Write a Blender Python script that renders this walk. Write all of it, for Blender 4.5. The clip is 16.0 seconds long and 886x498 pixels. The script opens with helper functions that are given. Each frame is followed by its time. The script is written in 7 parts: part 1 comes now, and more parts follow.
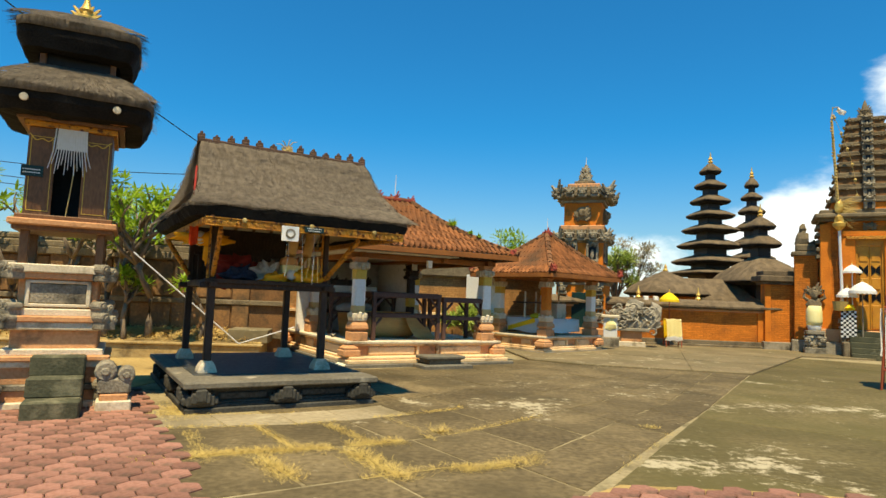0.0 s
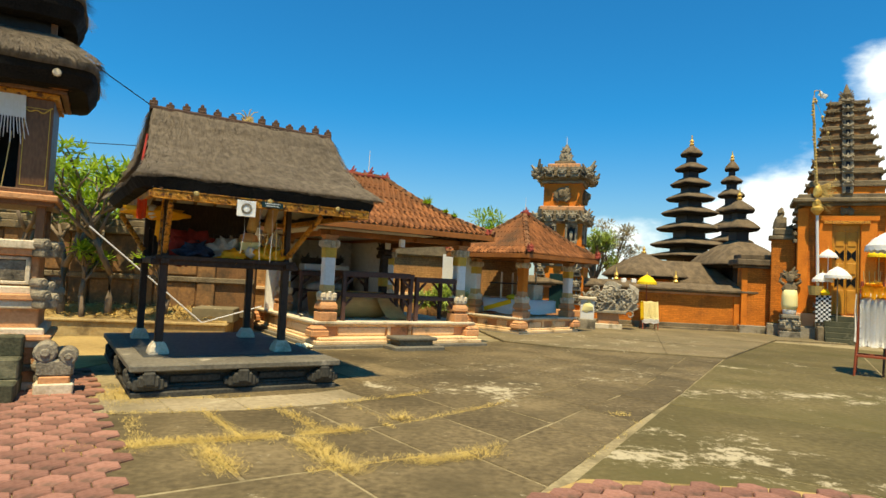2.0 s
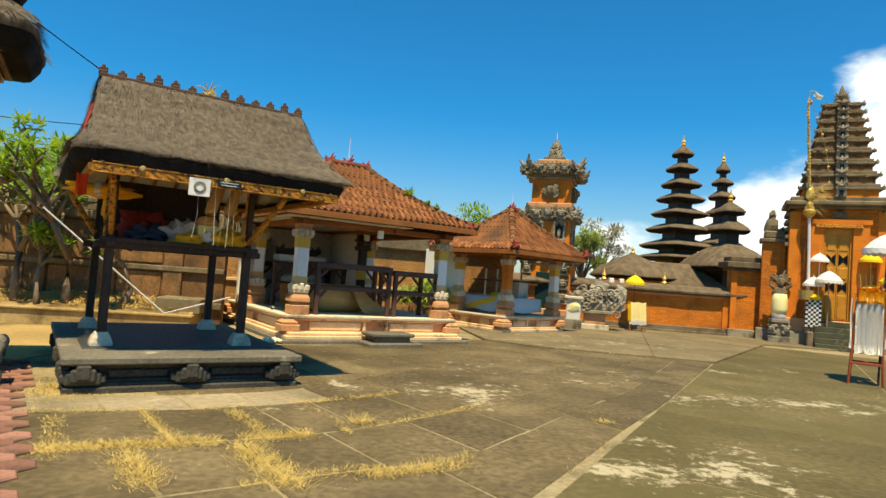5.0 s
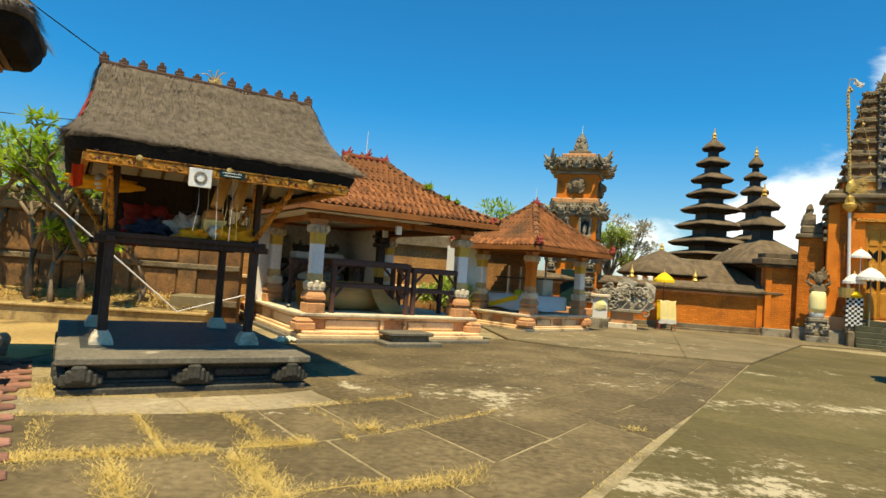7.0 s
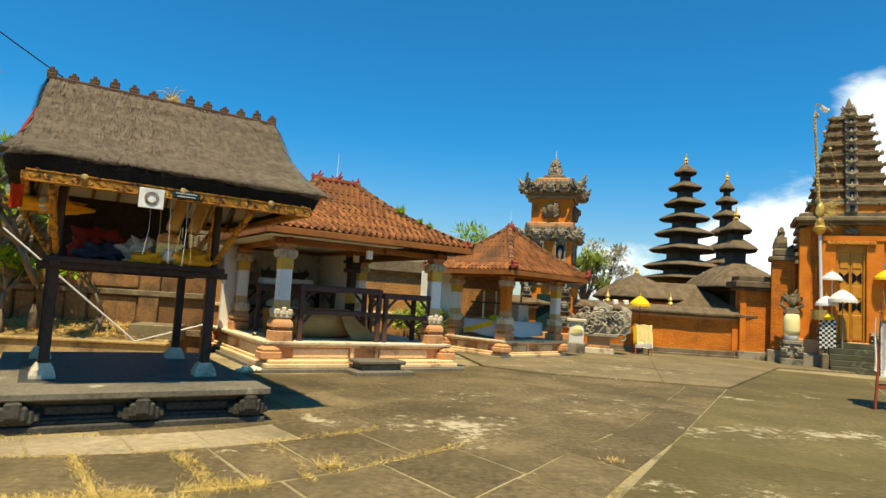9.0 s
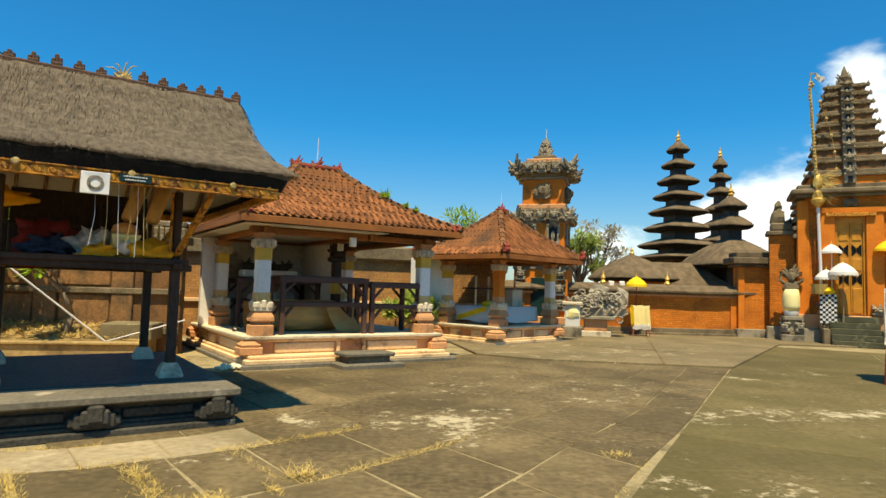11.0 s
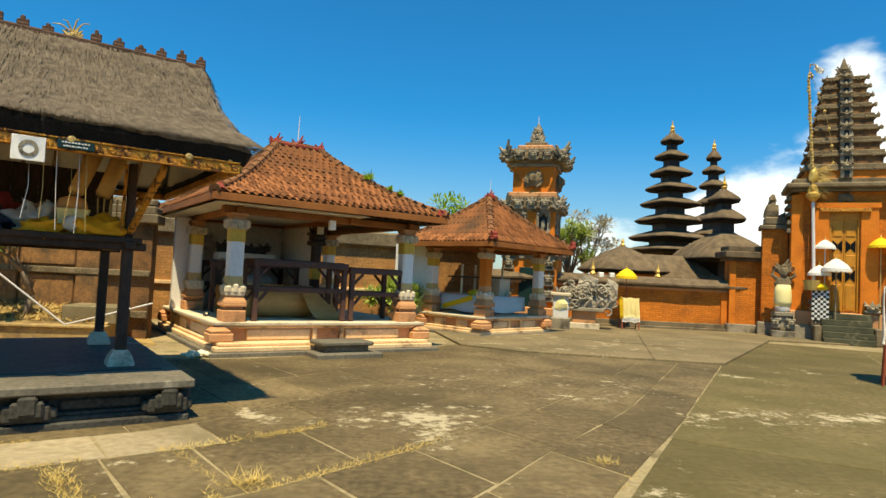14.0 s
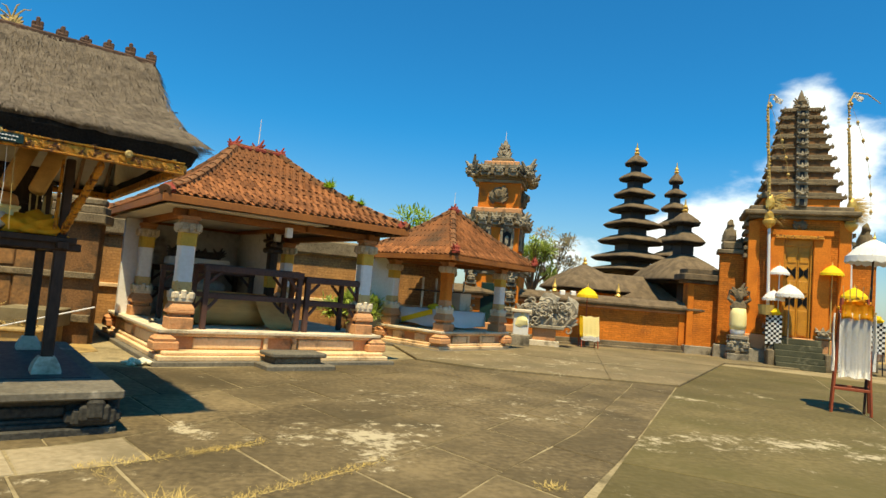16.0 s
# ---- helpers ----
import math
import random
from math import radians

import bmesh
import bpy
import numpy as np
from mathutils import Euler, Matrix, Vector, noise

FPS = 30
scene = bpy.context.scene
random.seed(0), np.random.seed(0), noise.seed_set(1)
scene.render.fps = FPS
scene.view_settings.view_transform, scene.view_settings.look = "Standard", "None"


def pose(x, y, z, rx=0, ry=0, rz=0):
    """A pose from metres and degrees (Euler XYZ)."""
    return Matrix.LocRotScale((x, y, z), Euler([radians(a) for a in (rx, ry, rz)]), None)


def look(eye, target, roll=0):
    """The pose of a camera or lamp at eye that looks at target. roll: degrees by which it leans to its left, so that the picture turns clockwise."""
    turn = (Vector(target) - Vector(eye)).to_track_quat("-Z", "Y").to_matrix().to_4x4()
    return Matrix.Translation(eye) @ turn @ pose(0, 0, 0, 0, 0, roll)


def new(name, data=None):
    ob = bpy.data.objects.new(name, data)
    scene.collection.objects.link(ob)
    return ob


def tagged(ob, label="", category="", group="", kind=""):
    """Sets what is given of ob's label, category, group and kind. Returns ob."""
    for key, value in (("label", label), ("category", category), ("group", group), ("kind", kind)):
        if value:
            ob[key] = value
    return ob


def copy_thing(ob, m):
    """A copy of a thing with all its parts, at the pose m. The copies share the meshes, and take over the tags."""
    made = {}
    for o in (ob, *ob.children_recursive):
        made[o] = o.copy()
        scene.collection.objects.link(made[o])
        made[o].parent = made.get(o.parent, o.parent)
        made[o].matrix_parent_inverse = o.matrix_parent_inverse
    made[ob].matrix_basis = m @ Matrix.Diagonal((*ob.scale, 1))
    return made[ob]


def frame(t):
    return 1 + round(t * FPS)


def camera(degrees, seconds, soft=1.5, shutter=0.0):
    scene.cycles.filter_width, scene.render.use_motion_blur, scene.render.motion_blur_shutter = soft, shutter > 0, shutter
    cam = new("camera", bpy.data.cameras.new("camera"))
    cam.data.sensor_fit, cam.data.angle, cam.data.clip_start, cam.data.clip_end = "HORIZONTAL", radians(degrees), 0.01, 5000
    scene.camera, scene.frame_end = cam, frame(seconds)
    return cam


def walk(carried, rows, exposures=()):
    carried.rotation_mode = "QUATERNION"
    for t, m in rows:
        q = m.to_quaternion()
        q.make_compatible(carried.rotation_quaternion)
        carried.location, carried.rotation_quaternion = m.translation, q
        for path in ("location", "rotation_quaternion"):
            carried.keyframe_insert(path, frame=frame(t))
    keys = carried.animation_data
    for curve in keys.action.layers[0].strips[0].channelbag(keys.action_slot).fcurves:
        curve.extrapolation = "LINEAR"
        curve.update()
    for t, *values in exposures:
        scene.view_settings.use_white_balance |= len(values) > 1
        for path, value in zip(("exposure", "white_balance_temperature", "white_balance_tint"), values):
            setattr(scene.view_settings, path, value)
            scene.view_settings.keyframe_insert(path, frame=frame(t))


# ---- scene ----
# the path walked: seconds, eye, point looked at, lean
PATH = [
    (0, (0.000, 0.000, 1.572), (-0.000, 3.988, 1.887), 2.24),
    (0.5, (0.056, 0.015, 1.607), (0.057, 4.003, 1.918), 3.47),
    (1, (0.120, 0.151, 1.602), (0.156, 4.144, 1.850), 3.16),
    (1.5, (0.173, 0.277, 1.605), (0.248, 4.271, 1.799), 2.89),
    (2, (0.223, 0.396, 1.600), (0.341, 4.390, 1.787), 2.92),
    (2.5, (0.265, 0.494, 1.602), (0.397, 4.487, 1.813), 3.12),
    (3, (0.302, 0.604, 1.587), (0.441, 4.593, 1.852), 4.31),
    (3.5, (0.353, 0.728, 1.569), (0.527, 4.716, 1.818), 4.32),
    (4, (0.397, 0.839, 1.559), (0.631, 4.828, 1.730), 3.67),
    (6.5, (0.535, 1.437, 1.503), (0.586, 5.432, 1.691), 4.54),
    (7, (0.585, 1.555, 1.503), (0.610, 5.552, 1.661), 4.12),
    (7.5, (0.616, 1.645, 1.511), (0.672, 5.642, 1.646), 4.05),
    (8, (0.645, 1.740, 1.514), (0.745, 5.735, 1.695), 3.93),
    (8.5, (0.676, 1.816, 1.511), (0.809, 5.804, 1.778), 4.14),
    (9, (0.692, 1.876, 1.493), (0.853, 5.859, 1.829), 3.63),
    (9.5, (0.765, 2.074, 1.482), (1.014, 6.055, 1.780), 1.93),
    (12, (0.874, 2.636, 1.455), (1.041, 6.624, 1.717), 2.06),
    (12.5, (0.909, 2.714, 1.466), (1.082, 6.700, 1.741), 3.31),
    (13, (0.933, 2.827, 1.449), (1.131, 6.817, 1.664), 3.32),
    (13.5, (0.973, 2.934, 1.447), (1.198, 6.924, 1.634), 2.74),
    (14, (1.009, 3.044, 1.458), (1.278, 7.031, 1.648), 2.84),
    (14.5, (1.062, 3.099, 1.461), (1.352, 7.080, 1.721), 2.93),
    (15, (1.099, 3.171, 1.421), (1.429, 7.144, 1.758), 3.93),
    (15.5, (1.144, 3.218, 1.432), (1.547, 7.184, 1.761), 4.47),
    (16, (1.156, 3.218, 1.476), (1.634, 7.179, 1.764), 4.74),
]
cam = camera(71.41, 16.0)
walk(cam, [(t, look(e, g, r)) for t, e, g, r in PATH], exposures=[(0, 0.46, 7500, 8), (16, 0.46, 7500, 8)])

# ---- sky and sun ----
SUN_AWAY = Vector((0.03, 0.41, -1.0))  # the way the sunlight travels
world = bpy.data.worlds.new("world")
scene.world = world
world.use_nodes = True
wn, wl = world.node_tree.nodes, world.node_tree.links
sky = wn.new("ShaderNodeTexSky")
sky.sky_type, sky.sun_disc = "NISHITA", False
sky.sun_elevation, sky.sun_rotation = radians(67.7), radians(184)
sky.air_density, sky.dust_density, sky.ozone_density = 1.0, 0.6, 2.8
tint = wn.new("ShaderNodeMix")
tint.data_type, tint.blend_type = "RGBA", "MULTIPLY"
tint.inputs[0].default_value = 1.0
wl.new(sky.outputs[0], tint.inputs[6])
coord = wn.new("ShaderNodeTexCoord")
# deep blue overhead, paler towards the horizon
split = wn.new("ShaderNodeSeparateXYZ")
wl.new(coord.outputs["Generated"], split.inputs[0])
rise = wn.new("ShaderNodeMapRange")
rise.inputs[1].default_value, rise.inputs[2].default_value = 0.0, 0.28
rise.interpolation_type = "SMOOTHSTEP"
wl.new(split.outputs[2], rise.inputs[0])
grade = wn.new("ShaderNodeMix")
grade.data_type = "RGBA"
grade.inputs[6].default_value, grade.inputs[7].default_value = (0.80, 1.0, 1.14, 1), (0.075, 0.91, 1.43, 1)
wl.new(rise.outputs[0], grade.inputs[0])
wl.new(grade.outputs[2], tint.inputs[7])
# clouds low over the gate side of the court
cl_map = wn.new("ShaderNodeMapping")
cl_map.inputs["Scale"].default_value = (1.0, 1.0, 2.0)
wl.new(coord.outputs["Generated"], cl_map.inputs[0])
cl = wn.new("ShaderNodeTexNoise")
cl.inputs["Scale"].default_value, cl.inputs["Detail"].default_value, cl.inputs["Roughness"].default_value = 5.5, 9, 0.55
wl.new(cl_map.outputs[0], cl.inputs["Vector"])


def sky_blob(direction, inner, outer):
    """1 near a direction of the sky, 0 away from it."""
    d = wn.new("ShaderNodeVectorMath")
    d.operation = "DISTANCE"
    wl.new(coord.outputs["Generated"], d.inputs[0])
    d.inputs[1].default_value = Vector(direction).normalized()
    r = wn.new("ShaderNodeMapRange")
    r.inputs[1].default_value, r.inputs[2].default_value = outer, inner
    wl.new(d.outputs["Value"], r.inputs[0])
    return r.outputs[0]


blobs = [sky_blob(*b) for b in (((0.50, 0.86, 0.11), 0.05, 0.17), ((0.62, 0.77, 0.20), 0.03, 0.16), ((0.30, 0.95, 0.06), 0.02, 0.14), ((0.585, 0.762, 0.30), 0.0, 0.09))]
total = blobs[0]
for b in blobs[1:]:
    m = wn.new("ShaderNodeMath")
    m.operation = "MAXIMUM"
    wl.new(total, m.inputs[0])
    wl.new(b, m.inputs[1])
    total = m.outputs[0]
add = wn.new("ShaderNodeMath")
add.operation = "MULTIPLY_ADD"
wl.new(total, add.inputs[0])
add.inputs[1].default_value = 0.55
wl.new(cl.outputs[0], add.inputs[2])
ramp = wn.new("ShaderNodeMapRange")
ramp.interpolation_type = "SMOOTHSTEP"
ramp.inputs[1].default_value, ramp.inputs[2].default_value = 0.78, 1.02
wl.new(add.outputs[0], ramp.inputs[0])
cmix = wn.new("ShaderNodeMix")
cmix.data_type = "RGBA"
wl.new(ramp.outputs[0], cmix.inputs[0])
wl.new(tint.outputs[2], cmix.inputs[6])
cmix.inputs[7].default_value = (10.0, 11.2, 12.0, 1)
wl.new(cmix.outputs[2], wn["Background"].inputs[0])
wn["Background"].inputs[1].default_value = 0.090
sun = new("sun", bpy.data.lights.new("sun", "SUN"))
sun.data.energy, sun.data.angle, sun.data.color = 5.0, radians(0.5), (1.0, 0.90, 0.65)
sun.rotation_mode = "QUATERNION"
sun.rotation_quaternion = SUN_AWAY.to_track_quat("-Z", "Y")


# ---- materials ----
def mat(name, c1, c2, scale=8.0, rough=0.85, bump=0.3, spots=None, spot_scale=1.2, spot_at=(0.55, 0.68), stretch=(1, 1, 1), metal=0.0, vary=0.0, coat=0.0, thin=0.0):
    """Two colours mixed by fine and coarse noise, stains in a third, relief, and a change of tone from piece to piece."""
    m = bpy.data.materials.new(name)
    m.use_nodes = True
    n, l = m.node_tree.nodes, m.node_tree.links
    p = n["Principled BSDF"]
    p.inputs["Metallic"].default_value = metal
    p.inputs["Specular IOR Level"].default_value = 0.18 if rough > 0.7 else 0.3
    tc = n.new("ShaderNodeTexCoord")
    mp = n.new("ShaderNodeMapping")
    mp.inputs["Scale"].default_value = stretch
    l.new(tc.outputs["Object"], mp.inputs[0])
    fine, coarse = n.new("ShaderNodeTexNoise"), n.new("ShaderNodeTexNoise")
    for t, s, d in ((fine, scale * 6, 6), (coarse, scale * 0.35, 5)):
        t.inputs["Scale"].default_value, t.inputs["Detail"].default_value = s, d
        l.new(mp.outputs[0], t.inputs["Vector"])
    mixv = n.new("ShaderNodeMath")
    mixv.operation = "ADD"
    l.new(fine.outputs[0], mixv.inputs[0])
    l.new(coarse.outputs[0], mixv.inputs[1])
    rng = n.new("ShaderNodeMapRange")
    rng.inputs[1].default_value, rng.inputs[2].default_value = 0.75, 1.25
    l.new(mixv.outputs[0], rng.inputs[0])
    mix = n.new("ShaderNodeMix")
    mix.data_type = "RGBA"
    mix.inputs[6].default_value, mix.inputs[7].default_value = (*c1, 1), (*c2, 1)
    l.new(rng.outputs[0], mix.inputs[0])
    col = mix.outputs[2]
    if spots:
        sp = n.new("ShaderNodeTexNoise")
        sp.inputs["Scale"].default_value, sp.inputs["Detail"].default_value, sp.inputs["Roughness"].default_value = spot_scale, 8, 0.62
        l.new(tc.outputs["Object"], sp.inputs["Vector"])
        sr = n.new("ShaderNodeMapRange")
        sr.inputs[1].default_value, sr.inputs[2].default_value = spot_at
        l.new(sp.outputs[0], sr.inputs[0])
        sm = n.new("ShaderNodeMix")
        sm.data_type = "RGBA"
        l.new(sr.outputs[0], sm.inputs[0])
        l.new(col, sm.inputs[6])
        sm.inputs[7].default_value = (*spots, 1)
        col = sm.outputs[2]
    if vary:
        oi = n.new("ShaderNodeObjectInfo")
        vr = n.new("ShaderNodeMapRange")
        vr.inputs[3].default_value, vr.inputs[4].default_value = 1 - vary, 1 + vary
        l.new(oi.outputs["Random"], vr.inputs[0])
        hs = n.new("ShaderNodeHueSaturation")
        l.new(vr.outputs[0], hs.inputs["Value"])
        l.new(col, hs.inputs["Color"])
        col = hs.outputs[0]
    l.new(col, p.inputs["Base Color"])
    rr = n.new("ShaderNodeMapRange")
    rr.inputs[3].default_value, rr.inputs[4].default_value = max(rough - 0.12, 0.05), min(rough + 0.12, 1)
    l.new(fine.outputs[0], rr.inputs[0])
    l.new(rr.outputs[0], p.inputs["Roughness"])
    p.inputs["Coat Weight"].default_value = coat
    if thin:
        tr, ms = n.new("ShaderNodeBsdfTranslucent"), n.new("ShaderNodeMixShader")
        l.new(col, tr.inputs[0])
        ms.inputs[0].default_value = thin
        l.new(p.outputs[0], ms.inputs[1])
        l.new(tr.outputs[0], ms.inputs[2])
        l.new(ms.outputs[0], n["Material Output"].inputs[0])
    if bump:
        b = n.new("ShaderNodeBump")
        b.inputs["Strength"].default_value, b.inputs["Distance"].default_value = bump, 0.02
        l.new(mixv.outputs[0], b.inputs["Height"])
        l.new(b.outputs[0], p.inputs["Normal"])
    return m


def court_mat(name, c1, c2, moss, patch_list, vary=0.12):
    """Old concrete with moss, pale worn lime spots all over and large pale patches at given places."""
    m = mat(name, c1, c2, 2.2, 0.9, 0.35, moss, 0.55, (0.45, 0.66), vary=vary)
    n, l = m.node_tree.nodes, m.node_tree.links
    p = n["Principled BSDF"]
    base = p.inputs["Base Color"].links[0].from_socket
    tc = n.new("ShaderNodeTexCoord")
    no, wide = n.new("ShaderNodeTexNoise"), n.new("ShaderNodeTexNoise")
    for t, sc, d, ro in ((no, 7.0, 12, 0.80), (wide, 1.7, 6, 0.6)):
        t.inputs["Scale"].default_value, t.inputs["Detail"].default_value, t.inputs["Roughness"].default_value = sc, d, ro
        l.new(tc.outputs["Object"], t.inputs["Vector"])
    both = n.new("ShaderNodeMix")
    both.inputs[0].default_value = 0.42
    l.new(no.outputs[0], both.inputs[2])
    l.new(wide.outputs[0], both.inputs[3])
    total = both.outputs[0]
    for x, y, r, k in patch_list:
        d = n.new("ShaderNodeVectorMath")
        d.operation = "DISTANCE"
        l.new(tc.outputs["Object"], d.inputs[0])
        d.inputs[1].default_value = (x, y, 0)
        g = n.new("ShaderNodeMapRange")
        g.inputs[1].default_value, g.inputs[2].default_value, g.inputs[3].default_value, g.inputs[4].default_value = 0, r * 1.15, k * 0.50, 0
        l.new(d.outputs["Value"], g.inputs[0])
        a = n.new("ShaderNodeMath")
        l.new(g.outputs[0], a.inputs[0])
        l.new(total, a.inputs[1])
        total = a.outputs[0]
    r = n.new("ShaderNodeMapRange")
    r.inputs[1].default_value, r.inputs[2].default_value = 0.588, 0.64
    l.new(total, r.inputs[0])
    mx = n.new("ShaderNodeMix")
    mx.data_type = "RGBA"
    l.new(r.outputs[0], mx.inputs[0])
    l.new(base, mx.inputs[6])
    mx.inputs[7].default_value = (0.42, 0.35, 0.225, 1)
    l.new(mx.outputs[2], p.inputs["Base Color"])
    return m


def brick_mat(name, c1, c2, mortar, size=0.24):
    m = mat(name, c1, c2, 3, 0.9, 0.2, (0.13, 0.075, 0.035), 0.9, (0.52, 0.76))
    n, l = m.node_tree.nodes, m.node_tree.links
    p = n["Principled BSDF"]
    base = p.inputs["Base Color"].links[0].from_socket
    tc = n.new("ShaderNodeTexCoord")
    sw = n.new("ShaderNodeMapping")
    sw.inputs["Rotation"].default_value = (radians(90), 0, 0)
    l.new(tc.outputs["Object"], sw.inputs[0])
    bk = n.new("ShaderNodeTexBrick")
    bk.inputs["Scale"].default_value = 1.0
    bk.inputs["Brick Width"].default_value, bk.inputs["Row Height"].default_value, bk.inputs["Mortar Size"].default_value = size, size * 0.3, 0.006
    bk.inputs["Color1"].default_value, bk.inputs["Color2"].default_value, bk.inputs["Mortar"].default_value = (1, 1, 1, 1), (0.78, 0.78, 0.78, 1), (*mortar, 1)
    l.new(sw.outputs[0], bk.inputs["Vector"])
    mx = n.new("ShaderNodeMix")
    mx.data_type, mx.blend_type = "RGBA", "MULTIPLY"
    mx.inputs[0].default_value = 1
    l.new(base, mx.inputs[6])
    l.new(bk.outputs["Color"], mx.inputs[7])
    l.new(mx.outputs[2], p.inputs["Base Color"])
    return m


PATCHES = [(1.3, 9.3, 0.9, 0.26), (0.7, 9.6, 0.6, 0.12), (1.7, 10.0, 0.6, 0.12), (-0.45, 9.35, 0.45, 0.22), (-1.2, 7.7, 0.5, 0.14), (4.6, 11.4, 1.6, 0.10), (2.6, 12.2, 2.0, 0.09), (5.2, 17.5, 3.5, 0.08), (0.6, 11.2, 1.2, 0.07)]
M_slab = court_mat("old_concrete", (0.205, 0.150, 0.076), (0.086, 0.063, 0.032), (0.080, 0.060, 0.030), PATCHES)
M_apron = court_mat("mossy_concrete", (0.164, 0.126, 0.055), (0.091, 0.071, 0.029), (0.100, 0.082, 0.030), [(2.25, 6.35, 0.7, 0.19), (3.0, 6.55, 0.9, 0.18), (3.8, 6.7, 0.7, 0.17), (2.7, 7.35, 0.4, 0.14), (3.6, 5.9, 0.8, 0.12), (4.7, 9.9, 0.7, 0.21), (5.6, 10.4, 0.8, 0.21), (6.7, 10.2, 0.8, 0.21), (7.8, 10.2, 1.0, 0.21), (7.0, 13.5, 0.9, 0.17), (8.6, 14.2, 0.8, 0.15)])
M_kerbslab = court_mat("pale_kerb_slab", (0.40, 0.32, 0.20), (0.25, 0.195, 0.115), (0.17, 0.135, 0.075), [(-2.0, 7.9, 1.2, 0.06)])
M_terrace = court_mat("terrace_concrete", (0.216, 0.163, 0.088), (0.132, 0.099, 0.053), (0.125, 0.100, 0.052), [(6, 18, 4, 0.09), (3.5, 17, 3, 0.06)])
M_soil = mat("bare_soil", (0.450, 0.306, 0.117), (0.315, 0.207, 0.077), 2, 0.95, 0.5, (0.12, 0.08, 0.035), 0.6)
M_pink = mat("red_paver", (0.317, 0.154, 0.110), (0.224, 0.101, 0.070), 6, 0.9, 0.3, (0.13, 0.085, 0.06), 2.2, (0.52, 0.68), vary=0.30)
M_joint = mat("sandy_joint", (0.35, 0.28, 0.155), (0.21, 0.16, 0.085), 3, 0.95, 0.3, (0.10, 0.08, 0.04), 1.5, (0.52, 0.70))
M_grass = mat("dry_grass", (0.60, 0.44, 0.15), (0.44, 0.30, 0.08), 4, 0.8, 0)
M_thatch = mat("grey_thatch", (0.222, 0.174, 0.125), (0.086, 0.067, 0.049), 17, 0.95, 0.7, (0.055, 0.043, 0.03), 3.5, (0.5, 0.75), stretch=(3.0, 0.9, 0.5))
M_straw = mat("thatch_straw", (0.212, 0.168, 0.122), (0.090, 0.070, 0.051), 34, 0.9, 0)
# thatch seen from below, its shade put into a near-black colour
M_thatch_shade = mat("black_palm_thatch", (0.018, 0.015, 0.012), (0.006, 0.005, 0.004), 9, 0.95, 0.5)
M_meru = mat("weathered_black_thatch", (0.203, 0.144, 0.086), (0.090, 0.065, 0.040), 4, 0.95, 0.8, (0.065, 0.05, 0.035), 2.2, (0.55, 0.75), stretch=(2.5, 2.5, 0.8))
M_tile = mat("clay_roof_tile", (0.265, 0.098, 0.034), (0.135, 0.053, 0.021), 5, 0.85, 0.25, (0.075, 0.042, 0.022), 1.1, (0.46, 0.68), vary=0.45)
M_hip = mat("mossy_hip_tile", (0.22, 0.095, 0.04), (0.10, 0.05, 0.025), 5, 0.9, 0.3, (0.055, 0.045, 0.028), 2.0, (0.48, 0.66), vary=0.35)
M_ridge = mat("ridge_mortar", (0.135, 0.075, 0.05), (0.06, 0.038, 0.028), 4, 0.9, 0.4)
M_redcap = mat("red_ridge_ornament", (0.36, 0.055, 0.03), (0.18, 0.03, 0.02), 6, 0.7, 0.3, (0.45, 0.33, 0.25), 5, (0.66, 0.72))
M_dark_stone = mat("black_lava_stone", (0.085, 0.078, 0.062), (0.036, 0.033, 0.027), 5, 0.85, 0.4, (0.20, 0.18, 0.14), 2.2, (0.62, 0.72))
M_slabtop = mat("worn_grey_slab", (0.204, 0.176, 0.130), (0.110, 0.097, 0.073), 4, 0.8, 0.3, (0.38, 0.33, 0.25), 1.7, (0.60, 0.68))
# dark tone of the platform slab where the roof shades it
M_slab_shade = mat("blue_black_deck", (0.062, 0.062, 0.056), (0.032, 0.033, 0.031), 3, 0.55, 0.15, (0.08, 0.08, 0.07), 1.5)
M_grey_stone = mat("grey_carved_stone", (0.36, 0.305, 0.22), (0.17, 0.142, 0.10), 6, 0.9, 0.6, (0.045, 0.040, 0.03), 2.4, (0.5, 0.68))
M_naga = mat("pale_grey_carving", (0.46, 0.40, 0.30), (0.22, 0.185, 0.135), 6, 0.9, 0.6, (0.07, 0.06, 0.045), 3.0, (0.54, 0.70))
M_black_stone = mat("soot_black_stone", (0.25, 0.190, 0.115), (0.100, 0.075, 0.046), 6, 0.9, 0.6, (0.24, 0.185, 0.12), 2.8, (0.60, 0.72))
M_pale_stone = mat("pale_stone", (0.72, 0.61, 0.45), (0.52, 0.42, 0.28), 6, 0.85, 0.4, (0.15, 0.115, 0.07), 2.0, (0.56, 0.72))
M_sand = mat("buff_sandstone", (0.82, 0.58, 0.33), (0.64, 0.42, 0.22), 4, 0.9, 0.4, (0.16, 0.095, 0.05), 1.6, (0.54, 0.70))
M_pinkstone = mat("orange_pink_stone", (0.64, 0.33, 0.155), (0.50, 0.225, 0.10), 5, 0.88, 0.35, (0.22, 0.13, 0.07), 2.2)
M_orange = brick_mat("orange_brick", (0.76, 0.235, 0.032), (0.46, 0.135, 0.022), (0.62, 0.55, 0.45))
M_orange_plain = mat("orange_brick_face", (0.74, 0.222, 0.028), (0.52, 0.142, 0.019), 5, 0.88, 0.25, (0.16, 0.075, 0.03), 1.8, (0.60, 0.76))
M_oldwall = brick_mat("old_brick", (0.58, 0.29, 0.10), (0.26, 0.135, 0.06), (0.7, 0.65, 0.55))
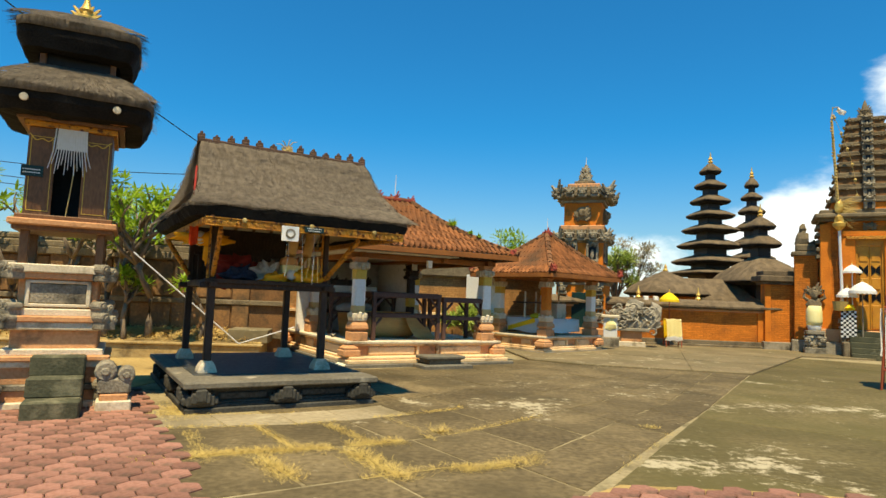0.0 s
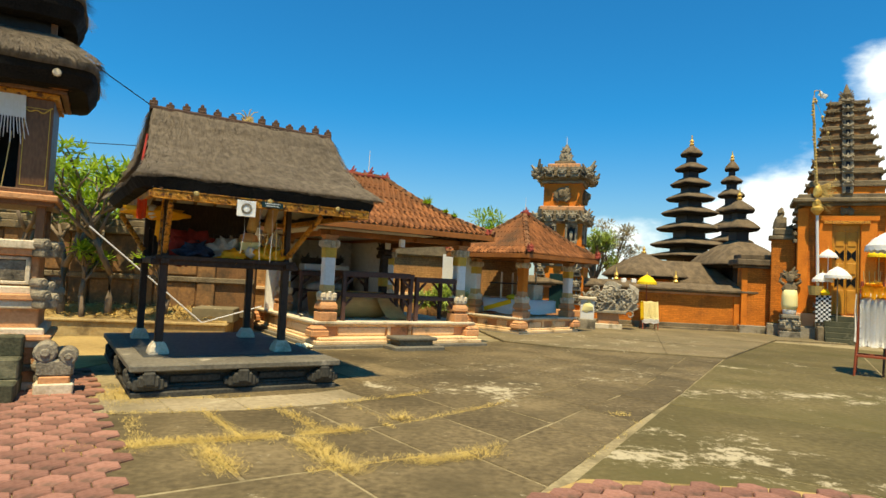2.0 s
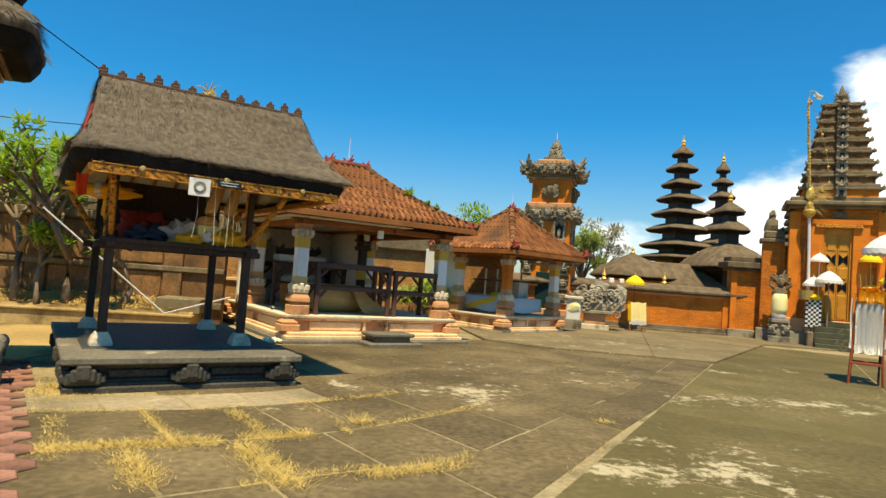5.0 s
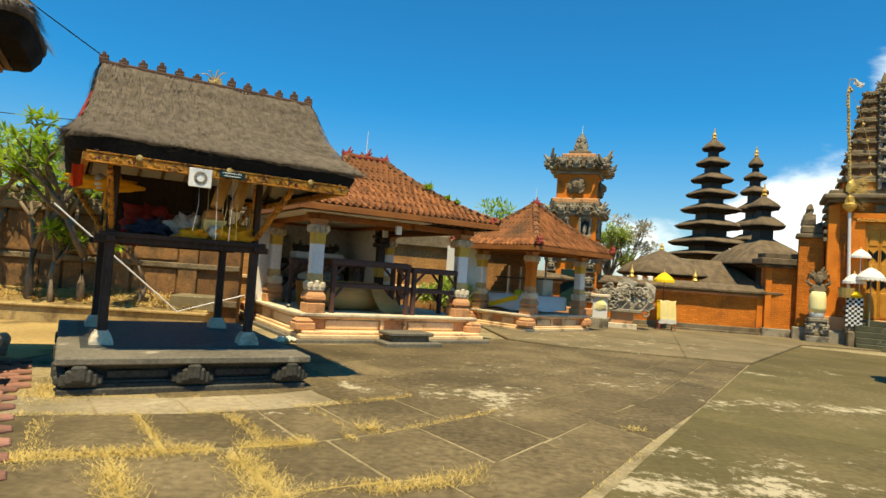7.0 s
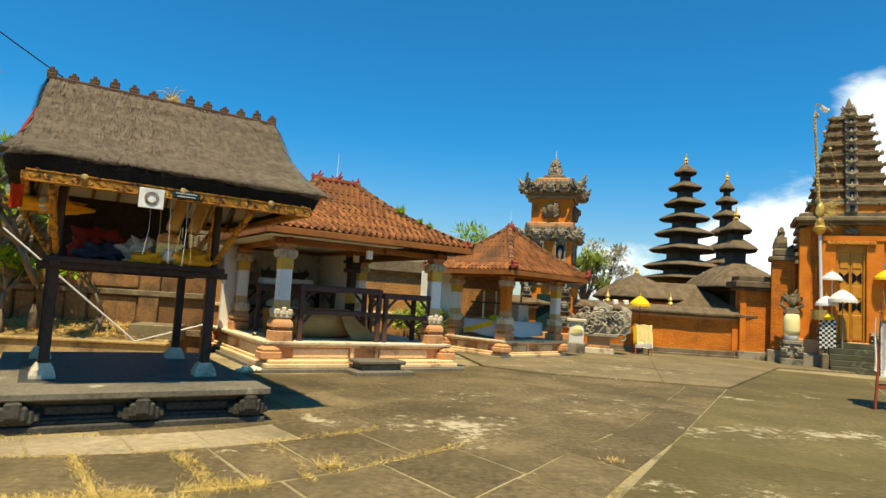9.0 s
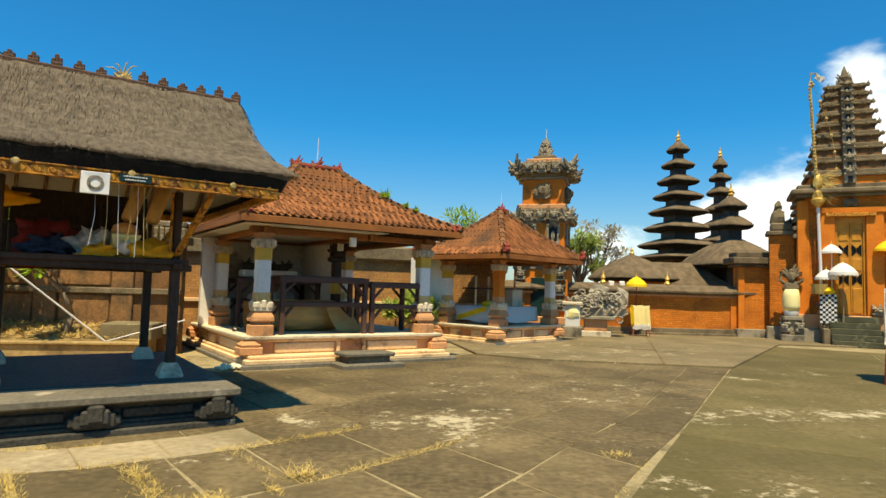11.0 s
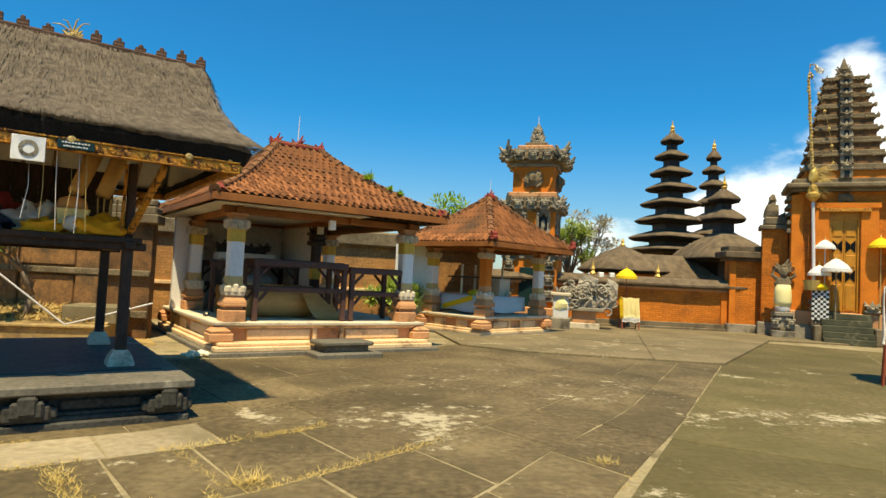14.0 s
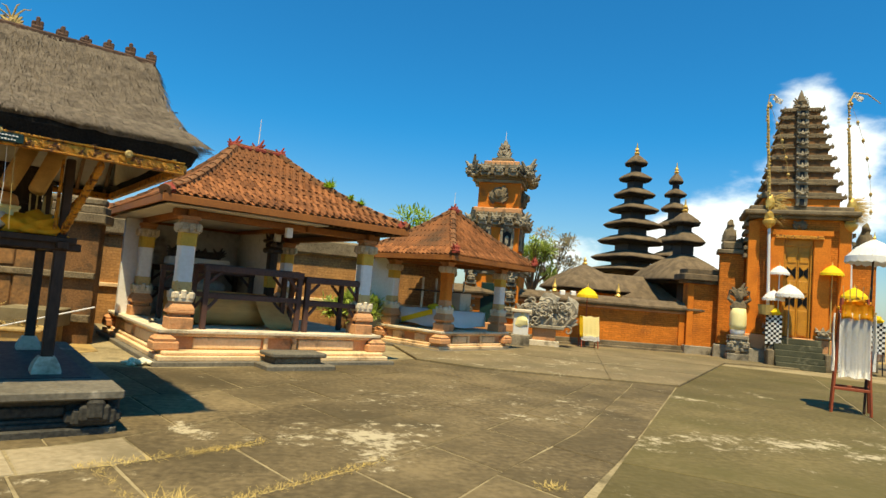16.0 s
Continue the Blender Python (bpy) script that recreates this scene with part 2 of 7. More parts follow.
M_kerb = mat("earth_stained_render", (0.47, 0.33, 0.145), (0.32, 0.215, 0.09), 3, 0.92, 0.4, (0.15, 0.10, 0.05), 1.6, (0.5, 0.66))
# orange render; dark tone and spots hold both stains and painted tree shade
M_render = mat("faded_orange_render", (0.32, 0.160, 0.062), (0.15, 0.083, 0.040), 3, 0.92, 0.4, (0.085, 0.06, 0.035), 1.4, (0.46, 0.62))
M_oldbrick_dark = mat("sooty_old_brick", (0.26, 0.125, 0.05), (0.12, 0.065, 0.03), 5, 0.9, 0.5, (0.055, 0.04, 0.025), 2.5, (0.5, 0.7))
M_white = mat("whitewash", (0.86, 0.83, 0.78), (0.76, 0.72, 0.65), 3, 0.85, 0.12, (0.36, 0.30, 0.23), 1.6, (0.62, 0.80))
M_grey_wall = mat("grey_plaster", (0.56, 0.52, 0.46), (0.45, 0.41, 0.35), 2, 0.9, 0.12, (0.16, 0.13, 0.10), 1.1)
M_ceiling = mat("pale_board_ceiling", (0.62, 0.58, 0.52), (0.52, 0.48, 0.42), 2, 0.8, 0.05)
M_yellow = mat("yellow_paint", (0.72, 0.46, 0.075), (0.60, 0.36, 0.055), 5, 0.7, 0.1)
M_tan = mat("flaking_tan_paint", (0.68, 0.47, 0.20), (0.52, 0.33, 0.13), 5, 0.8, 0.2, (0.38, 0.14, 0.05), 5, (0.56, 0.62))
M_gold = mat("gilded_carving", (0.74, 0.33, 0.035), (0.45, 0.17, 0.02), 14, 0.45, 0.8, (0.12, 0.04, 0.012), 16, (0.52, 0.60))
M_door = mat("gilded_door_paint", (0.60, 0.27, 0.028), (0.42, 0.165, 0.018), 9, 0.45, 0.25, (0.30, 0.11, 0.02), 6, (0.60, 0.70))
M_brass = mat("gold_leaf", (0.78, 0.52, 0.15), (0.50, 0.30, 0.06), 10, 0.42, 0.3, metal=0.5)
M_brownwood = mat("dark_brown_wood", (0.060, 0.034, 0.022), (0.026, 0.015, 0.010), 5, 0.55, 0.15, stretch=(1, 1, 0.3))
M_rack = mat("maroon_brown_timber", (0.115, 0.058, 0.043), (0.07, 0.034, 0.026), 5, 0.6, 0.15)
M_redwood = mat("red_brown_fascia", (0.34, 0.120, 0.026), (0.20, 0.068, 0.017), 5, 0.6, 0.15)
M_shrinewood = mat("shrine_wood", (0.22, 0.100, 0.040), (0.115, 0.052, 0.022), 6, 0.5, 0.2, stretch=(1, 1, 0.3))
M_moss_step = mat("mossy_step_stone", (0.105, 0.100, 0.060), (0.050, 0.050, 0.030), 5, 0.95, 0.4, (0.20, 0.18, 0.11), 2.5, (0.56, 0.70))
M_mat = mat("woven_bamboo", (0.72, 0.45, 0.17), (0.56, 0.33, 0.115), 10, 0.75, 0.35, stretch=(1, 1, 4))
M_cloth_white = mat("white_cloth", (0.78, 0.76, 0.73), (0.72, 0.69, 0.62), 4, 0.8, 0.15, thin=0.12)
M_cloth_yellow = mat("yellow_cloth", (0.86, 0.60, 0.03), (0.80, 0.52, 0.02), 4, 0.75, 0.15, thin=0.1)
M_cloth_gold = mat("golden_yellow_cloth", (0.95, 0.46, 0.03), (0.88, 0.37, 0.02), 5, 0.75, 0.2)
M_vermilion = mat("vermilion_cloth", (0.85, 0.10, 0.02), (0.70, 0.07, 0.015), 5, 0.8, 0.1)
M_peach = mat("peach_plastic", (0.80, 0.40, 0.14), (0.70, 0.32, 0.10), 4, 0.5, 0.05)
M_cloth_pale = mat("pale_yellow_cloth", (0.95, 0.84, 0.42), (0.92, 0.78, 0.34), 4, 0.8, 0.15, thin=0.12)
M_cloth_red = mat("red_cloth", (0.30, 0.03, 0.02), (0.18, 0.02, 0.015), 4, 0.8, 0.2)
M_cloth_blue = mat("dark_blue_cloth", (0.045, 0.06, 0.10), (0.025, 0.03, 0.05), 4, 0.8, 0.2)
M_teal = mat("teal_plastic", (0.02, 0.16, 0.17), (0.015, 0.12, 0.13), 4, 0.4, 0.05)
M_sack = mat("grey_white_sack", (0.64, 0.59, 0.50), (0.44, 0.40, 0.34), 6, 0.6, 0.8, (0.12, 0.15, 0.22), 9, (0.64, 0.69))
# black paint, and the painted-in dark of recesses, niches and cabinet insides
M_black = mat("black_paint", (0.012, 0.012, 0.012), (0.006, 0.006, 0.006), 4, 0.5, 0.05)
M_sign = mat("dark_green_sign", (0.010, 0.035, 0.032), (0.006, 0.025, 0.023), 4, 0.4, 0.02)
M_redframe = mat("red_brown_painted_wood", (0.34, 0.075, 0.03), (0.24, 0.05, 0.02), 6, 0.5, 0.1)
M_pole_white = mat("white_painted_pole", (0.70, 0.68, 0.66), (0.60, 0.57, 0.54), 6, 0.6, 0.1)
M_pole_grey = mat("weathered_bamboo_pole", (0.30, 0.25, 0.18), (0.20, 0.16, 0.11), 8, 0.7, 0.2)
M_bamboo = mat("dry_bamboo", (0.56, 0.40, 0.15), (0.40, 0.27, 0.09), 7, 0.6, 0.2)
M_palm = mat("dried_palm_leaf", (0.55, 0.38, 0.13), (0.36, 0.23, 0.07), 6, 0.8, 0.1)
M_bark = mat("grey_bark", (0.23, 0.17, 0.115), (0.12, 0.088, 0.06), 7, 0.9, 0.4)
M_leaf = mat("frangipani_leaf", (0.34, 0.48, 0.035), (0.20, 0.32, 0.02), 3, 0.45, 0.0, (0.50, 0.56, 0.06), 2.5, thin=0.45)
M_leaf_far = mat("far_foliage", (0.44, 0.52, 0.12), (0.27, 0.36, 0.07), 2, 0.7, 0.0, (0.50, 0.50, 0.26), 1.2, thin=0.4)
M_leaf_grey = mat("dry_grey_foliage", (0.46, 0.41, 0.28), (0.28, 0.25, 0.16), 3, 0.8, 0.0, thin=0.4)
M_cable = mat("black_cable", (0.02, 0.02, 0.022), (0.012, 0.012, 0.014), 4, 0.6, 0)
M_petal = mat("white_petals", (0.80, 0.74, 0.55), (0.70, 0.62, 0.40), 9, 0.7, 0.1)


# ---- builders ----
def empty(name, x, y, z, yaw=0.0):
    ob = new(name)
    ob.matrix_basis = pose(x, y, z, 0, 0, yaw)
    return ob


def mesh_of(name, bm, material, smooth=False):
    me = bpy.data.meshes.new(name)
    bmesh.ops.recalc_face_normals(bm, faces=bm.faces)
    bm.to_mesh(me)
    bm.free()
    me.materials.append(material)
    if smooth:
        me.polygons.foreach_set("use_smooth", [True] * len(me.polygons))
    return me


def part(name, bm, material, parent=None, label="", smooth=False):
    ob = new(name, mesh_of(name, bm, material, smooth))
    ob.parent = parent
    return tagged(ob, label)


def twin(ob, m, parent=None):
    """A further piece on the same mesh, at the pose m."""
    o = new(ob.name.split(".")[0], ob.data)
    o.parent = parent or ob.parent
    o.matrix_basis = m
    return o


def box(x0, x1, y0, y1, z0, z1, bevel=0.0, bm=None, m=None):
    one = bmesh.new()
    bmesh.ops.create_cube(one, size=1)
    bmesh.ops.transform(one, matrix=Matrix.Translation(((x0 + x1) / 2, (y0 + y1) / 2, (z0 + z1) / 2)) @ Matrix.Diagonal((abs(x1 - x0), abs(y1 - y0), abs(z1 - z0), 1)), verts=one.verts)
    if bevel:
        bmesh.ops.bevel(one, geom=one.edges[:], offset=bevel, segments=1, affect="EDGES")
    return join(bm, one, m)


def join(bm, one, m=None):
    if m is not None:
        bmesh.ops.transform(one, matrix=m, verts=one.verts)
    if bm is None:
        return one
    me = bpy.data.meshes.new("joined")
    one.to_mesh(me)
    one.free()
    bm.from_mesh(me)
    bpy.data.meshes.remove(me)
    return bm


def lathe(profile, n=12, bm=None, m=None, square=False):
    """Turned from (radius, height) pairs; square: four-sided, the radius being half the side."""
    one = bmesh.new()
    n = 4 if square else n
    k = math.sqrt(2) if square else 1
    rings = []
    for r, z in profile:
        rings.append([one.verts.new((r * k * math.cos(2 * math.pi * (i + 0.5 * square) / n), r * k * math.sin(2 * math.pi * (i + 0.5 * square) / n), z)) for i in range(n)])
    for a, b in zip(rings, rings[1:]):
        for i in range(n):
            one.faces.new((a[i], a[(i + 1) % n], b[(i + 1) % n], b[i]))
    one.faces.new(rings[0])
    one.faces.new(rings[-1])
    return join(bm, one, m)


def tube(points, r0, r1=None, n=7, bm=None):
    r1 = r0 if r1 is None else r1
    one = bmesh.new()
    pts = [Vector(p) for p in points]
    rings = []
    for i, p in enumerate(pts):
        d = (pts[min(i + 1, len(pts) - 1)] - pts[max(i - 1, 0)]).normalized()
        q = d.to_track_quat("Z", "Y")
        r = r0 + (r1 - r0) * i / max(len(pts) - 1, 1)
        rings.append([one.verts.new(p + q @ Vector((r * math.cos(2 * math.pi * j / n), r * math.sin(2 * math.pi * j / n), 0))) for j in range(n)])
    for a, b in zip(rings, rings[1:]):
        for j in range(n):
            one.faces.new((a[j], a[(j + 1) % n], b[(j + 1) % n], b[j]))
    one.faces.new(rings[0])
    one.faces.new(rings[-1])
    return join(bm, one)


def beam(p, q, w, h=None, bm=None, bevel=0.006):
    """A squared timber from p to q."""
    p, q = Vector(p), Vector(q)
    d = q - p
    m = Matrix.Translation((p + q) / 2) @ d.to_track_quat("X", "Z").to_matrix().to_4x4()
    h = h or w
    return box(-d.length / 2, d.length / 2, -w / 2, w / 2, -h / 2, h / 2, bevel, bm, m)


def lump(x, y, z, rx, ry, rz, seed=0, rough=0.18, bm=None, level=2):
    """An uneven rounded heap."""
    one = bmesh.new()
    bmesh.ops.create_icosphere(one, subdivisions=level, radius=1)
    for v in one.verts:
        k = 1 + rough * noise.noise(v.co * 2.1 + Vector((seed * 7.3, seed * 1.7, seed)))
        if level > 2:
            k += rough * 0.30 * noise.noise(v.co * 6.3 + Vector((seed * 3.1, seed, 0)))
        v.co = Vector((v.co.x * k * rx + x, v.co.y * k * ry + y, v.co.z * k * rz + z))
    return join(bm, one)


def flame(bm, x, y, z, w, h, seed=0, face=0.0, depth=0.4, leaves=7):
    """A carved flame-leaf ornament: a fan of pointed curled leaves round a boss."""
    rnd = random.Random(seed)
    base = Matrix.Translation((x, y, z)) @ pose(0, 0, 0, 0, 0, face)
    for i in range(leaves):
        a = (i / (leaves - 1) - 0.5) * 2.5
        length = h * 0.86 * (1.0 - 0.42 * abs(a) / 1.25) * rnd.uniform(0.85, 1.1)
        one = bmesh.new()
        bmesh.ops.create_cone(one, cap_ends=True, segments=5, radius1=w * 0.26, radius2=w * 0.085, depth=length)
        for v in one.verts:
            v.co.z += length / 2
            v.co.x += 0.42 * math.copysign(1, a + 1e-3) * (max(v.co.z, 0) ** 2) / max(length, 1e-3)
        bmesh.ops.scale(one, vec=(1, depth * 1.6, 1), verts=one.verts)
        join(bm, one, base @ Matrix.Rotation(a * 0.75, 4, "Y") @ Matrix.Translation((a * w * 0.16, rnd.uniform(-0.1, 0.1) * w, 0)))
    one = bmesh.new()
    bmesh.ops.create_icosphere(one, subdivisions=1, radius=w * 0.27)
    join(bm, one, base @ Matrix.Translation((0, -w * 0.1, h * 0.22)))
    return bm


def boss(bm, x, y, z, w, h, d, seed=0, face=0.0):
    """A carved stone lump with horns and jaws, as under temple cornices."""
    base = Matrix.Translation((x, y, z)) @ pose(0, 0, 0, 0, 0, face)
    rnd = random.Random(seed)
    box(-w / 2, w / 2, -d / 2, d / 2, 0, h * 0.3, w * 0.08, bm, base)
    box(-w * 0.38, w * 0.38, -d * 0.75, d / 2, h * 0.28, h * 0.62, w * 0.1, bm, base)
    box(-w * 0.56, w * 0.56, -d * 0.45, d / 2, h * 0.60, h * 0.80, w * 0.08, bm, base)
    for s in (-1, 1):
        one = bmesh.new()
        bmesh.ops.create_cone(one, cap_ends=True, segments=5, radius1=w * 0.16, radius2=w * 0.03, depth=h * 0.5)
        join(bm, one, base @ Matrix.Translation((s * w * 0.42, 0, h * 0.9)) @ Matrix.Rotation(s * 0.5, 4, "Y"))
        one = bmesh.new()
        bmesh.ops.create_icosphere(one, subdivisions=1, radius=w * 0.12)
        join(bm, one, base @ Matrix.Translation((s * w * 0.2, -d * 0.72, h * 0.55)))
    one = bmesh.new()
    bmesh.ops.create_cone(one, cap_ends=True, segments=5, radius1=w * 0.2, radius2=w * 0.03, depth=h * 0.45)
    join(bm, one, base @ Matrix.Translation((0, 0, h * 0.95)))
    return bm


def rings_roof(rings, n=14, rough=0.0, seed=0, corner=0, caps=True):
    """A roof skin through rectangular rings (x0, x1, y0, y1, z), from the top down and round under the eave. corner: the lower, the rounder."""
    bm = bmesh.new()
    rows = []
    for k, (x0, x1, y0, y1, z) in enumerate(rings):
        row = []
        for s in range(4):
            for i in range(n):
                f = i / n
                x, y = ((x0 + (x1 - x0) * f, y0), (x1, y0 + (y1 - y0) * f), (x1 - (x1 - x0) * f, y1), (x0, y1 - (y1 - y0) * f))[s]
                if corner:
                    cx, cy, hx, hy = (x0 + x1) / 2, (y0 + y1) / 2, (x1 - x0) / 2, (y1 - y0) / 2
                    u, v = (x - cx) / hx, (y - cy) / hy
                    k = (abs(u) ** corner + abs(v) ** corner) ** (-1 / corner)
                    x, y = cx + u * k * hx, cy + v * k * hy
                o = rough * noise.noise(Vector((x * 2.3 + seed, y * 2.3, z * 2.3)))
                o2 = rough * 0.6 * noise.noise(Vector((x * 9 + seed, y * 9, z * 9)))
                row.append(bm.verts.new((x + o2, y + o, z + o + o2)))
        rows.append(row)
    c = len(rows[0])
    for a, b in zip(rows, rows[1:]):
        for i in range(c):
            bm.faces.new((a[i], a[(i + 1) % c], b[(i + 1) % c], b[i]))
    if caps:
        bm.faces.new(rows[0])
        bm.faces.new(rows[-1])
    return bm


def blades(count, place, length, width, seed=0):
    """Thin pointed blades: place(rnd) gives a root, a direction and a side."""
    rnd = random.Random(seed)
    vs, fs = [], []
    for _ in range(count):
        p, d, s = place(rnd)
        k = rnd.uniform(0.6, 1.3)
        a = len(vs)
        s = s.normalized() * width * 0.5
        d = d.normalized() * length * k
        vs += [p - s, p + s, p + d * 0.6 + s * 0.7, p + d, p + d * 0.6 - s * 0.7]
        fs.append((a, a + 1, a + 2, a + 3, a + 4))
    bm = bmesh.new()
    me = bpy.data.meshes.new("blades")
    me.from_pydata([tuple(v) for v in vs], [], fs)
    bm.from_mesh(me)
    bpy.data.meshes.remove(me)
    return bm


def part_raw(name, bm, material, parent=None, label=""):
    me = bpy.data.meshes.new(name)
    bm.to_mesh(me)
    bm.free()
    me.materials.append(material)
    ob = new(name, me)
    ob.parent = parent
    return tagged(ob, label)


def straw_on(ring_a, ring_b, count, seed, length=0.13):
    """Loose straw lying on the slopes between two roof rings."""
    def place(rnd):
        side, f, g = rnd.choice((0, 0, 0, 1, 3)), rnd.random(), rnd.random()

        def at(r):
            x0, x1, y0, y1, z = r
            x, y = ((x0 + (x1 - x0) * f, y0), (x1, y0 + (y1 - y0) * f), (x0, y0), (x0, y1 - (y1 - y0) * f))[side]
            return Vector((x, y, z))
        a, b = at(ring_a), at(ring_b)
        d = b - a
        out = Vector(((0, -1, 0), (1, 0, 0), (0, 0, 0), (-1, 0, 0))[side])
        p = a + d * g + (out + Vector((0, 0, 1))) * 0.012
        return p, d + Vector((rnd.uniform(-0.22, 0.22) * d.length, 0, 0)) + out * 0.04, d.cross(out) if d.cross(out).length > 0.01 else Vector((1, 0, 0))
    return blades(count * 2, place, length * 1.35, 0.0055, seed)


def drape(x0, x1, z0, z1, y, m, seed, amp=0.02, n=14):
    """A hanging cloth with folds, two-sided and thin."""
    bm = bmesh.new()
    rows = []
    for j in range(7):
        f = j / 6
        rows.append([bm.verts.new((x0 + (x1 - x0) * i / n, y + amp * (0.3 + f) * math.sin(i * 1.9 + seed) + 0.01 * math.sin(j + seed), z1 + (z0 - z1) * f + 0.015 * math.sin(i * 0.9 + seed))) for i in range(n + 1)])
    for a, b in zip(rows, rows[1:]):
        for i in range(n):
            bm.faces.new((a[i], a[i + 1], b[i + 1], b[i]))
    bmesh.ops.solidify(bm, geom=bm.faces[:], thickness=0.006)
    return bm


# ---- ground ----
def flat(name, pts, z0, z1, material, parent=None, bevel=0.0):
    bm = bmesh.new()
    f = bm.faces.new([bm.verts.new((x, y, z0)) for x, y in pts])
    up = bmesh.ops.extrude_face_region(bm, geom=[f])
    bmesh.ops.translate(bm, vec=(0, 0, z1 - z0), verts=[v for v in up["geom"] if isinstance(v, bmesh.types.BMVert)])
    bmesh.ops.recalc_face_normals(bm, faces=bm.faces)
    if bevel:
        top = [e for e in bm.edges if all(abs(v.co.z - z1) < 1e-5 for v in e.verts)]
        bmesh.ops.bevel(bm, geom=top, offset=bevel, segments=1, affect="EDGES")
    return part(name, bm, material, parent)


ground = part("ground", box(-400, 400, -300, 700, -0.4, -0.03), M_soil)
tagged(ground, "dry brown earth of the temple grounds", "ground", kind="structure")
courtyard = flat("floor", [(-14, -12), (30, -12), (30, 26), (-14, 26)], -0.10, -0.005, M_joint)
tagged(courtyard, "court of old concrete slabs with grassy joints", "courtyard", kind="structure")

# long joints, as gentle curves fanning out towards the near side
LINES = [
    [(-0.6, 2.2), (1.21, 5.16), (2.84, 7.72), (4.12, 9.6), (7.54, 15.1), (10, 19.4)],
    [(-2.2, 4.4), (0.02, 5.83), (0.95, 6.30), (1.67, 7.32), (2.33, 8.32), (3.83, 10.34), (6.28, 14.5), (9, 19.4)],
    [(-3.6, 5.1), (-2.09, 6.0), (-1.35, 6.32), (-0.42, 6.79), (0.2, 7.3), (1.3, 8.48), (2.84, 10.39), (5.5, 14.5), (8.4, 19.4)],
    [(-4.4, 6.5), (-2.81, 7.13), (-1.74, 7.46), (-0.7, 8.12), (0.2, 8.88), (1.7, 10.7), (4.6, 14.6), (7.8, 19.4)],
    [(-4.8, 7.3), (-3.2, 7.75), (-2.0, 8.1), (-1.0, 8.75), (-0.3, 9.7), (0.7, 11.2), (3.4, 14.6), (6.8, 19.4)],
    [(-6, 9.6), (-4.4, 9.9), (-2.6, 10.3), (-1.2, 10.9), (-0.2, 12.0), (2.2, 14.8), (5.6, 19.4)],
    [(-8, 12.4), (-5, 12.5), (-3.2, 12.7), (-1.6, 13.2), (0.8, 15.0), (4.4, 19.4)],
]


def on_line(k, s):
    """The point of a long joint where x cos 35 + y sin 35 is s."""
    c, n = math.cos(radians(35)), math.sin(radians(35))
    pts = LINES[k]
    vals = [x * c + y * n for x, y in pts]
    for (p, a), (q, b) in zip(zip(pts, vals), zip(pts[1:], vals[1:])):
        if a <= s <= b:
            f = (s - a) / (b - a)
            return p[0] + (q[0] - p[0]) * f, p[1] + (q[1] - p[1]) * f
    return None


CROSS = {0: [1.2, 2.8, 4.1, 5.6, 6.8, 8.1, 9.4, 10.7, 12.1, 13.5, 15.0, 16.4], 1: [0.9, 2.1, 2.94, 3.75, 4.76, 5.78, 6.9, 8.0, 9.2, 10.5, 11.8, 13.2, 14.7, 16.2], 2: [0.5, 1.4, 2.49, 3.56, 4.22, 5.2, 6.3, 7.5, 8.6, 9.8, 11.1, 12.5, 14.0, 15.5], 3: [0.9, 2.18, 2.95, 3.62, 4.5, 5.6, 6.7, 7.8, 9.0, 10.3, 11.6, 13.0, 14.4]}
rnd = random.Random(5)
for k in range(len(LINES) - 1):
    cuts = CROSS.get(k) or [1.4 + 0.35 * k + 1.12 * i for i in range(14)]
    for s, e in zip(cuts, cuts[1:]):
        cs = [on_line(k, s), on_line(k, e), on_line(k + 1, e), on_line(k + 1, s)]
        mid = [on_line(k, (s + e) / 2), on_line(k + 1, (s + e) / 2)]
        if all(cs) and all(mid):
            ring = [cs[0], mid[0], cs[1], cs[2], mid[1], cs[3]]
            cx, cy = sum(p[0] for p in ring) / 6, sum(p[1] for p in ring) / 6
            g = (0.024 if k in (1, 2) and cy < 8 else 0.010) / 0.55
            ring = [(x + (cx - x) * g + rnd.uniform(-0.008, 0.008), y + (cy - y) * g + rnd.uniform(-0.008, 0.008)) for x, y in ring]
            dz = rnd.uniform(0.0, 0.008)
            flat("paving_slab", ring, -0.03, 0.0 + dz, M_kerbslab if k == 3 and e < 4.6 else M_slab, courtyard, 0.008)
# the large mossy fields beyond the main joint
rnd = random.Random(8)
ux, uy = math.cos(radians(58)), math.sin(radians(58))
px, py = uy, -ux
for i in range(-4, 7):
    for j in range(6):
        a0, a1, b0, b1 = -1.2 + i * 2.9, -1.2 + (i + 1) * 2.9, 0.0 + j * 3.1, 0.0 + (j + 1) * 3.1
        pts = [(1.30 + ux * a + px * b, 5.10 + uy * a + py * b) for a, b in ((a0 + 0.012, b0 + 0.012), (a1 - 0.012, b0 + 0.012), (a1 - 0.012, b1 - 0.012), (a0 + 0.012, b1 - 0.012))]
        flat("concrete_field", pts, -0.03, rnd.uniform(0.0, 0.005), M_apron, courtyard, 0.006)
# raised strip along the back wall
terrace = flat("pavement", [(2.4, 16.6), (3.6, 15.75), (7.55, 15.0), (12.6, 21.6), (30, 19.5), (30, 26), (1.0, 27.5)], -0.05, 0.055, M_terrace, None, 0.015)
tagged(terrace, "raised pale concrete strip along the temple wall", "pavement", kind="structure")
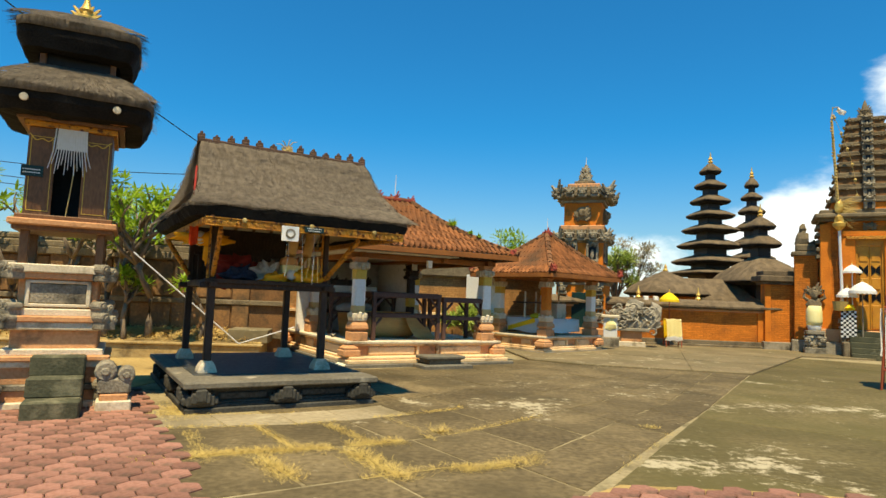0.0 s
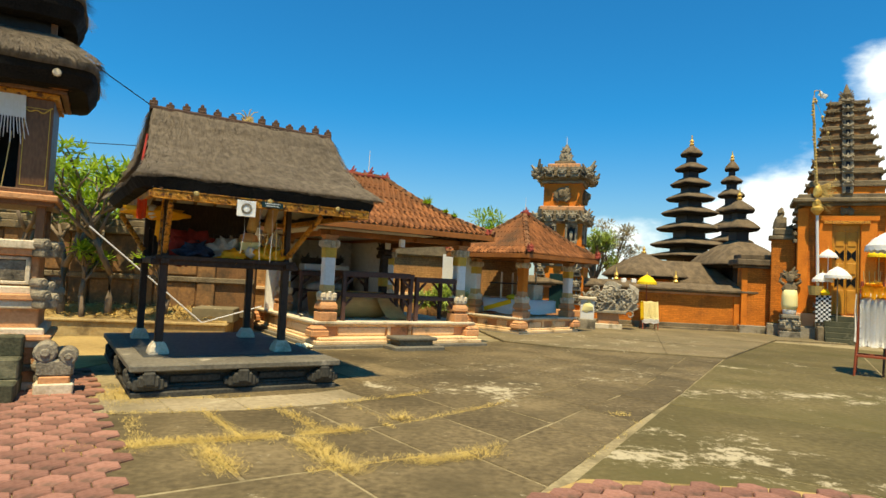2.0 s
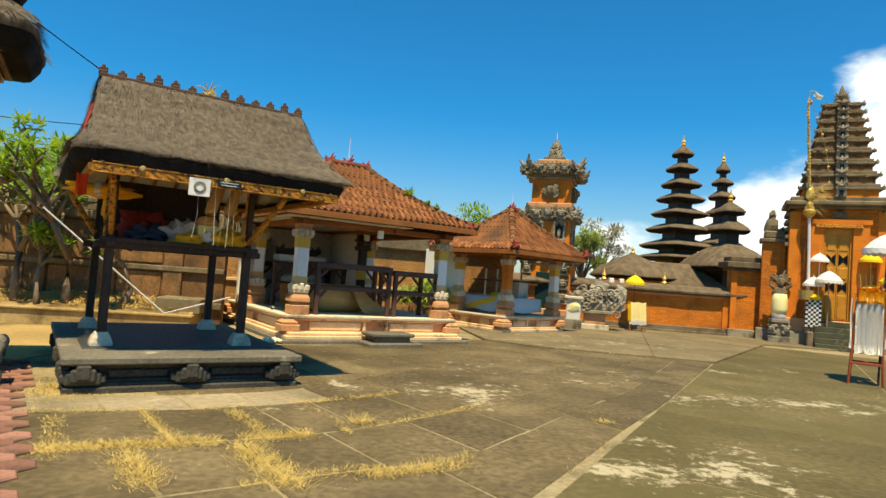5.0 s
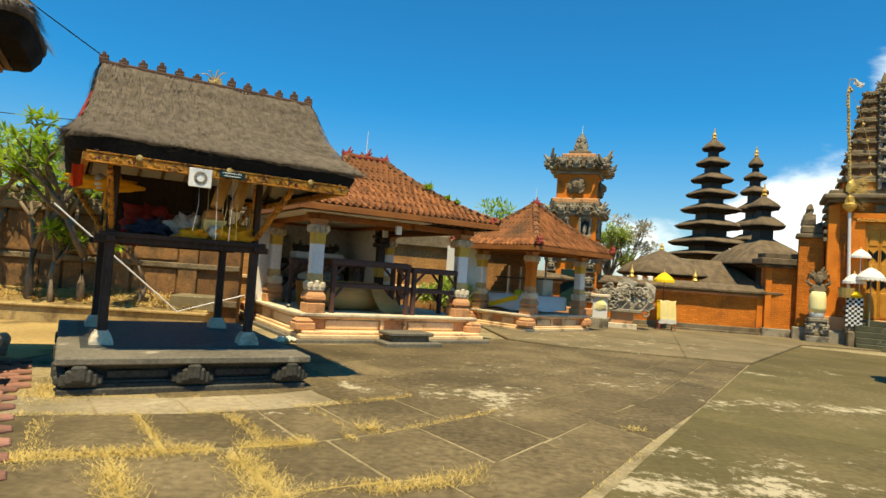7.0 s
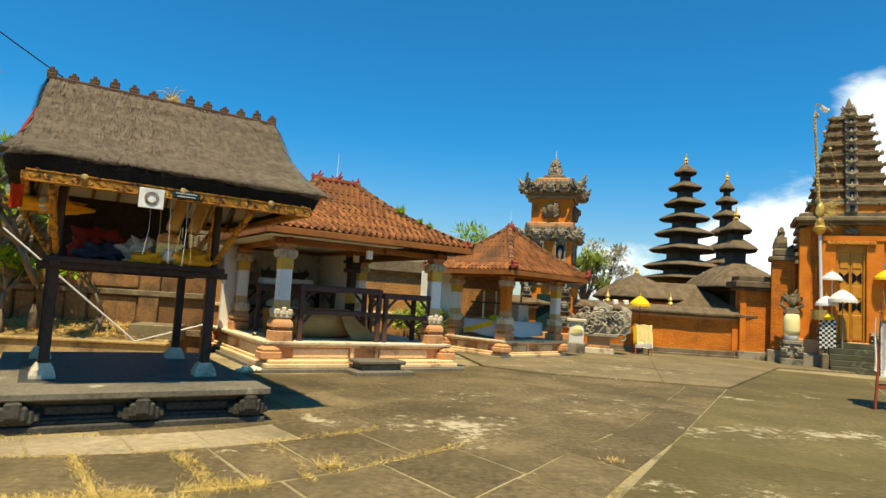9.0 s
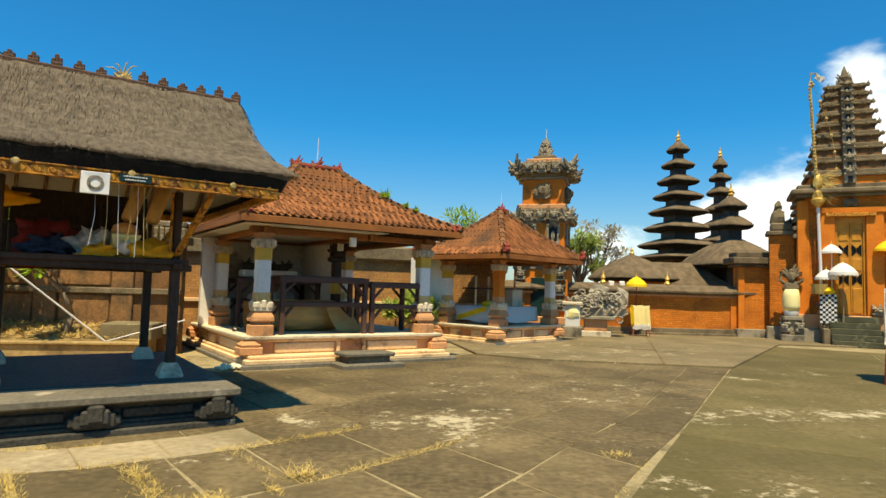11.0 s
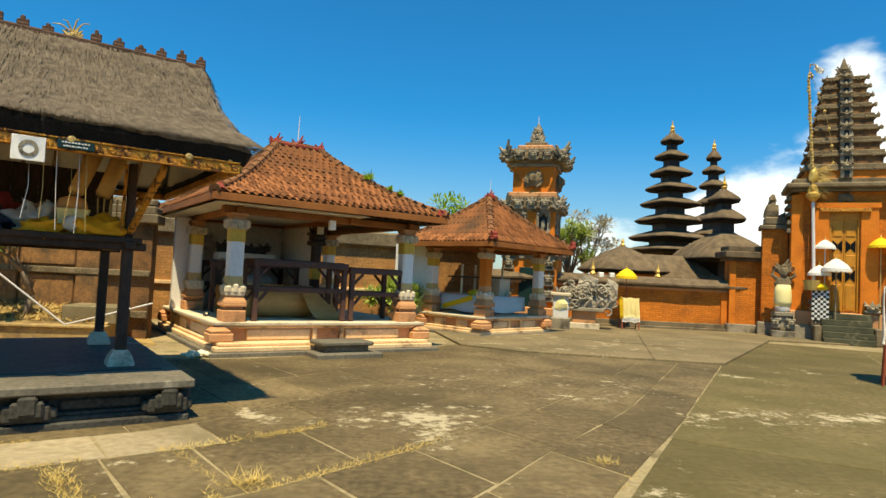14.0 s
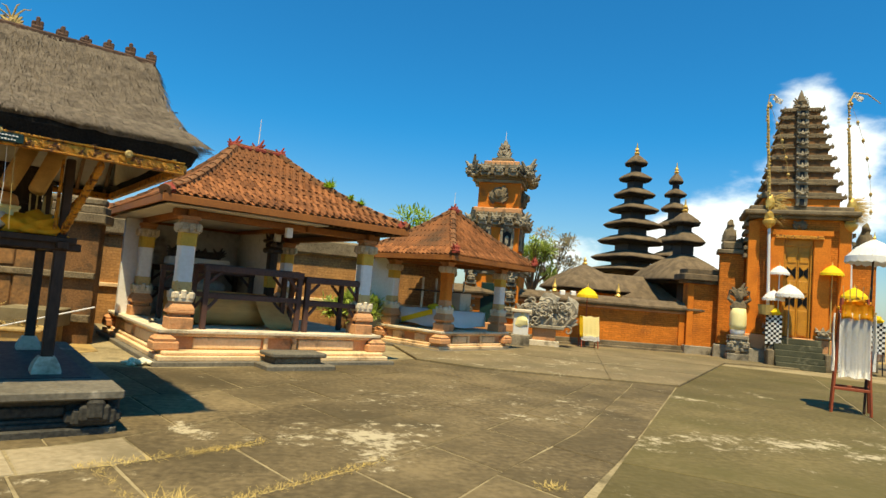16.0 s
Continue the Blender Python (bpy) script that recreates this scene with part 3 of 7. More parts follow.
for p, q in (((9.2, 17.2), (4.4, 19.6)), ((6.2, 15.25), (9.2, 24.0)), ((11.3, 19.9), (7.0, 22.0))):
    crack = part("joint", beam((*p, 0.0555), (*q, 0.0555), 0.035, 0.006, None, 0), M_slab, terrace)

# red hexagonal pavers
paved = flat("path", [(-1.52, 4.5), (-4.50, 9.55), (-5.7, 9.55), (-5.7, 4.2), (-1.6, 4.2)], -0.05, -0.008, M_soil)
tagged(paved, "bed of the red hexagonal paver path", "path", kind="structure")
paved2 = flat("path_2", [(1.05, 4.95), (1.62, 5.50), (3.2, 5.45), (4.3, 5.2), (4.3, 3.55), (0.35, 3.55)], -0.05, 0.012, M_soil)
tagged(paved2, "bed of the second red paver path", "path", kind="structure")


def inside(x, y, poly):
    c = False
    for (x0, y0), (x1, y1) in zip(poly, poly[1:] + poly[:1]):
        if (y0 > y) != (y1 > y) and x < (x1 - x0) * (y - y0) / (y1 - y0) + x0:
            c = not c
    return c


bm = bmesh.new()
hexes = [(0.1285 * math.cos(math.pi / 3 * i), 0.1285 * math.sin(math.pi / 3 * i)) for i in range(6)]
low = [bm.verts.new((x, y, -0.02)) for x, y in hexes]
mid_ = [bm.verts.new((x, y, 0.012)) for x, y in hexes]
top_ = [bm.verts.new((x * 0.91, y * 0.91, 0.024)) for x, y in hexes]
for a, b in ((low, mid_), (mid_, top_)):
    for i in range(6):
        bm.faces.new((a[i], a[(i + 1) % 6], b[(i + 1) % 6], b[i]))
bm.faces.new(top_)
hex_mesh = mesh_of("paver", bm, M_pink)
rnd = random.Random(3)


def lay_pavers(parent, poly, bounds, lift, near):
    """Hexagons over a polygon: those round the point near as pieces, the rest joined."""
    turn, spots = radians(3), []
    for i in range(-70, 70):
        for j in range(-70, 70):
            a, b = i * 0.201, j * 0.232 + (0.116 if i % 2 else 0)
            x, y = a * math.cos(turn) - b * math.sin(turn) + bounds[0], a * math.sin(turn) + b * math.cos(turn) + bounds[1]
            if inside(x, y, poly) and bounds[2] < y < bounds[3] and x > max(bounds[4], -0.74 * y - 0.3):
                spots.append((math.hypot(x - near[0], y - near[1]), pose(x, y, lift + rnd.uniform(-0.004, 0.004), rnd.uniform(-1, 1), rnd.uniform(-1, 1), 3)))
    spots.sort(key=lambda p: p[0])
    for _, m in spots[:300]:
        o = new("paver", hex_mesh)
        o.parent = parent
        o.matrix_basis = m
    if len(spots) > 300:
        rest = bmesh.new()
        for _, m in spots[300:]:
            n0 = len(rest.verts)
            rest.from_mesh(hex_mesh)
            rest.verts.ensure_lookup_table()
            bmesh.ops.transform(rest, matrix=m, verts=rest.verts[n0:])
        part_raw("pavers", rest, M_pink, parent)["kind"] = "stuff"


lay_pavers(paved, [(-1.55, 4.5), (-4.55, 9.55), (-10, 9.55), (-10, 2.6), (-1.7, 2.6)], (-4, 6, 4.3, 9.5, -5.6), 0.004, (-2.2, 5.2))
lay_pavers(paved2, [(1.10, 5.0), (1.65, 5.42), (3.2, 5.38), (4.25, 5.1), (4.25, 3.6), (0.4, 3.6)], (2, 4.5, 3.6, 5.6, -1), 0.022, (2.0, 5.0))


# dry grass in the joints near the path
def tufts(k, s0, s1, count, spread, seed, size=0.10):
    def place(r):
        p = None
        while p is None:
            s = s0 + (s1 - s0) * r.random()
            if noise.noise(Vector((s * 2.2, k * 3.1, seed))) < -0.22:
                continue
            p = on_line(k, s)
        a = r.uniform(0, 6.28)
        w = r.gauss(0, spread * 1.5)
        return Vector((p[0] + w * 0.6, p[1] - w, -0.006)), Vector((math.cos(a) * 0.9, math.sin(a) * 0.9, r.uniform(0.08, 0.6))), Vector((-math.sin(a), math.cos(a), 0))
    return blades(int(count * 2.4), place, size * 0.9, 0.0048, seed)


for n_, (k, s0, s1, c, sp, size) in enumerate(((2, 1.0, 4.0, 3400, 0.05, 0.075), (2, 4.2, 6.2, 350, 0.025, 0.06), (1, 2.6, 4.6, 420, 0.03, 0.075), (3, 1.2, 5.6, 700, 0.03, 0.07), (4, 1.5, 3.2, 300, 0.03, 0.06), (0, 4.8, 7, 80, 0.02, 0.05))):
    g = part_raw("dry_grass", tufts(k, s0, s1, c, sp, n_ + 1, size), M_grass)
    tagged(g, "dry yellow grass growing in the slab joints", "grass", kind="stuff")


def grass_line(p, q, count, spread, size, seed):
    p, q = Vector((*p, 0)), Vector((*q, 0))

    def place(r):
        f, a = r.random(), r.uniform(0, 6.28)
        c = p.lerp(q, f) + Vector((r.gauss(0, spread * 1.3), r.gauss(0, spread * 1.3), -0.006))
        return c, Vector((math.cos(a) * 0.9, math.sin(a) * 0.9, r.uniform(0.08, 0.6))), Vector((-math.sin(a), math.cos(a), 0))
    g = part_raw("dry_grass", blades(int(count * 2.4), place, size * 0.9, 0.0048, seed), M_grass)
    tagged(g, "dry yellow grass tuft between the paving slabs", "grass", kind="stuff")


for n_, (p, q, c, sp, size) in enumerate((((-1.65, 5.95), (-1.2, 5.3), 700, 0.055, 0.09), ((-0.85, 6.35), (-0.25, 5.45), 900, 0.06, 0.11), ((-2.05, 7.25), (-1.42, 6.40), 350, 0.03, 0.07), ((-1.30, 7.52), (-0.72, 6.72), 450, 0.035, 0.08), ((-0.65, 8.05), (-0.1, 7.3), 150, 0.02, 0.05), ((-3.5, 8.35), (-3.05, 7.55), 700, 0.10, 0.07), ((-2.72, 6.9), (-2.05, 5.7), 350, 0.035, 0.06), ((0.02, 7.35), (0.10, 7.42), 70, 0.04, 0.16), ((2.75, 8.1), (2.8, 8.14), 60, 0.04, 0.09), ((0.2, 5.75), (1.0, 6.2), 500, 0.05, 0.09))):
    grass_line(p, q, c, sp, size, 40 + n_)


# ---- the open thatched pavilion ----
pav = empty("thatched_pavilion", -3.385, 10.888, 0, 31)
tagged(pav, "open four-post pavilion with grey thatched roof on a dark stone platform", "pavilion")
DX0, DX1, DY0, DY1 = -1.38, 1.20, -2.80, 0.95
DZ = 0.39  # height of the platform
PX, PY = -0.13, -0.85  # middle of the four posts
ROOF = Matrix.Translation((-0.094, -0.782, 0.12)) @ Matrix.Scale(0.92, 4)  # size and seat of the thatched roof
part("footing", box(DX0, DX1, DY0, DY1, -0.01, 0.065, 0.012), M_dark_stone, pav)
part("lower_moulding", box(DX0 + 0.05, DX1 - 0.05, DY0 + 0.05, DY1 - 0.05, 0.06, 0.105, 0.012), M_dark_stone, pav)
part("lower_moulding", box(DX0 + 0.09, DX1 - 0.09, DY0 + 0.09, DY1 - 0.09, 0.10, 0.135, 0.010), M_dark_stone, pav)
part("platform_core", box(DX0 + 0.15, DX1 - 0.15, DY0 + 0.15, DY1 - 0.15, 0.12, 0.30, 0.0), M_dark_stone, pav)
for x0, x1 in ((DX0 + 0.44, -0.33), (0.15, DX1 - 0.40)):
    part("panel", box(x0, x1, DY0 + 0.115, DY0 + 0.17, 0.15, 0.235, 0.012), M_dark_stone, pav)
for y0, y1 in ((-2.35, -1.45), (-1.15, -0.25)):
    part("panel", box(DX0 + 0.115, DX0 + 0.17, y0, y1, 0.15, 0.235, 0.012), M_dark_stone, pav)
    part("panel", box(DX1 - 0.17, DX1 - 0.115, y0, y1, 0.15, 0.235, 0.012), M_dark_stone, pav)
part("upper_moulding", box(DX0 + 0.10, DX1 - 0.10, DY0 + 0.10, DY1 - 0.10, 0.255, 0.285, 0.010), M_dark_stone, pav)
part("upper_moulding", box(DX0 + 0.05, DX1 - 0.05, DY0 + 0.05, DY1 - 0.05, 0.282, 0.312, 0.010), M_dark_stone, pav)
part("top_slab", box(DX0 - 0.03, DX1 + 0.03, DY0 - 0.04, DY1 + 0.03, 0.310, DZ, 0.014), M_slabtop, pav)
# thin dark sheet on the slab, painted as the shadow of the roof
part("deck", box(DX0 + 0.20, DX1 - 0.14, DY0 + 0.66, DY1 - 0.10, DZ - 0.005, DZ + 0.006, 0.004), M_slab_shade, pav)


def bracket(x, y, face):
    bm = box(-0.16, 0.16, -0.07, 0.06, 0, 0.13, 0.02)
    box(-0.11, 0.11, -0.10, 0.02, 0.03, 0.16, 0.02, bm)
    box(-0.065, 0.065, -0.115, 0.02, 0.05, 0.20, 0.02, bm)
    for s in (-1, 1):
        box(s * 0.17 - 0.03, s * 0.17 + 0.03, -0.05, 0.05, 0.02, 0.10, 0.015, bm)
    bmesh.ops.transform(bm, matrix=pose(x, y, 0.085, 0, 0, face) @ Matrix.Diagonal((1.1, 1, 1.12, 1)), verts=bm.verts)
    part("carved_bracket", bm, M_dark_stone, pav)


for x in (DX0 + 0.19, -0.09, DX1 - 0.19):
    bracket(x, DY0 + 0.06, 0)
for y in (DY0 + 0.3, -1.3, 0.1):
    bracket(DX0 + 0.06, y, -90)
    bracket(DX1 - 0.06, y, 90)

TX, TY = 0.84, 0.95
for sx in (-1, 1):
    for sy in (-1, 1):
        x, y = PX + sx * TX, PY + sy * TY
        post = part("post", box(x - 0.052, x + 0.052, y - 0.052, y + 0.052, DZ + 0.12, 1.60, 0.012), M_brownwood, pav)
        part("post_base", lathe([(0.125, DZ + 0.004), (0.125, DZ + 0.035), (0.105, DZ + 0.10), (0.072, DZ + 0.16), (0.066, DZ + 0.165)], bm=None, square=True, m=Matrix.Translation((x, y, 0))), M_pale_stone, post, "whitish stone post base")
        part("upper_post", box(x - 0.042, x + 0.042, y - 0.042, y + 0.042, 1.70, 2.50, 0.012), M_brownwood, post, "dark upper post")
        if sy < 0:
            part("gilded_pole", tube([(x - 0.075, y - 0.04, 1.72), (x - 0.07, y - 0.05, 2.48)], 0.018, 0.015, 8), M_gold, post, "thin gilded pole")
        # carved struts reaching out to the eave beam
        for dx, dy in (((0.12 * sx, -1.02),) if sy < 0 else ((sx * 0.40, 0),)):
            bm = beam((x, y, 1.76), (x + dx, y + dy, 2.36), 0.05, 0.075, None, 0.012)
            for i in range(9):
                f = 0.1 + 0.1 * i
                box(-0.032, 0.032, -0.03, 0.03, -0.035, 0.035, 0.012, bm, Matrix.Translation((x + dx * f, y + dy * f - 0.02, 1.76 + 0.60 * f)) @ Matrix.Rotation(0.7, 4, "X"))
            part("carved_strut", bm, M_gold, pav)
# table of the pavilion: rails and boards
for y in (PY - TY, PY + TY):
    part("rail", box(PX - TX - 0.17, PX + TX + 0.17, y - 0.06, y + 0.06, 1.585, 1.665, 0.01), M_brownwood, pav)
for x in (PX - TX, PX + TX):
    part("rail", box(x - 0.05, x + 0.05, PY - TY - 0.17, PY + TY + 0.17, 1.60, 1.68, 0.01), M_brownwood, pav)
for i in range(9):
    y = PY - TY + i * (2 * TY - 0.1) / 9
    part("board", box(PX - TX - 0.02, PX + TX + 0.02, y, y + 0.198, 1.682, 1.706, 0.004), M_brownwood, pav)
part("board_edge", box(PX - TX - 0.12, PX + TX + 0.12, PY - TY - 0.115, PY - TY - 0.065, 1.655, 1.72, 0.008), M_brownwood, pav)
# eave beams, gilded
RX, RY = 0.196, -0.78
EX, EY0, EY1, EZ = 1.52, -1.53, 2.30, 2.50
for n_, (x0, x1, y0, y1) in enumerate(((-EX, EX, EY0 - 0.035, EY0 + 0.035), (-EX, EX, EY1 - 0.035, EY1 + 0.035), (-EX - 0.035, -EX + 0.035, EY0, EY1), (EX - 0.035, EX + 0.035, EY0, EY1))):
    bm = box(x0 + RX, x1 + RX, y0 + RY, y1 + RY, EZ - 0.04, EZ + 0.05, 0.01)
    if n_ == 0:
        for i in range(24):
            xx = RX - EX + 0.06 + i * (2 * EX - 0.12) / 23
            box(-0.035, 0.035, -0.012, 0.012, -0.022, 0.022, 0.01, bm, Matrix.Translation((xx, y0 + RY - 0.004, EZ)) @ Matrix.Rotation(0.78, 4, "Y"))
        box(x0 + RX, x1 + RX, y0 + RY - 0.012, y1 + RY, EZ + 0.05, EZ + 0.068, 0.004, bm)
        box(x0 + RX, x1 + RX, y0 + RY - 0.012, y1 + RY, EZ - 0.053, EZ - 0.036, 0.004, bm)
    part("eave_beam", bm, M_gold, pav, "gilded carved eave beam")
for x in (RX - 1.0, RX - 0.02, RX + 1.0):
    bm = lathe([(0.0, -0.015), (0.034, -0.015), (0.038, 0.008), (0.02, 0.02), (0.0, 0.02)], 10, None, Matrix.Translation((x, EY0 + RY - 0.055, EZ + 0.05)) @ Matrix.Rotation(radians(90), 4, "X"))
    part("rosette", bm, M_bamboo, pav, "small pale carved rosette")
# rafters and inner boards under the thatch
for i in range(9):
    x = RX - EX + 0.1 + i * (2 * EX - 0.2) / 8
    part("rafter", beam((x, EY0 + RY, EZ + 0.06), (x * 0.9, RY, 3.70), 0.045, 0.06), M_mat if i % 3 else M_shrinewood, pav)
    part("rafter", beam((x, EY1 + RY, EZ + 0.06), (x * 0.9, RY, 3.70), 0.045, 0.06), M_shrinewood, pav)
part("inner_lining", rings_roof([(RX - 1.2, RX + 1.2, RY - 0.04, RY + 0.04, 3.76), (RX - EX, RX + EX, EY0 + RY + 0.02, EY1 + RY, EZ + 0.10), (RX - EX, RX + EX, EY0 + RY + 0.02, EY1 + RY, EZ + 0.085), (RX - 1.15, RX + 1.15, RY - 0.03, RY + 0.03, 3.72)], 4), M_ceiling, pav, "pale woven mats under the thatch")
for k in range(1, 4):
    z = EZ + k * 0.28
    y = EY0 + (0 - EY0) * k * 0.23
    part("purlin", box(RX - 1.3, RX + 1.3, RY + y - 0.02, RY + y + 0.02, z - 0.03, z + 0.02, 0.004), M_redwood, pav)
R = [(RX - 1.42, RX + 1.42, RY - 0.07, RY + 0.07, 3.93), (RX - 1.46, RX + 1.46, RY - 0.30, RY + 0.36, 3.66), (RX - 1.52, RX + 1.51, RY - 0.74, RY + 1.0, 3.26), (RX - 1.60, RX + 1.58, RY - 1.16, RY + 1.75, 2.97),
     (RX - 1.70, RX + 1.68, RY - 1.53, RY + 2.62, 2.79), (RX - 1.73, RX + 1.71, RY - 1.565, RY + 2.66, 2.755)]
part("thatch", rings_roof(R + [(RX - 1.72, RX + 1.70, RY - 1.555, RY + 2.65, 2.725)], 34, 0.05, 1, 16, False), M_thatch, pav, "weathered grey grass thatch", True)
# underside and lip coloured near black for the shade under the roof
part("thatch_underside", rings_roof([(RX - 1.69, RX + 1.67, RY - 1.53, RY + 2.61, 2.76), (RX - 1.735, RX + 1.715, RY - 1.575, RY + 2.66, 2.70), (RX - 1.67, RX + 1.65, RY - 1.545, RY + 2.55, 2.575), (RX - 1.52, RX + 1.52, RY - 1.50, RY + 2.38, 2.56), (RX - 1.44, RX + 1.44, RY - 1.42, RY + 2.2, 2.60)], 30, 0.035, 4, 16, False), M_thatch_shade, pav, "thatch underside blackened for shade")
for i, c in enumerate((1500, 2600, 3000, 3400, 800)):
    part_raw("straw", straw_on(R[i], R[i + 1], c, 60 + i, 0.15 if i < 4 else 0.09), M_straw, pav)["kind"] = "stuff"
part("ridge_beam", box(RX - 1.45, RX + 1.45, RY - 0.065, RY + 0.065, 3.90, 3.985, 0.02), M_ridge, pav)
bm = box(-0.055, 0.055, -0.05, 0.05, 0, 0.05, 0.012)
for s, h in ((-0.035, 0.09), (0.0, 0.135), (0.035, 0.10)):
    box(s - 0.022, s + 0.022, -0.035, 0.035, 0.03, h, 0.012, bm)
orn = part("ridge_ornament", bm, M_ridge, pav)
orn.matrix_basis = pose(RX - 1.40, RY, 3.97)
for i in range(1, 13):
    if i != 6:
        twin(orn, pose(RX - 1.40 + i * 2.80 / 12, RY, 3.965, 2 * math.sin(i * 3), 3 * math.cos(i * 7), 9 * math.sin(i * 5)) @ Matrix.Diagonal((1, 1, 1.0 + 0.2 * math.sin(i * 11), 1)))
bm = flame(bmesh.new(), RX, RY, 3.97, 0.14, 0.15, 3, 0, 0.6, 9)
for dx, dz in ((-0.20, 0.05), (0.16, 0.14), (0.05, 0.17), (-0.10, 0.12)):
    tube([(RX, RY, 4.03), (RX + dx * 0.6, RY - 0.02, 4.06 + dz * 0.7), (RX + dx, RY - 0.03, 4.03 + dz)], 0.012, 0.005, 5, bm)
part("ridge_crown", bm, M_bamboo, pav, "dried leaf ornament on the ridge")
part("gable_board", beam((RX - 1.50, RY - 0.42, 3.42), (RX - 1.62, RY - 1.15, 2.92), 0.03, 0.10), M_cloth_red, pav, "red painted gable board")
for ob in pav.children:
    if ob.name.split(".")[0] in ("eave_beam", "rosette", "rafter", "inner_lining", "purlin", "thatch", "thatch_underside", "straw", "ridge_beam", "ridge_ornament", "ridge_crown", "gable_board"):
        ob.matrix_basis = ROOF @ ob.matrix_basis
# dark boards added for the shade at the back; slatted rail behind the stored things
for i in range(11):
    x = PX - TX + 0.05 + i * 0.1433
    part("back_board", box(x, x + 0.1428, PY + TY + 0.03, PY + TY + 0.05, 1.70, 2.62, 0.004), M_brownwood, pav)
for i in range(16):
    x = PX - TX + 0.08 + i * (2 * TX - 0.16) / 15
    part("slat", box(x - 0.014, x + 0.014, PY + TY - 0.26, PY + TY - 0.24, 1.70, 2.14, 0.004), M_brownwood, pav)
part("slat_rail", box(PX - TX, PX + TX, PY + TY - 0.275, PY + TY - 0.225, 2.13, 2.17, 0.006), M_brownwood, pav)
# things hung from and stored on the pavilion


def place_on(ob, x, y, z, yaw=31):
    """Sets a thing at a point given along and across the thatched pavilion."""
    ob.matrix_basis = pose(-3.385, 10.888, 0, 0, 0, 31) @ pose(x, y, z, 0, 0, yaw - 31)


def hang_on(ob, x, y, z, yaw=31):
    """Sets a thing at a point given along and across the thatched roof."""
    ob.matrix_basis = pose(-3.385, 10.888, 0, 0, 0, 31) @ ROOF @ pose(x, y, z, 0, 0, yaw - 31)


def place_in(ob, x, y, z, yaw=31):
    """Sets a thing at a point given from the middle of the pavilion's shelf."""
    place_on(ob, PX + 0.92 * x, PY + 0.96 * y, z, yaw)


sign = new("hanging_sign")
hang_on(sign, RX - 0.34, EY0 + RY - 0.06, 2.42)
part("plate", box(-0.128, 0.128, -0.006, 0.006, -0.11, 0.11, 0.005), M_white, sign)
ringbm = bmesh.new()
for i in range(24):
    a0, a1 = 2 * math.pi * i / 24, 2 * math.pi * (i + 1) / 24
    q = [ringbm.verts.new((r * math.cos(a), -0.0125, r * math.sin(a))) for r, a in ((0.045, a0), (0.075, a0), (0.075, a1), (0.045, a1))]
    ringbm.faces.new(q)
part("printed_ring", ringbm, M_grey_stone, sign, "grey ring emblem")
tagged(sign, "square white sign with a grey ring, hung from the eave", "sign")
nameplate = new("name_plate")
hang_on(nameplate, RX + 0.02, EY0 + RY - 0.06, 2.505)
part("plate", box(-0.15, 0.15, -0.008, 0.008, -0.04, 0.04, 0.005), M_sign, nameplate)
for z, w in ((0.016, 0.115), (-0.018, 0.10)):
    for i in range(9):
        x = -w + 2 * w * i / 9
        part("lettering_bar", box(x, x + w * 0.15, -0.0115, -0.0085, z - 0.006, z + 0.004 * (1 + i % 2)), M_white, nameplate)
tagged(nameplate, "small dark name plate with two lines of lettering", "sign")
for i, (x, z0) in enumerate(((-0.33, 1.80), (-0.22, 1.82), (-0.12, 1.72), (0.0, 1.78), (0.06, 1.70), (0.12, 1.72))):
    s = new("hanging_string")
    hang_on(s, RX + x, EY0 + RY + 0.05, 0)
    part("cord", tube([(0, 0, 2.47), (0.012, 0, 2.1), (0.03 * (i % 3 - 1), 0, z0)], 0.0032, 0.003, 5), M_bamboo if i % 2 else M_cloth_white, s)
    tagged(s, "pale cord hanging from the eave beam", "cord", "eave cords")


def stored(name, bm, m, x, y, z, label, cat, smooth=True):
    ob = part(name, bm, m, None, "", smooth)
    place_in(ob, x, y, z)
    tagged(ob, label, cat)


stored("red_cloth", lump(0, 0, 0.17, 0.28, 0.24, 0.22, 1, 1.0, None, 3), M_cloth_red, -0.45, -0.35, 1.70, "heap of dark red cloth on the pavilion shelf", "cloth")
stored("blue_cloth", lump(0, 0, 0.10, 0.22, 0.2, 0.13, 2, 1.0, None, 3), M_cloth_blue, -0.42, -0.70, 1.70, "folded dark blue cloth on the pavilion shelf", "cloth")
stored("sack", lump(0, 0, 0.13, 0.20, 0.16, 0.17, 3, 1.1, None, 3), M_sack, 0.02, -0.70, 1.70, "bulging grey white plastic sack", "sack")
stored("sack", lump(0, 0, 0.12, 0.13, 0.12, 0.16, 6, 1.1, None, 3), M_sack, 0.16, -0.52, 1.70, "small grey white plastic sack", "sack")
stored("yellow_cloth", lump(0, 0, 0.05, 0.17, 0.10, 0.085, 4, 1.3, None, 3), M_cloth_gold, 0.08, -0.93, 1.70, "crumpled bright yellow cloth on the shelf edge", "cloth")
stored("yellow_cloth", lump(0, 0, 0.08, 0.24, 0.12, 0.13, 7, 1.3, None, 3), M_cloth_gold, 0.62, -0.90, 1.70, "crumpled yellow cloth heap beside the crate", "cloth")
stored("plastic_box", box(-0.14, 0.14, -0.12, 0.12, 0, 0.24, 0.03), M_teal, 0.72, -0.58, 1.706, "teal plastic storage box", "box", False)
crate = empty("crate", 0, 0, 0)
place_in(crate, 0.36, -0.76, 1.706)
bm = lathe([(0.12, 0.0), (0.13, 0.02), (0.14, 0.27), (0.132, 0.27), (0.11, 0.03), (0.0, 0.03)], bm=None, square=True)
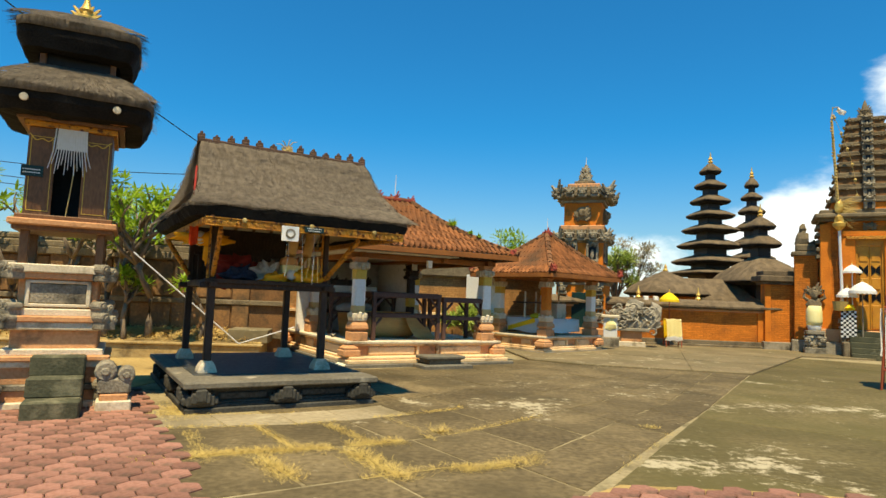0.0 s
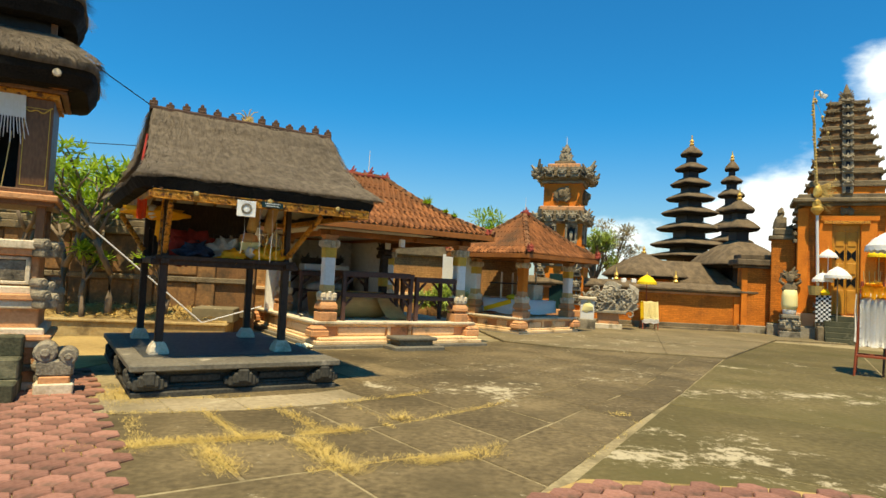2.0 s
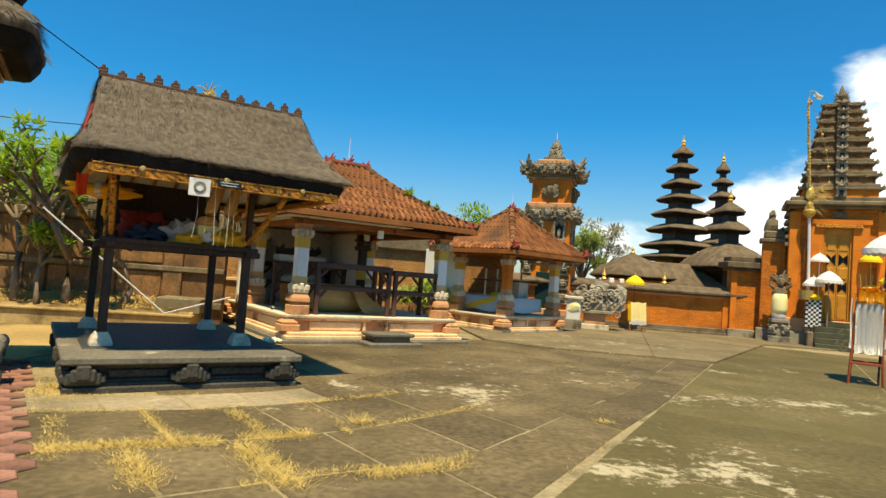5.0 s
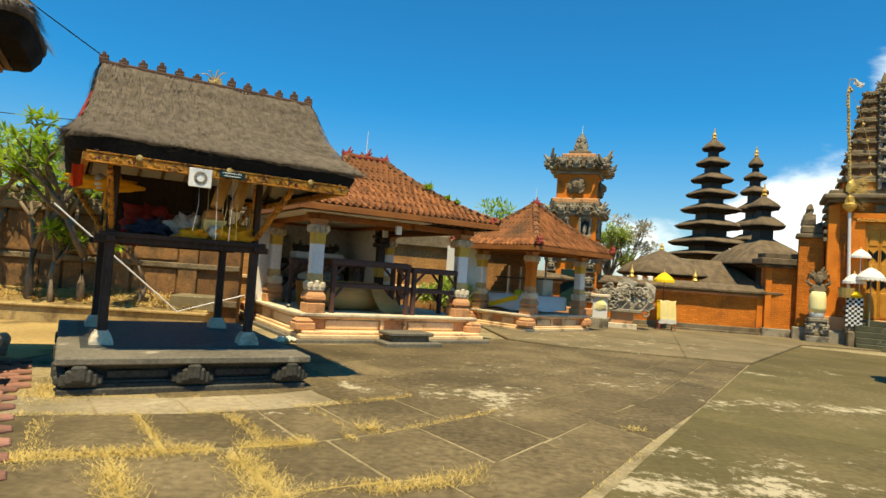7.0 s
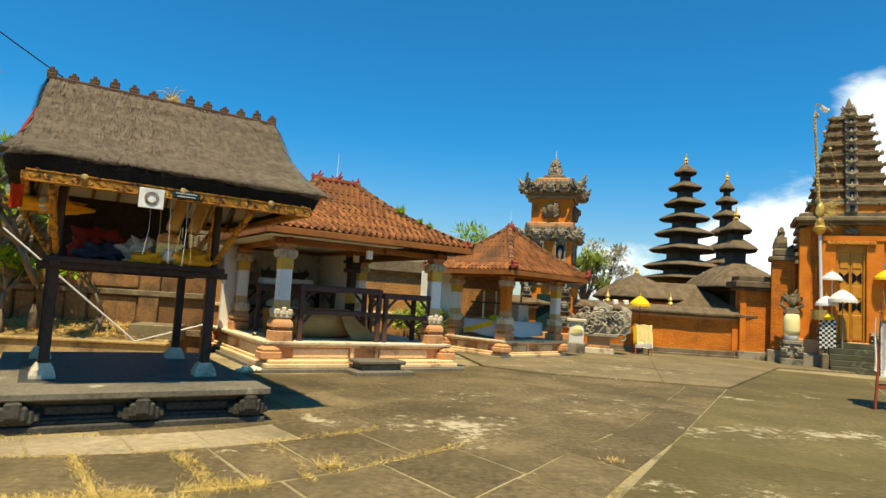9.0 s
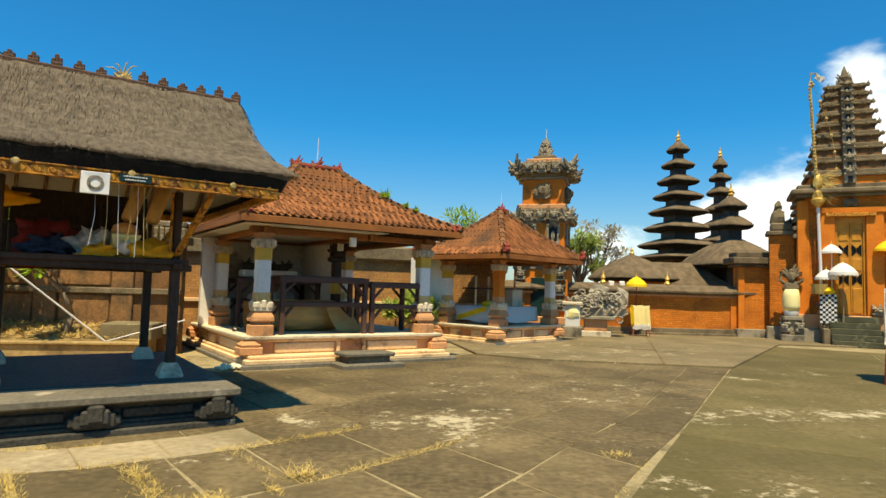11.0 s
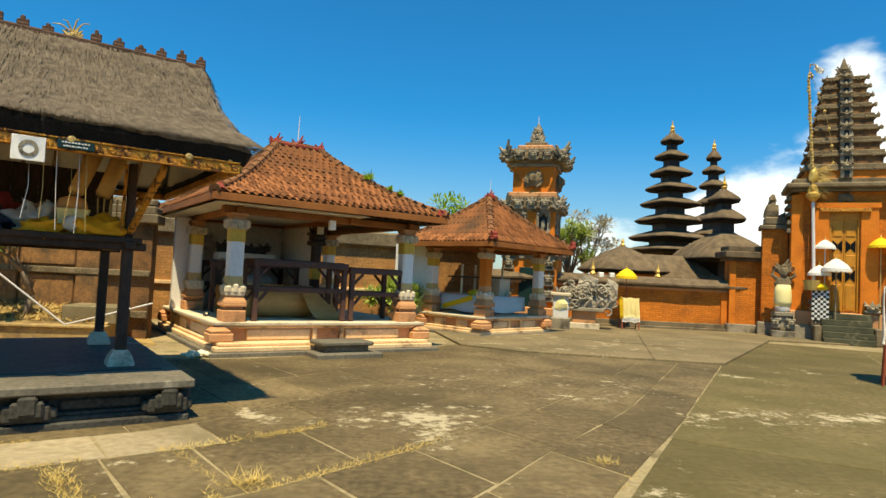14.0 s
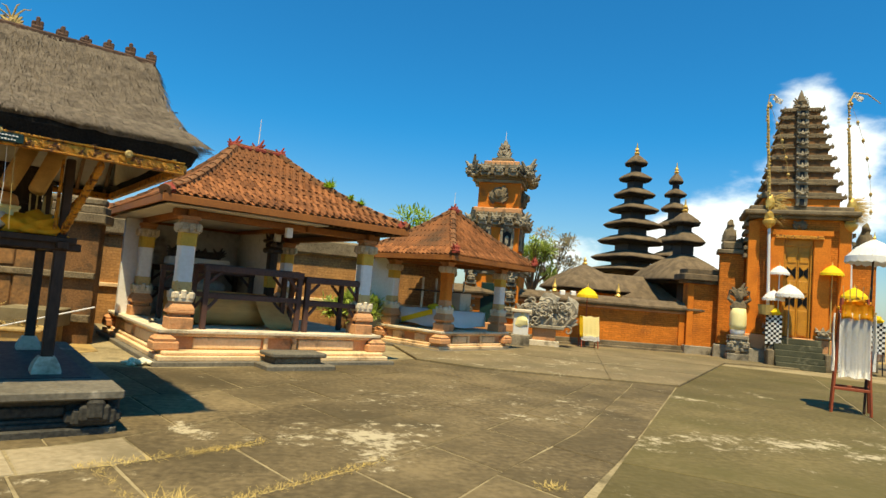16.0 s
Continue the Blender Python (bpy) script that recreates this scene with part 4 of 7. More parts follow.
part("shell", bm, M_cloth_pale, crate, "translucent pale yellow shell")
part("rim", box(-0.15, 0.15, -0.155, -0.135, 0.24, 0.275, 0.008), M_cloth_pale, crate)
tagged(crate, "pale yellow plastic crate full of offerings", "crate")
stored("hat", lathe([(0.14, 0.0), (0.14, 0.05), (0.12, 0.11), (0.05, 0.14), (0.0, 0.142)], 18), M_peach, 0.36, -0.74, 1.975, "peach coloured round cover on the crate", "cover")
stored("paper_ball", lump(0, 0, 0.08, 0.085, 0.07, 0.085, 5, 0.5), M_cloth_white, 0.36, -0.96, 1.75, "white crumpled paper bundle before the crate", "paper")
roll = empty("cloth_roll", 0, 0, 0)
place_in(roll, -1.30, -0.70, 2.30, 28)
part("roll", lump(0.22, 0, 0, 0.34, 0.10, 0.085, 12, 1.1, None, 3), M_cloth_gold, roll, "", True)
part("sash", lathe([(0.095, -0.05), (0.112, 0.0), (0.095, 0.05)], 14, None, pose(0.20, 0, 0.0, 0, 90, 0)), M_cloth_white, roll, "white sash", True)
part("tail", lump(0.30, -0.02, -0.18, 0.045, 0.03, 0.22, 4, 0.6), M_cloth_gold, roll, "hanging yellow tail", True)
tagged(roll, "golden yellow cloth roll slung under the eave corner", "cloth roll")
flag = part("red_pennant", drape(-0.06, 0.06, -0.26, 0.0, 0, M_cloth_red, 3, 0.015, 5), M_vermilion)
hang_on(flag, RX - EX - 0.06, EY0 + RY + 0.45, 2.46)
tagged(flag, "small bright red cloth hung at the eave corner", "cloth")
for i in range(2):
    o = part("bamboo_roll", tube([(0, 0, 0), (0.10, 0.16, 0.27), (0.2, 0.32, 0.54)], 0.075, 0.085, 10), M_mat, None, "", True)
    place_in(o, 0.38 + i * 0.27, -0.80, 2.16)
    tagged(o, "rolled bamboo blind tucked under the rafters", "blind", "rolled blinds")
for i in range(7):
    o = part("offering_stick", tube([(0, 0, 0), (0.02 * (i % 3 - 1), 0, 0.42)], 0.010, 0.008, 5), M_bamboo)
    place_in(o, 0.62 + i * 0.045, -0.80, 1.70)
    tagged(o, "upright bamboo slat of the offering stand", "slat", "offering slats")
# pipe leaning behind
pipe = part("pipe", tube([(-6.25, 12.45, 2.25), (-4.3, 13.35, 0.42), (-3.4, 14.5, 0.75)], 0.015, 0.015, 8), M_pole_white)
tagged(pipe, "white plastic pipe bent along the wall foot", "pipe")


# ---- tiled halls ----
def tile_mesh():
    bm = bmesh.new()
    w, l, n = 0.162, 0.205, 6
    rows = []
    for y in (0.0, l):
        for dz in (0.0, -0.014):
            row = []
            for i in range(n + 1):
                f = i / n
                z = 0.022 * math.sin(f * 2 * math.pi * 0.9 + 0.4) + dz - (0.018 if y == 0 else 0) + 0.03
                row.append(bm.verts.new((f * w - w / 2, y, z)))
            rows.append(row)
    a, b, c, d = rows  # lower top, lower bottom, upper top, upper bottom
    for i in range(n):
        bm.faces.new((a[i], a[i + 1], c[i + 1], c[i]))
        bm.faces.new((b[i + 1], b[i], a[i], a[i + 1])[::-1])
    return mesh_of("roof_tile", bm, M_tile)


TILE = tile_mesh()


def tiled_face(root, a, b, c, d, single, limit, sag=0.0):
    """Pantiles over the slope a-b (eave) up to d-c (ridge). Returns how many stand as pieces."""
    a, b, c, d = (Vector(p) for p in (a, b, c, d))
    along = (b - a).normalized()
    up = ((d + c) / 2 - (a + b) / 2)
    up = (up - along * up.dot(along))
    height = up.length
    up.normalize()
    nor = along.cross(up).normalized()
    rows = int(height / 0.148)
    rest = bmesh.new() if not single else None
    made = 0
    for r in range(rows):
        f = r * 0.148 / height
        rise = (up * height + Vector((0, 0, -4 * sag * (1 - 2 * f)))).normalized()
        rot = Matrix((along, rise, along.cross(rise).normalized())).transposed().to_4x4()
        p, q = a.lerp(d, f), b.lerp(c, f)
        cols = max(int((q - p).length / 0.141), 1)
        for k in range(cols):
            o = p + along * ((q - p).length * (k + 0.5) / cols) + nor * 0.02
            m = Matrix.Translation(o + Vector((0, 0, 0.006 * math.sin(k * 12.9 + r * 78.2) - sag * 4 * f * (1 - f)))) @ rot
            if single and made < limit:
                t = new("roof_tile", TILE)
                t.parent = root
                t.matrix_basis = m
                made += 1
            else:
                if rest is None:
                    rest = bmesh.new()
                n0 = len(rest.verts)
                rest.from_mesh(TILE)
                rest.verts.ensure_lookup_table()
                bmesh.ops.transform(rest, matrix=m, verts=rest.verts[n0:])
    if rest is not None:
        ob = part_raw("roof_tiles", rest, M_tile, root)
        ob["kind"] = "stuff"
    return made


def tiled_roof(root, ex, ey, ez, rx, rz, limit, thick=0.07, soffit=None, sag=0.0):
    """A hipped clay roof over an eave rectangle, with ridge, hip caps and boards."""
    E = [(-ex, -ey, ez), (ex, -ey, ez), (ex, ey, ez), (-ex, ey, ez)]
    L, Rr = (-rx, 0, rz), (rx, 0, rz)
    def ring(f, drop):
        x, y = ex + (rx + 0.01 - ex) * f, ey + (0.01 - ey) * f
        return (-x, x, -y, y, ez + (rz - ez) * f - sag * 4 * f * (1 - f) - drop)
    bm = rings_roof([ring(f, 0.02) for f in (1, 0.75, 0.5, 0.25, 0)] + [ring(f, thick) for f in (0, 0.25, 0.5, 0.75, 1)], 2)
    part("roof_deck", bm, soffit or M_redwood, root)
    n = tiled_face(root, E[0], E[1], Rr, L, True, limit, sag)
    tiled_face(root, E[3], E[0], L, L, limit - n > 40, max(limit - n, 0), sag)
    tiled_face(root, E[1], E[2], Rr, Rr, False, 0, sag)
    tiled_face(root, E[2], E[3], L, Rr, False, 0, sag)
    for x0, x1, y0, y1 in ((-ex, ex, -ey - 0.02, -ey + 0.02), (-ex, ex, ey - 0.02, ey + 0.02), (-ex - 0.02, -ex + 0.02, -ey, ey), (ex - 0.02, ex + 0.02, -ey, ey)):
        part("fascia", box(x0, x1, y0, y1, ez - 0.13, ez - 0.006, 0.006), M_redwood, root, "red-brown fascia board")
    cap = None
    for p, q in ((E[0], L), (E[1], Rr), (E[2], Rr), (E[3], L), (L, Rr)):
        p, q = Vector(p), Vector(q)
        k = max(int((q - p).length / 0.3), 1)
        for i in range(k):
            s0, s1 = p.lerp(q, i / k), p.lerp(q, (i + 1.12) / k)
            if q.z > p.z:
                s0.z -= sag * 4 * (i / k) * (1 - i / k)
                s1.z -= sag * 4 * ((i + 1.12) / k) * (1 - (i + 1.12) / k)
            d = s1 - s0
            if cap is None:
                bm = tube([(0, 0, 0), (0, 0, 0.34)], 0.095, 0.075, 8)
                cap = part("hip_tile", bm, M_hip, root)
                cap.matrix_basis = Matrix.Translation(s0 + Vector((0, 0, 0.035))) @ d.to_track_quat("Z", "Y").to_matrix().to_4x4()
            else:
                twin(cap, Matrix.Translation(s0 + Vector((0, 0, 0.035))) @ d.to_track_quat("Z", "Y").to_matrix().to_4x4())


def column(root, x, y, z0, z1, orange=False):
    """A square whitewashed column with banded shaft, stepped foot and carved head."""
    c = empty("column", x, y, z0)
    c.parent = root
    c.scale = (1.12, 1.12, 1)
    h = z1 - z0
    bm = box(-0.175, 0.175, -0.175, 0.175, 0, 0.20, 0.015)
    box(-0.135, 0.135, -0.135, 0.135, 0.195, 0.26, 0.012, bm)
    box(-0.18, 0.18, -0.18, 0.18, 0.255, 0.32, 0.018, bm)
    lathe([(0.175, 0.318), (0.165, 0.36), (0.135, 0.42), (0.13, 0.45)], bm=bm, square=True)
    part("foot", bm, M_pinkstone, c, "pink and orange stepped foot")
    bm = box(-0.15, 0.15, -0.15, 0.15, 0.445, 0.58, 0.015)
    for s in (-0.105, 0, 0.105):
        for t in (-1, 1):
            box(s - 0.04, s + 0.04, t * 0.145 - 0.022, t * 0.145 + 0.022, 0.50, 0.65 - 0.3 * abs(s), 0.018, bm)
            box(t * 0.145 - 0.022, t * 0.145 + 0.022, s - 0.04, s + 0.04, 0.50, 0.65 - 0.3 * abs(s), 0.018, bm)
    part("collar", bm, M_pale_stone, c, "grey scalloped stone collar")
    shaft = M_orange_plain if orange else M_white
    part("shaft", box(-0.112, 0.112, -0.112, 0.112, 0.57, h - 0.2, 0.028), shaft, c)
    part("band", box(-0.118, 0.118, -0.118, 0.118, 0.60, 0.80, 0.022), M_pinkstone if orange else M_tan, c, "flaking tan band")
    part("band", box(-0.118, 0.118, -0.118, 0.118, h - 0.52, h - 0.27, 0.022), M_orange_plain if orange else M_yellow, c, "painted yellow band")
    bm = box(-0.135, 0.135, -0.135, 0.135, h - 0.285, h - 0.23, 0.012)
    box(-0.155, 0.155, -0.155, 0.155, h - 0.235, h - 0.12, 0.02, bm)
    for s in (-0.1, 0, 0.1):
        for t in (-1, 1):
            box(s - 0.032, s + 0.032, t * 0.155 - 0.02, t * 0.155 + 0.02, h - 0.29 + 0.3 * abs(s), h - 0.13, 0.012, bm)
            box(t * 0.155 - 0.02, t * 0.155 + 0.02, s - 0.032, s + 0.032, h - 0.29 + 0.3 * abs(s), h - 0.13, 0.012, bm)
    part("capital", bm, M_pale_stone, c, "carved pale capital")
    bm = box(-0.115, 0.115, -0.115, 0.115, h - 0.125, h - 0.06, 0.012)
    box(-0.135, 0.135, -0.135, 0.135, h - 0.065, h, 0.012, bm)
    part("neck", bm, M_pinkstone, c, "orange stone neck over the capital")


def stepped_plinth(root, ax, ay, bx, by, top):
    """Mouldings from the footing bx, by up to the floor edge ax, ay; panels and corner blocks on the recessed course."""
    part("footing", box(-bx, bx, -by, by, -0.02, 0.07, 0.015), M_slabtop, root, "worn grey footing slab")
    part("course", box(-bx + 0.10, bx - 0.10, -by + 0.10, by - 0.10, 0.065, 0.15, 0.015), M_sand, root)
    part("course", box(-bx + 0.17, bx - 0.17, -by + 0.17, by - 0.17, 0.145, 0.215, 0.02), M_sand, root)
    wx, wy = ax - 0.10, ay - 0.10
    part("recessed_course", box(-wx, wx, -wy, wy, 0.21, top - 0.10, 0.0), M_pinkstone, root)
    z0, z1 = 0.225, top - 0.125
    for s in (-1, 1):
        for x0, x1 in ((-wx + 0.45, -0.35), (0.35, wx - 0.45)):
            part("panel", box(x0, x1, s * wy - 0.05, s * wy + 0.05, z0, z1, 0.02), M_sand, root)
        for y0, y1 in ((-wy + 0.45, -0.2), (0.2, wy - 0.45)):
            part("panel", box(s * wx - 0.05, s * wx + 0.05, y0, y1, z0, z1, 0.02), M_sand, root)
        for x in (-0.27, 0.27):
            part("pilaster_block", box(x - 0.04, x + 0.04, s * wy - 0.065, s * wy + 0.06, z0, z1 + 0.02, 0.012), M_sand, root)
    for sx in (-1, 1):
        for sy in (-1, 1):
            bm = box(sx * wx - 0.20, sx * wx + 0.20, sy * wy - 0.20, sy * wy + 0.20, z0 - 0.01, z1 - 0.06, 0.02)
            lathe([(0.16, 0), (0.17, 0.06), (0.05, 0.15)], bm=bm, square=True, m=Matrix.Translation((sx * (wx + 0.02), sy * (wy + 0.02), z1 - 0.08)))
            part("corner_block", bm, M_pinkstone, root)
    part("cornice", box(-ax + 0.03, ax - 0.03, -ay + 0.03, ay - 0.03, top - 0.11, top - 0.055, 0.015), M_sand, root)
    part("floor_slab", box(-ax - 0.02, ax + 0.02, -ay - 0.02, ay + 0.02, top - 0.06, top, 0.012), M_pale_stone, root, "worn whitish floor slab")


hall = empty("tiled_hall", -1.356, 16.536, 0, 30.7)
tagged(hall, "open hall with orange clay tiles, banded white columns and stepped plinth", "pavilion")
stepped_plinth(hall, 2.07, 2.19, 2.22, 2.57, 0.54)
for x, y in ((-1.735, -1.912), (1.735, -1.912), (-1.735, 1.0), (1.735, 1.912)):
    column(hall, x, y, 0.535, 2.42)
mid_post = part("middle_post", box(0.33, 0.51, -0.44, -0.26, 0.535, 2.42, 0.02), M_brownwood, hall, "dark carved wooden post")
part("band", box(0.32, 0.52, -0.45, -0.25, 1.30, 1.62, 0.015), M_yellow, mid_post, "worn yellow band")
part("carved_head", boss(bmesh.new(), 0.42, -0.35, 2.02, 0.34, 0.36, 0.30, 4), M_brownwood, mid_post)
part("back_wall", box(-1.72, 0.75, 1.62, 1.76, 0.535, 2.46, 0.006), M_grey_wall, hall, "grey plaster back wall")
part("return_wall", box(0.36, 0.48, -0.20, 1.62, 0.535, 2.46, 0.006), M_grey_wall, hall, "grey plaster return wall")
part("side_wall", box(-2.10, -1.62, 1.30, 1.44, 0.535, 2.50, 0.006), M_white, hall, "whitewashed side wall")
for y in (-1.912, 1.912):
    part("tie_beam", box(-2.0, 2.0, y - 0.07, y + 0.07, 2.41, 2.53, 0.01), M_redwood, hall)
for x in (-1.735, 0.42, 1.735):
    part("tie_beam", box(x - 0.06, x + 0.06, -2.1, 2.1, 2.415, 2.535, 0.01), M_redwood, hall)
part("ceiling_board", box(-2.22, 0.6, -2.42, 2.42, 2.538, 2.552), M_ceiling, hall, "pale flat boarded ceiling")
for i in range(10):
    x = 0.68 + i * 0.165
    part("rafter", box(x, x + 0.05, -2.42, 2.42, 2.54, 2.60), M_brownwood, hall)
for x, y in ((-0.02, -2.08), (0.42, -0.52)):
    part("lamp_box", box(x - 0.06, x + 0.06, y - 0.05, y + 0.05, 2.26, 2.44, 0.01), M_white, hall, "white box under the beam")
tiled_roof(hall, 2.31, 2.52, 2.69, 0.47, 4.12, 300, 0.07, M_ceiling, 0.15)
for x, h in ((-0.50, 0.24), (0.0, 0.27), (0.50, 0.20)):
    bm = flame(bmesh.new(), x, 0, 4.17, 0.20, h, int(10 * x) + 9)
    box(x - 0.10, x + 0.10, -0.09, 0.09, 4.12, 4.21, 0.02, bm)
    part("ridge_crest", bm, M_redcap, hall, "red terracotta ridge crest")
part("ridge_band", box(-0.55, 0.55, -0.085, 0.085, 4.12, 4.20, 0.02), M_redcap, hall)
part("lightning_rod", tube([(0.0, 0, 4.30), (0.01, 0, 4.85)], 0.013, 0.006, 6), M_pole_white, hall, "thin whitish metal rod")
for x, y in ((-2.29, -2.50), (2.29, -2.50), (-2.29, 2.5)):
    part("hip_crest", lump(x * 0.975, y * 0.975, 2.76, 0.11, 0.11, 0.11, 5, 0.6), M_redcap, hall, "red and white hip end ornament")
# small plants seeded in the far hip
for i, (f, s) in enumerate(((0.42, 0.16), (0.58, 0.10), (0.66, 0.10))):
    c = Vector((0.47 + (2.29 - 0.47) * f, -2.52 * f, 4.12 + (2.69 - 4.12) * f + 0.1 - 0.6 * f * (1 - f)))

    def place(r, c=c, s=s):
        a, e = r.uniform(0, 6.28), r.uniform(0.2, 1.4)
        d = Vector((math.cos(a) * math.cos(e), math.sin(a) * math.cos(e), math.sin(e)))
        return c + d * s * r.random() * 0.5, d, Vector((-math.sin(a), math.cos(a), 0.2))
    weed = part_raw("roof_weed", blades(60, place, s, 0.035, i), M_leaf)
    weed.matrix_basis = pose(-1.356, 16.536, 0, 0, 0, 30.7)
    tagged(weed, "green weed sprouting from the roof tiles", "plant")
# step before the hall
step = empty("stone_step", -1.356, 16.536, 0, 30.7)
tagged(step, "low dark stone step before the hall plinth", "step")
part("base", box(-0.62, 0.62, -3.16, -2.56, -0.02, 0.085, 0.02), M_slabtop, step)
part("block", box(-0.42, 0.42, -2.96, -2.50, 0.08, 0.20, 0.015), M_black_stone, step)
part("tread", box(-0.50, 0.50, -3.02, -2.45, 0.195, 0.27, 0.02), M_slabtop, step)


def rack(x0, x1, y0, y1, h):
    """A maroon timber rack with top boards, a middle rail and knee braces."""
    r = empty("timber_rack", -1.356, 16.536, 0.54, 30.7)
    tagged(r, "dark maroon timber rack with knee braces", "rack", "racks in the hall")
    for x in (x0, x1):
        for y in (y0, y1):
            part("leg", box(x - 0.045, x + 0.045, y - 0.045, y + 0.045, 0, h, 0.008), M_rack, r)
    for y in (y0, y1):
        part("top_rail", box(x0 - 0.06, x1 + 0.06, y - 0.06, y + 0.06, h - 0.06, h + 0.05, 0.008), M_rack, r)
        part("middle_rail", box(x0, x1, y - 0.035, y + 0.035, h * 0.50, h * 0.50 + 0.09, 0.008), M_rack, r)
        for x, s in ((x0, 1), (x1, -1)):
            part("brace", beam((x, y, h - 0.30), (x + s * 0.24, y, h - 0.06), 0.045, 0.05), M_rack, r)
            part("brace", beam((x, y, h * 0.5 - 0.24), (x + s * 0.2, y, h * 0.5), 0.045, 0.05), M_rack, r)
    for i in range(5):
        y = y0 + (y1 - y0) * i / 5
        part("top_board", box(x0, x1, y + 0.01, y + (y1 - y0) / 5 - 0.005, h + 0.045, h + 0.065, 0.004), M_rack, r)
    return r


rack(-1.35, 0.35, -1.95, -1.25, 1.05)
rack(0.52, 1.62, -1.95, -1.25, 0.98)
rack(-1.5, 0.3, 0.4, 1.4, 1.0)


def in_hall(ob, x, y, z, yaw=0):
    ob.matrix_basis = pose(-1.356, 16.536, 0, 0, 0, 30.7) @ pose(x, y, z, 0, 0, yaw)


for x, y, r, l, yaw in ((-0.55, -0.95, 0.32, 1.30, 0), ):
    roll = part("rolled_mat", tube([(-l / 2, 0, 0), (0, 0, 0), (l / 2, 0, 0)], r, r * 0.97, 20), M_mat, None, "", True)
    in_hall(roll, x, y, 0.54 + r, yaw)
    tagged(roll, "large rolled tan bamboo mat on the hall floor", "mat", "rolled mats")
bm = bmesh.new()
prev = None
for i in range(9):
    f = i / 8
    pair = [bm.verts.new((x, 0.55 * f - 0.2, 0.02 + 0.55 * (1 - f) ** 2)) for x in (-0.35, 0.35)]
    if prev:
        bm.faces.new((prev[0], prev[1], pair[1], pair[0]))
    prev = pair
bmesh.ops.solidify(bm, geom=bm.faces[:], thickness=0.015)
leaning = part("leaning_mat", bm, M_mat)
leaning.scale = (1.0, 1.25, 1.2)
in_hall(leaning, -1.35, -0.75, 0.545, 170)
tagged(leaning, "tan woven mat curling against the column foot", "mat")
flared = new("leaning_mat", leaning.data)
flared.scale = (1.0, 1.1, 1.0)
in_hall(flared, 0.15, -1.40, 0.545, 200)
tagged(flared, "tan woven mat curling up under the rack", "mat")
chest = empty("covered_chest", 0, 0, 0)
in_hall(chest, -0.72, 0.9, 1.62)
part("cloth_cover", box(-0.62, 0.62, -0.25, 0.25, 0, 0.17, 0.03), M_cloth_white, chest)
bm = box(-0.55, 0.55, 0.2, 0.25, 0.16, 0.34, 0.02)
for i, (x, h) in enumerate(((-0.45, 0.3), (-0.15, 0.2), (0.15, 0.22), (0.5, 0.34))):
    flame(bm, x, 0.22, 0.28, 0.18, h * 0.7, i)
part("carved_headboard", bm, M_brownwood, chest, "dark carved headboard")
tagged(chest, "white covered bench with dark carved headboard on a rack", "bench")
gong = part("covered_pack", lump(0, 0, 0.14, 0.55, 0.25, 0.16, 5, 0.3), M_grey_wall, None, "", True)
in_hall(gong, -0.6, 0.85, 1.0)
gong.location.z = 1.08
tagged(gong, "grey covered bundle on the rack shelf", "bundle")
flowers = empty("flower_heap", -2.20, 13.30, 0)
for i in range(16):
    part("petal", lump(0.24 * math.cos(i * 2.4) * (i / 16), 0.16 * math.sin(i * 2.4) * (i / 16), 0.035 + 0.015 * (i % 3), 0.07, 0.045, 0.035, i, 0.6, None, 1), M_petal, flowers)
tagged(flowers, "heap of white frangipani blossoms on the ground", "flowers")
scraps = empty("scrap_heap", 0, 0, 0.54)
in_hall(scraps, -1.85, -0.75, 0.54)
for i in range(5):
    part("scrap", beam((0.05 * i - 0.1, -0.2 + 0.05 * i, 0.03 + 0.01 * i), (0.1 - 0.03 * i, 0.25, 0.05), 0.05, 0.03), M_pale_stone if i % 2 else M_brownwood, scraps)
tagged(scraps, "few loose offcuts lying on the hall floor edge", "offcuts")

pav3 = empty("small_tiled_pavilion", 3.454, 20.451, 0, 43)
tagged(pav3, "small open pavilion with pyramid clay roof and white-draped bench", "pavilion")
stepped_plinth(pav3, 1.50, 1.14, 1.66, 1.28, 0.53)
part("raised_base", box(-1.62, 1.62, -1.24, 1.24, 0.0, 0.06, 0.01), M_sand, pav3)
for x, y, o in ((-1.2, -0.95, True), (1.2, -0.95, False), (-1.2, 0.95, False), (1.2, 0.95, False)):
    column(pav3, x, y, 0.525, 2.30, o)
for y in (-0.95, 0.95):
    part("tie_beam", box(-1.5, 1.5, y - 0.06, y + 0.06, 2.28, 2.38, 0.01), M_redwood, pav3)
for x in (-1.2, 1.2):
    part("tie_beam", box(x - 0.055, x + 0.055, -1.2, 1.2, 2.285, 2.385, 0.01), M_redwood, pav3)
part("back_wall", box(-1.32, -1.16, 1.02, 2.40, 0.0, 2.40, 0.006), M_white, pav3, "whitewashed screen wall")
tiled_roof(pav3, 1.90, 1.66, 2.43, 0.03, 3.80, 260, sag=0.08)
bm = flame(bmesh.new(), 0, 0, 3.84, 0.28, 0.24, 4)
box(-0.13, 0.13, -0.13, 0.13, 3.76, 3.90, 0.03, bm)
part("finial", bm, M_redcap, pav3, "red terracotta roof finial")
part("lightning_rod", tube([(0, 0, 4.0), (0.01, 0, 4.36)], 0.011, 0.005, 6), M_pole_white, pav3)
for x, y in ((-1.9, -1.72), (1.9, -1.72), (-1.9, 1.72)):
    part("hip_crest", flame(lump(x * 0.96, y * 0.96, 2.54, 0.10, 0.10, 0.09, 5, 0.6), x * 0.96, y * 0.96, 2.56, 0.22, 0.24, 3), M_redcap, pav3, "red hip end ornament")


